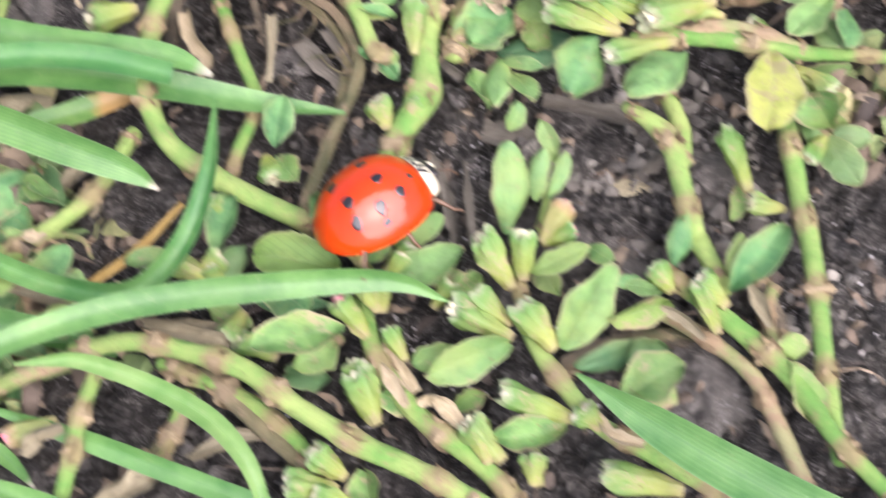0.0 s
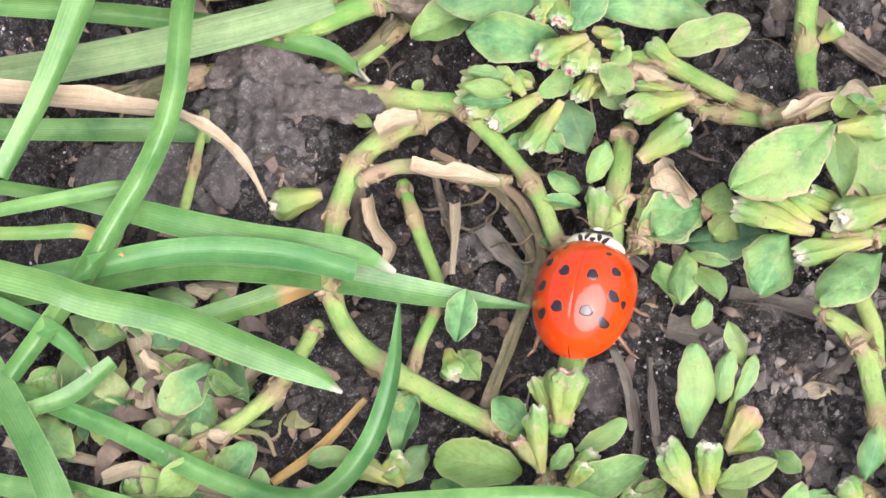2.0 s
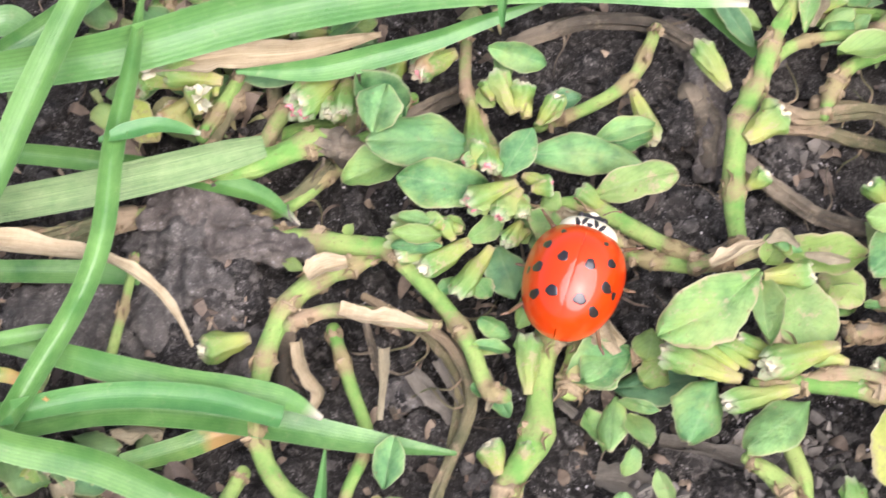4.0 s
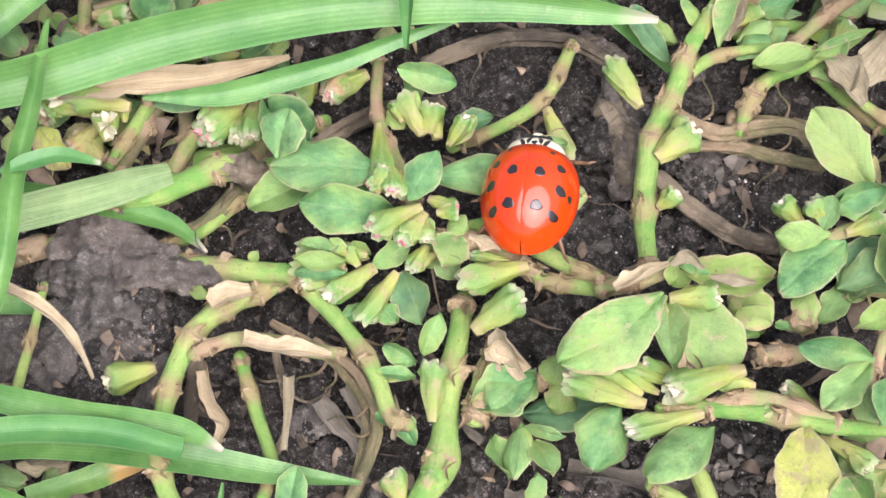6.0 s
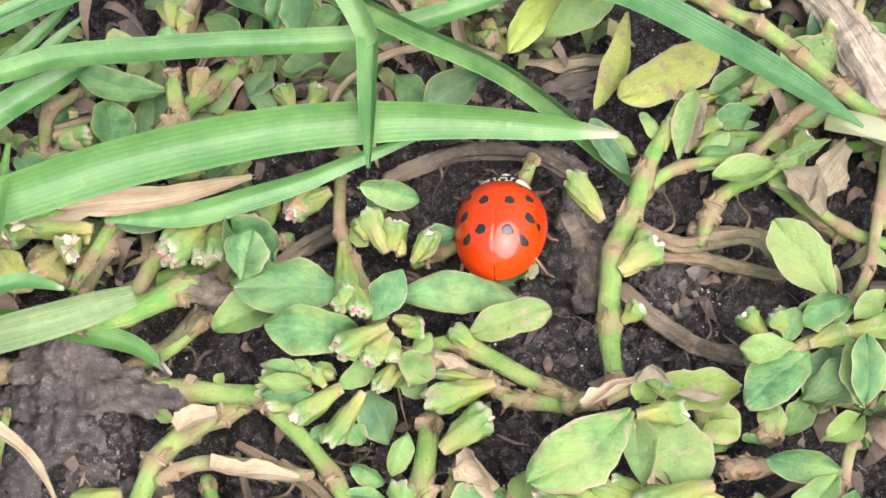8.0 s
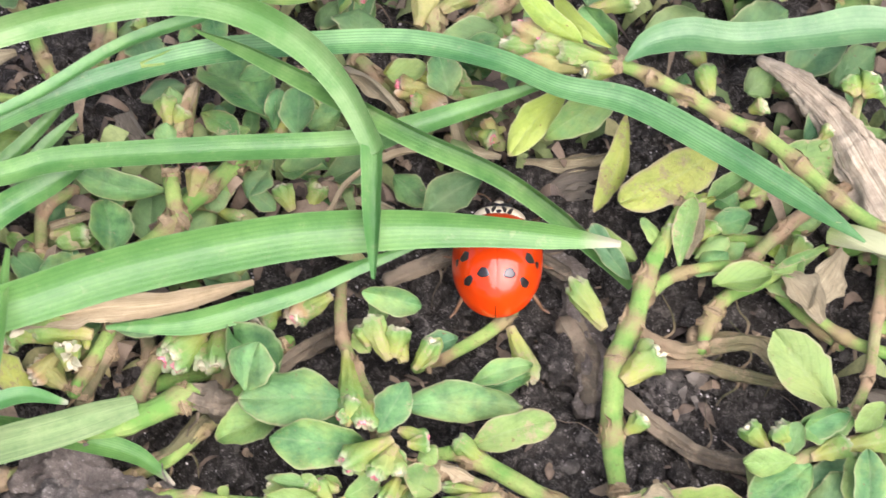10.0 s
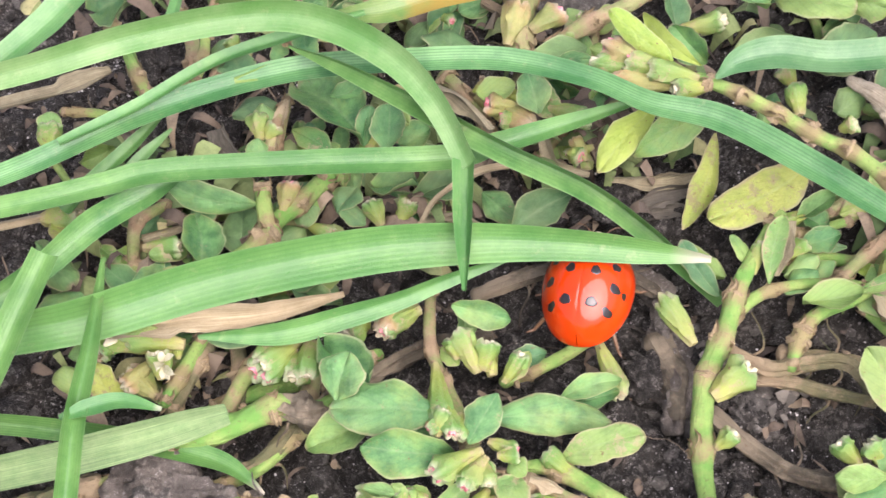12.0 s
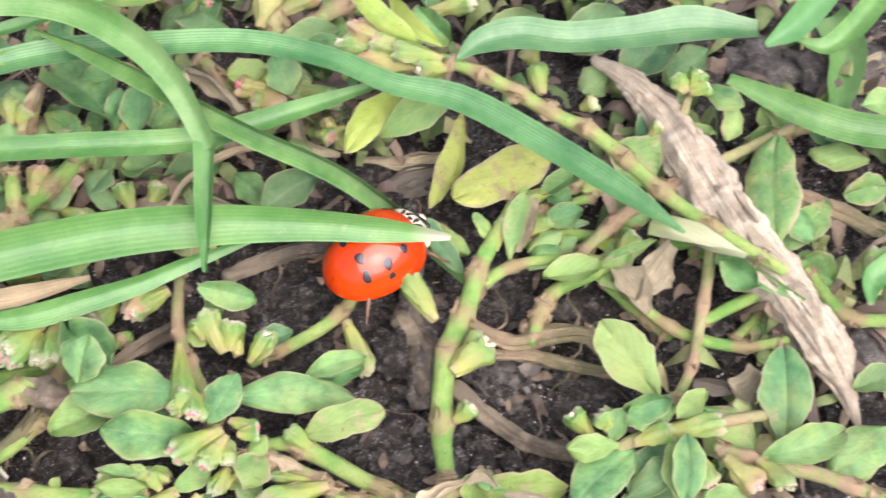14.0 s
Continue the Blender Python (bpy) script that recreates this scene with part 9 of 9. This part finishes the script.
    for sgn in (1, -1):
        case = shell(sgn)
        for x, y, rx, ry in ((1.15, 1.95, 0.14, 0.14), (0.72, 0.45, 0.27, 0.30), (1.72, 1.0, 0.22, 0.25), (1.84, -0.3, 0.26, 0.29), (0.74, -1.4, 0.33, 0.27), (1.58, -1.66, 0.26, 0.24), (2.34, -0.45, 0.14, 0.26), (1.95, -2.05, 0.14, 0.15)):
            patch(sgn * x, y, rx, ry, sgn * 0.25, case, spot_m, 0.022, over, "spot")
    # the shield behind the head
    PX, PY, PC, PZ = 1.62, 0.95, 2.6, 1.2

    def shield_height(x, y):
        return 0.85 + PZ * max(0.0, 1 - abs(x / PX) ** 2.4 - abs((y - PC) / PY) ** 2.2) ** 0.5

    verts, faces, uv = [], [], []
    rings, n = 14, 40
    for i in range(rings + 1):
        u = math.sin(i / rings * math.pi / 2)
        for j in range(n):
            a = 2 * math.pi * j / n
            x = PX * u * math.copysign(abs(math.cos(a)) ** (2 / 2.4), math.cos(a))
            y = PC + PY * u * math.copysign(abs(math.sin(a)) ** (2 / 2.2), math.sin(a))
            verts.append((x, y, shield_height(x, y)))
            uv.append((u, j / n))
    for i in range(rings):
        for j in range(n):
            k = (j + 1) % n
            faces.append((i * n + j, (i + 1) * n + j, (i + 1) * n + k, i * n + k))
    faces.append(tuple(rings * n + j for j in range(n))[::-1])
    shield = piece("neck_shield", verts, faces, cream, bug, uv, None, "cream shield with black marks")
    for x, y, rx, ry, tn in ((0.0, 2.86, 0.17, 0.13, 0.0), (0.3, 3.08, 0.12, 0.32, 0.3), (-0.3, 3.08, 0.12, 0.32, -0.3), (0.66, 2.9, 0.12, 0.3, -0.45), (-0.66, 2.9, 0.12, 0.3, 0.45)):
        patch(x, y, rx, ry, tn, shield, black, 0.02, shield_height, "mark")
    # head, eyes, feelers, belly
    def ball(name, c, r, mat, host, label=""):
        v, f = [], []
        for i in range(9):
            th = math.pi * i / 8
            for j in range(16):
                a = 2 * math.pi * j / 16
                v.append((c[0] + r[0] * math.sin(th) * math.cos(a), c[1] + r[1] * math.sin(th) * math.sin(a), c[2] + r[2] * math.cos(th)))
        for i in range(8):
            for j in range(16):
                k = (j + 1) % 16
                f.append((i * 16 + j, (i + 1) * 16 + j, (i + 1) * 16 + k, i * 16 + k))
        return piece(name, v, f, mat, host, None, None, label)

    head = ball("head", (0, 3.35, 1.0), (0.8, 0.5, 0.5), black, bug)
    ball("brow", (0, 3.6, 1.15), (0.38, 0.28, 0.28), cream, head, "cream brow")
    for s in (1, -1):
        ball("eye", (s * 0.62, 3.45, 1.15), (0.22, 0.28, 0.26), spot_m, head)
        v, f, uv = tube([(s * 0.45, 3.9, 1.0, 0.04), (s * 0.8, 4.2, 1.05, 0.035), (s * 1.1, 4.35, 1.0, 0.035), (s * 1.3, 4.4, 0.9, 0.07)], 8, 14)
        piece("feeler", v, f, tan, head, uv)
    ball("belly", (0, 0.1, 0.95), (2.3, 2.8, 0.55), black, bug)
    legs = []
    for s in (1, -1):
        for k, (y, out, fwd) in enumerate(((2.0, 2.5, 1.1), (0.3, 2.85, 0.1), (-1.3, 2.5, -1.3))):
            leg = new("leg")
            leg.parent = bug
            leg.location = Vector((s * 1.3, y, 0.8)) * MM * GROW
            hip = Vector((0, 0, 0))
            knee = Vector((s * (out - 1.3) * 0.55, fwd * 0.45, 0.15))
            foot = Vector((s * (out - 1.3), fwd, -0.72))
            toe = foot + Vector((s * 0.35, fwd * 0.22, -0.06))
            for nm, a, b, r0, r1 in (("thigh", hip, knee, 0.2, 0.17), ("shin", knee, foot, 0.13, 0.09), ("foot", foot, toe, 0.09, 0.06)):
                v, f, uv = tube([(*a, r0), (*(a * 0.5 + b * 0.5 + Vector((0, 0, 0.04))), (r0 + r1) * 0.55), (*b, r1)], 8, 9)
                ob = piece(nm, v, f, tan, None, uv)
                ob.location = (0, 0, 0)
                ob.parent = leg
            legs.append((leg, s, k, tuple(GROW * c for c in (s * 1.3, y, 0.8))))
    return bug, legs


bug, bug_legs = ladybird()


# ---- what moves: the ladybird and its legs ----
BUG_PATH = [  # seconds, x, y, z in millimetres, pitch, roll, heading
    (0, -3.99, -3.97, 4.16, -2, -24, -57),
    (0.3, -3.95, -3.64, 4.16, -2, -24, -50.5),
    (0.5, -3.92, -3.42, 4.16, -2, -24, -46),
    (0.7, -4.76, -2.6, 4.08, -2, -23, -35),
    (1, -3.7, -1.48, 3.84, 0, -20, -25.8),
    (1.3, -2.34, -0.43, 3.62, 0, -15, -19.5),
    (1.5, -2.96, 0.74, 3.62, 0, -13, -19.3),
    (1.8, -2.18, 2.11, 3.81, 0, -10, -17.6),
    (2, -2.03, 2.72, 4.01, 0, -9, -17.6),
    (2.3, -2.61, 4.92, 4.2, 0, -4, -10.7),
    (2.5, -1.31, 5.67, 4.4, 0, -3, -10),
    (2.8, -1.43, 6.85, 4.6, 0, 0, -5.6),
    (3, -0.2, 8.49, 4.8, 0, 0, -6.2),
    (3.5, 0.15, 9.73, 5, 3, -2, -12.4),
    (4, 1.88, 11.45, 5.23, 8, 3, -22.9),
    (4.2, 2.09, 12.17, 5.22, 8, 3, -17.3),
    (5.2, 3.57, 15.05, 4.8, 0, 0, -14.3),
    (6.3, 5.63, 18.1, 4.6, 0, -4, -11),
    (6.5, 5.44, 18.23, 4.41, -4, -2, -9.5),
    (7, 6.51, 19.88, 3.2, -18, 0, -11),
    (7.5, 6.28, 22.18, 2.4, -18, 0, -10.8),
    (7.7, 6.37, 23.07, 2.24, -10, -6, -11),
    (8.8, 6.48, 25.81, 1.91, -5, 0, -10.7),
    (9.8, 6.8, 28.45, 2.21, 5, 0, -10.5),
    (10, 6.7, 28.92, 2.41, 5, 0, -9.3),
    (10.5, 6.5, 29.53, 2.81, 5, 0, -1.2),
    (11, 6.64, 29.68, 3.01, 5, 0, -4.7),
    (11.5, 6.3, 28.17, 3.31, 5, 0, -10.2),
    (12, 6.71, 27.4, 3.4, 4, -8, -18.1),
    (12.5, 7.08, 27.5, 3.3, 3, -10, -20.1),
    (13, 8.12, 27.08, 3.66, 0, -6, -28.9),
    (13.3, 8.63, 27.98, 3.46, 0, -6, -44.8),
    (13.5, 8.26, 27.22, 3.36, 0, -6, -54.8),
    (14, 9.17, 28.02, 3.46, 0, -6, -56.8),
]


def motions():
    walk(bug, [(t, pose(x * MM, y * MM, z * MM, pitch, roll, turn)) for t, x, y, z, pitch, roll, turn in BUG_PATH])
    for leg, side, k, (x, y, z) in bug_legs:
        rows = []
        for i in range(57):
            swing = 16 * math.sin(math.pi * (i * 0.82 + k + (0 if side > 0 else 1)))
            lift = 7 * math.cos(math.pi * (i * 0.82 + k + (0 if side > 0 else 1)))
            rows.append((i * 0.25, pose(x * MM, y * MM, z * MM, 0, -side * max(0, lift), side * swing)))
        walk(leg, rows)


motions()
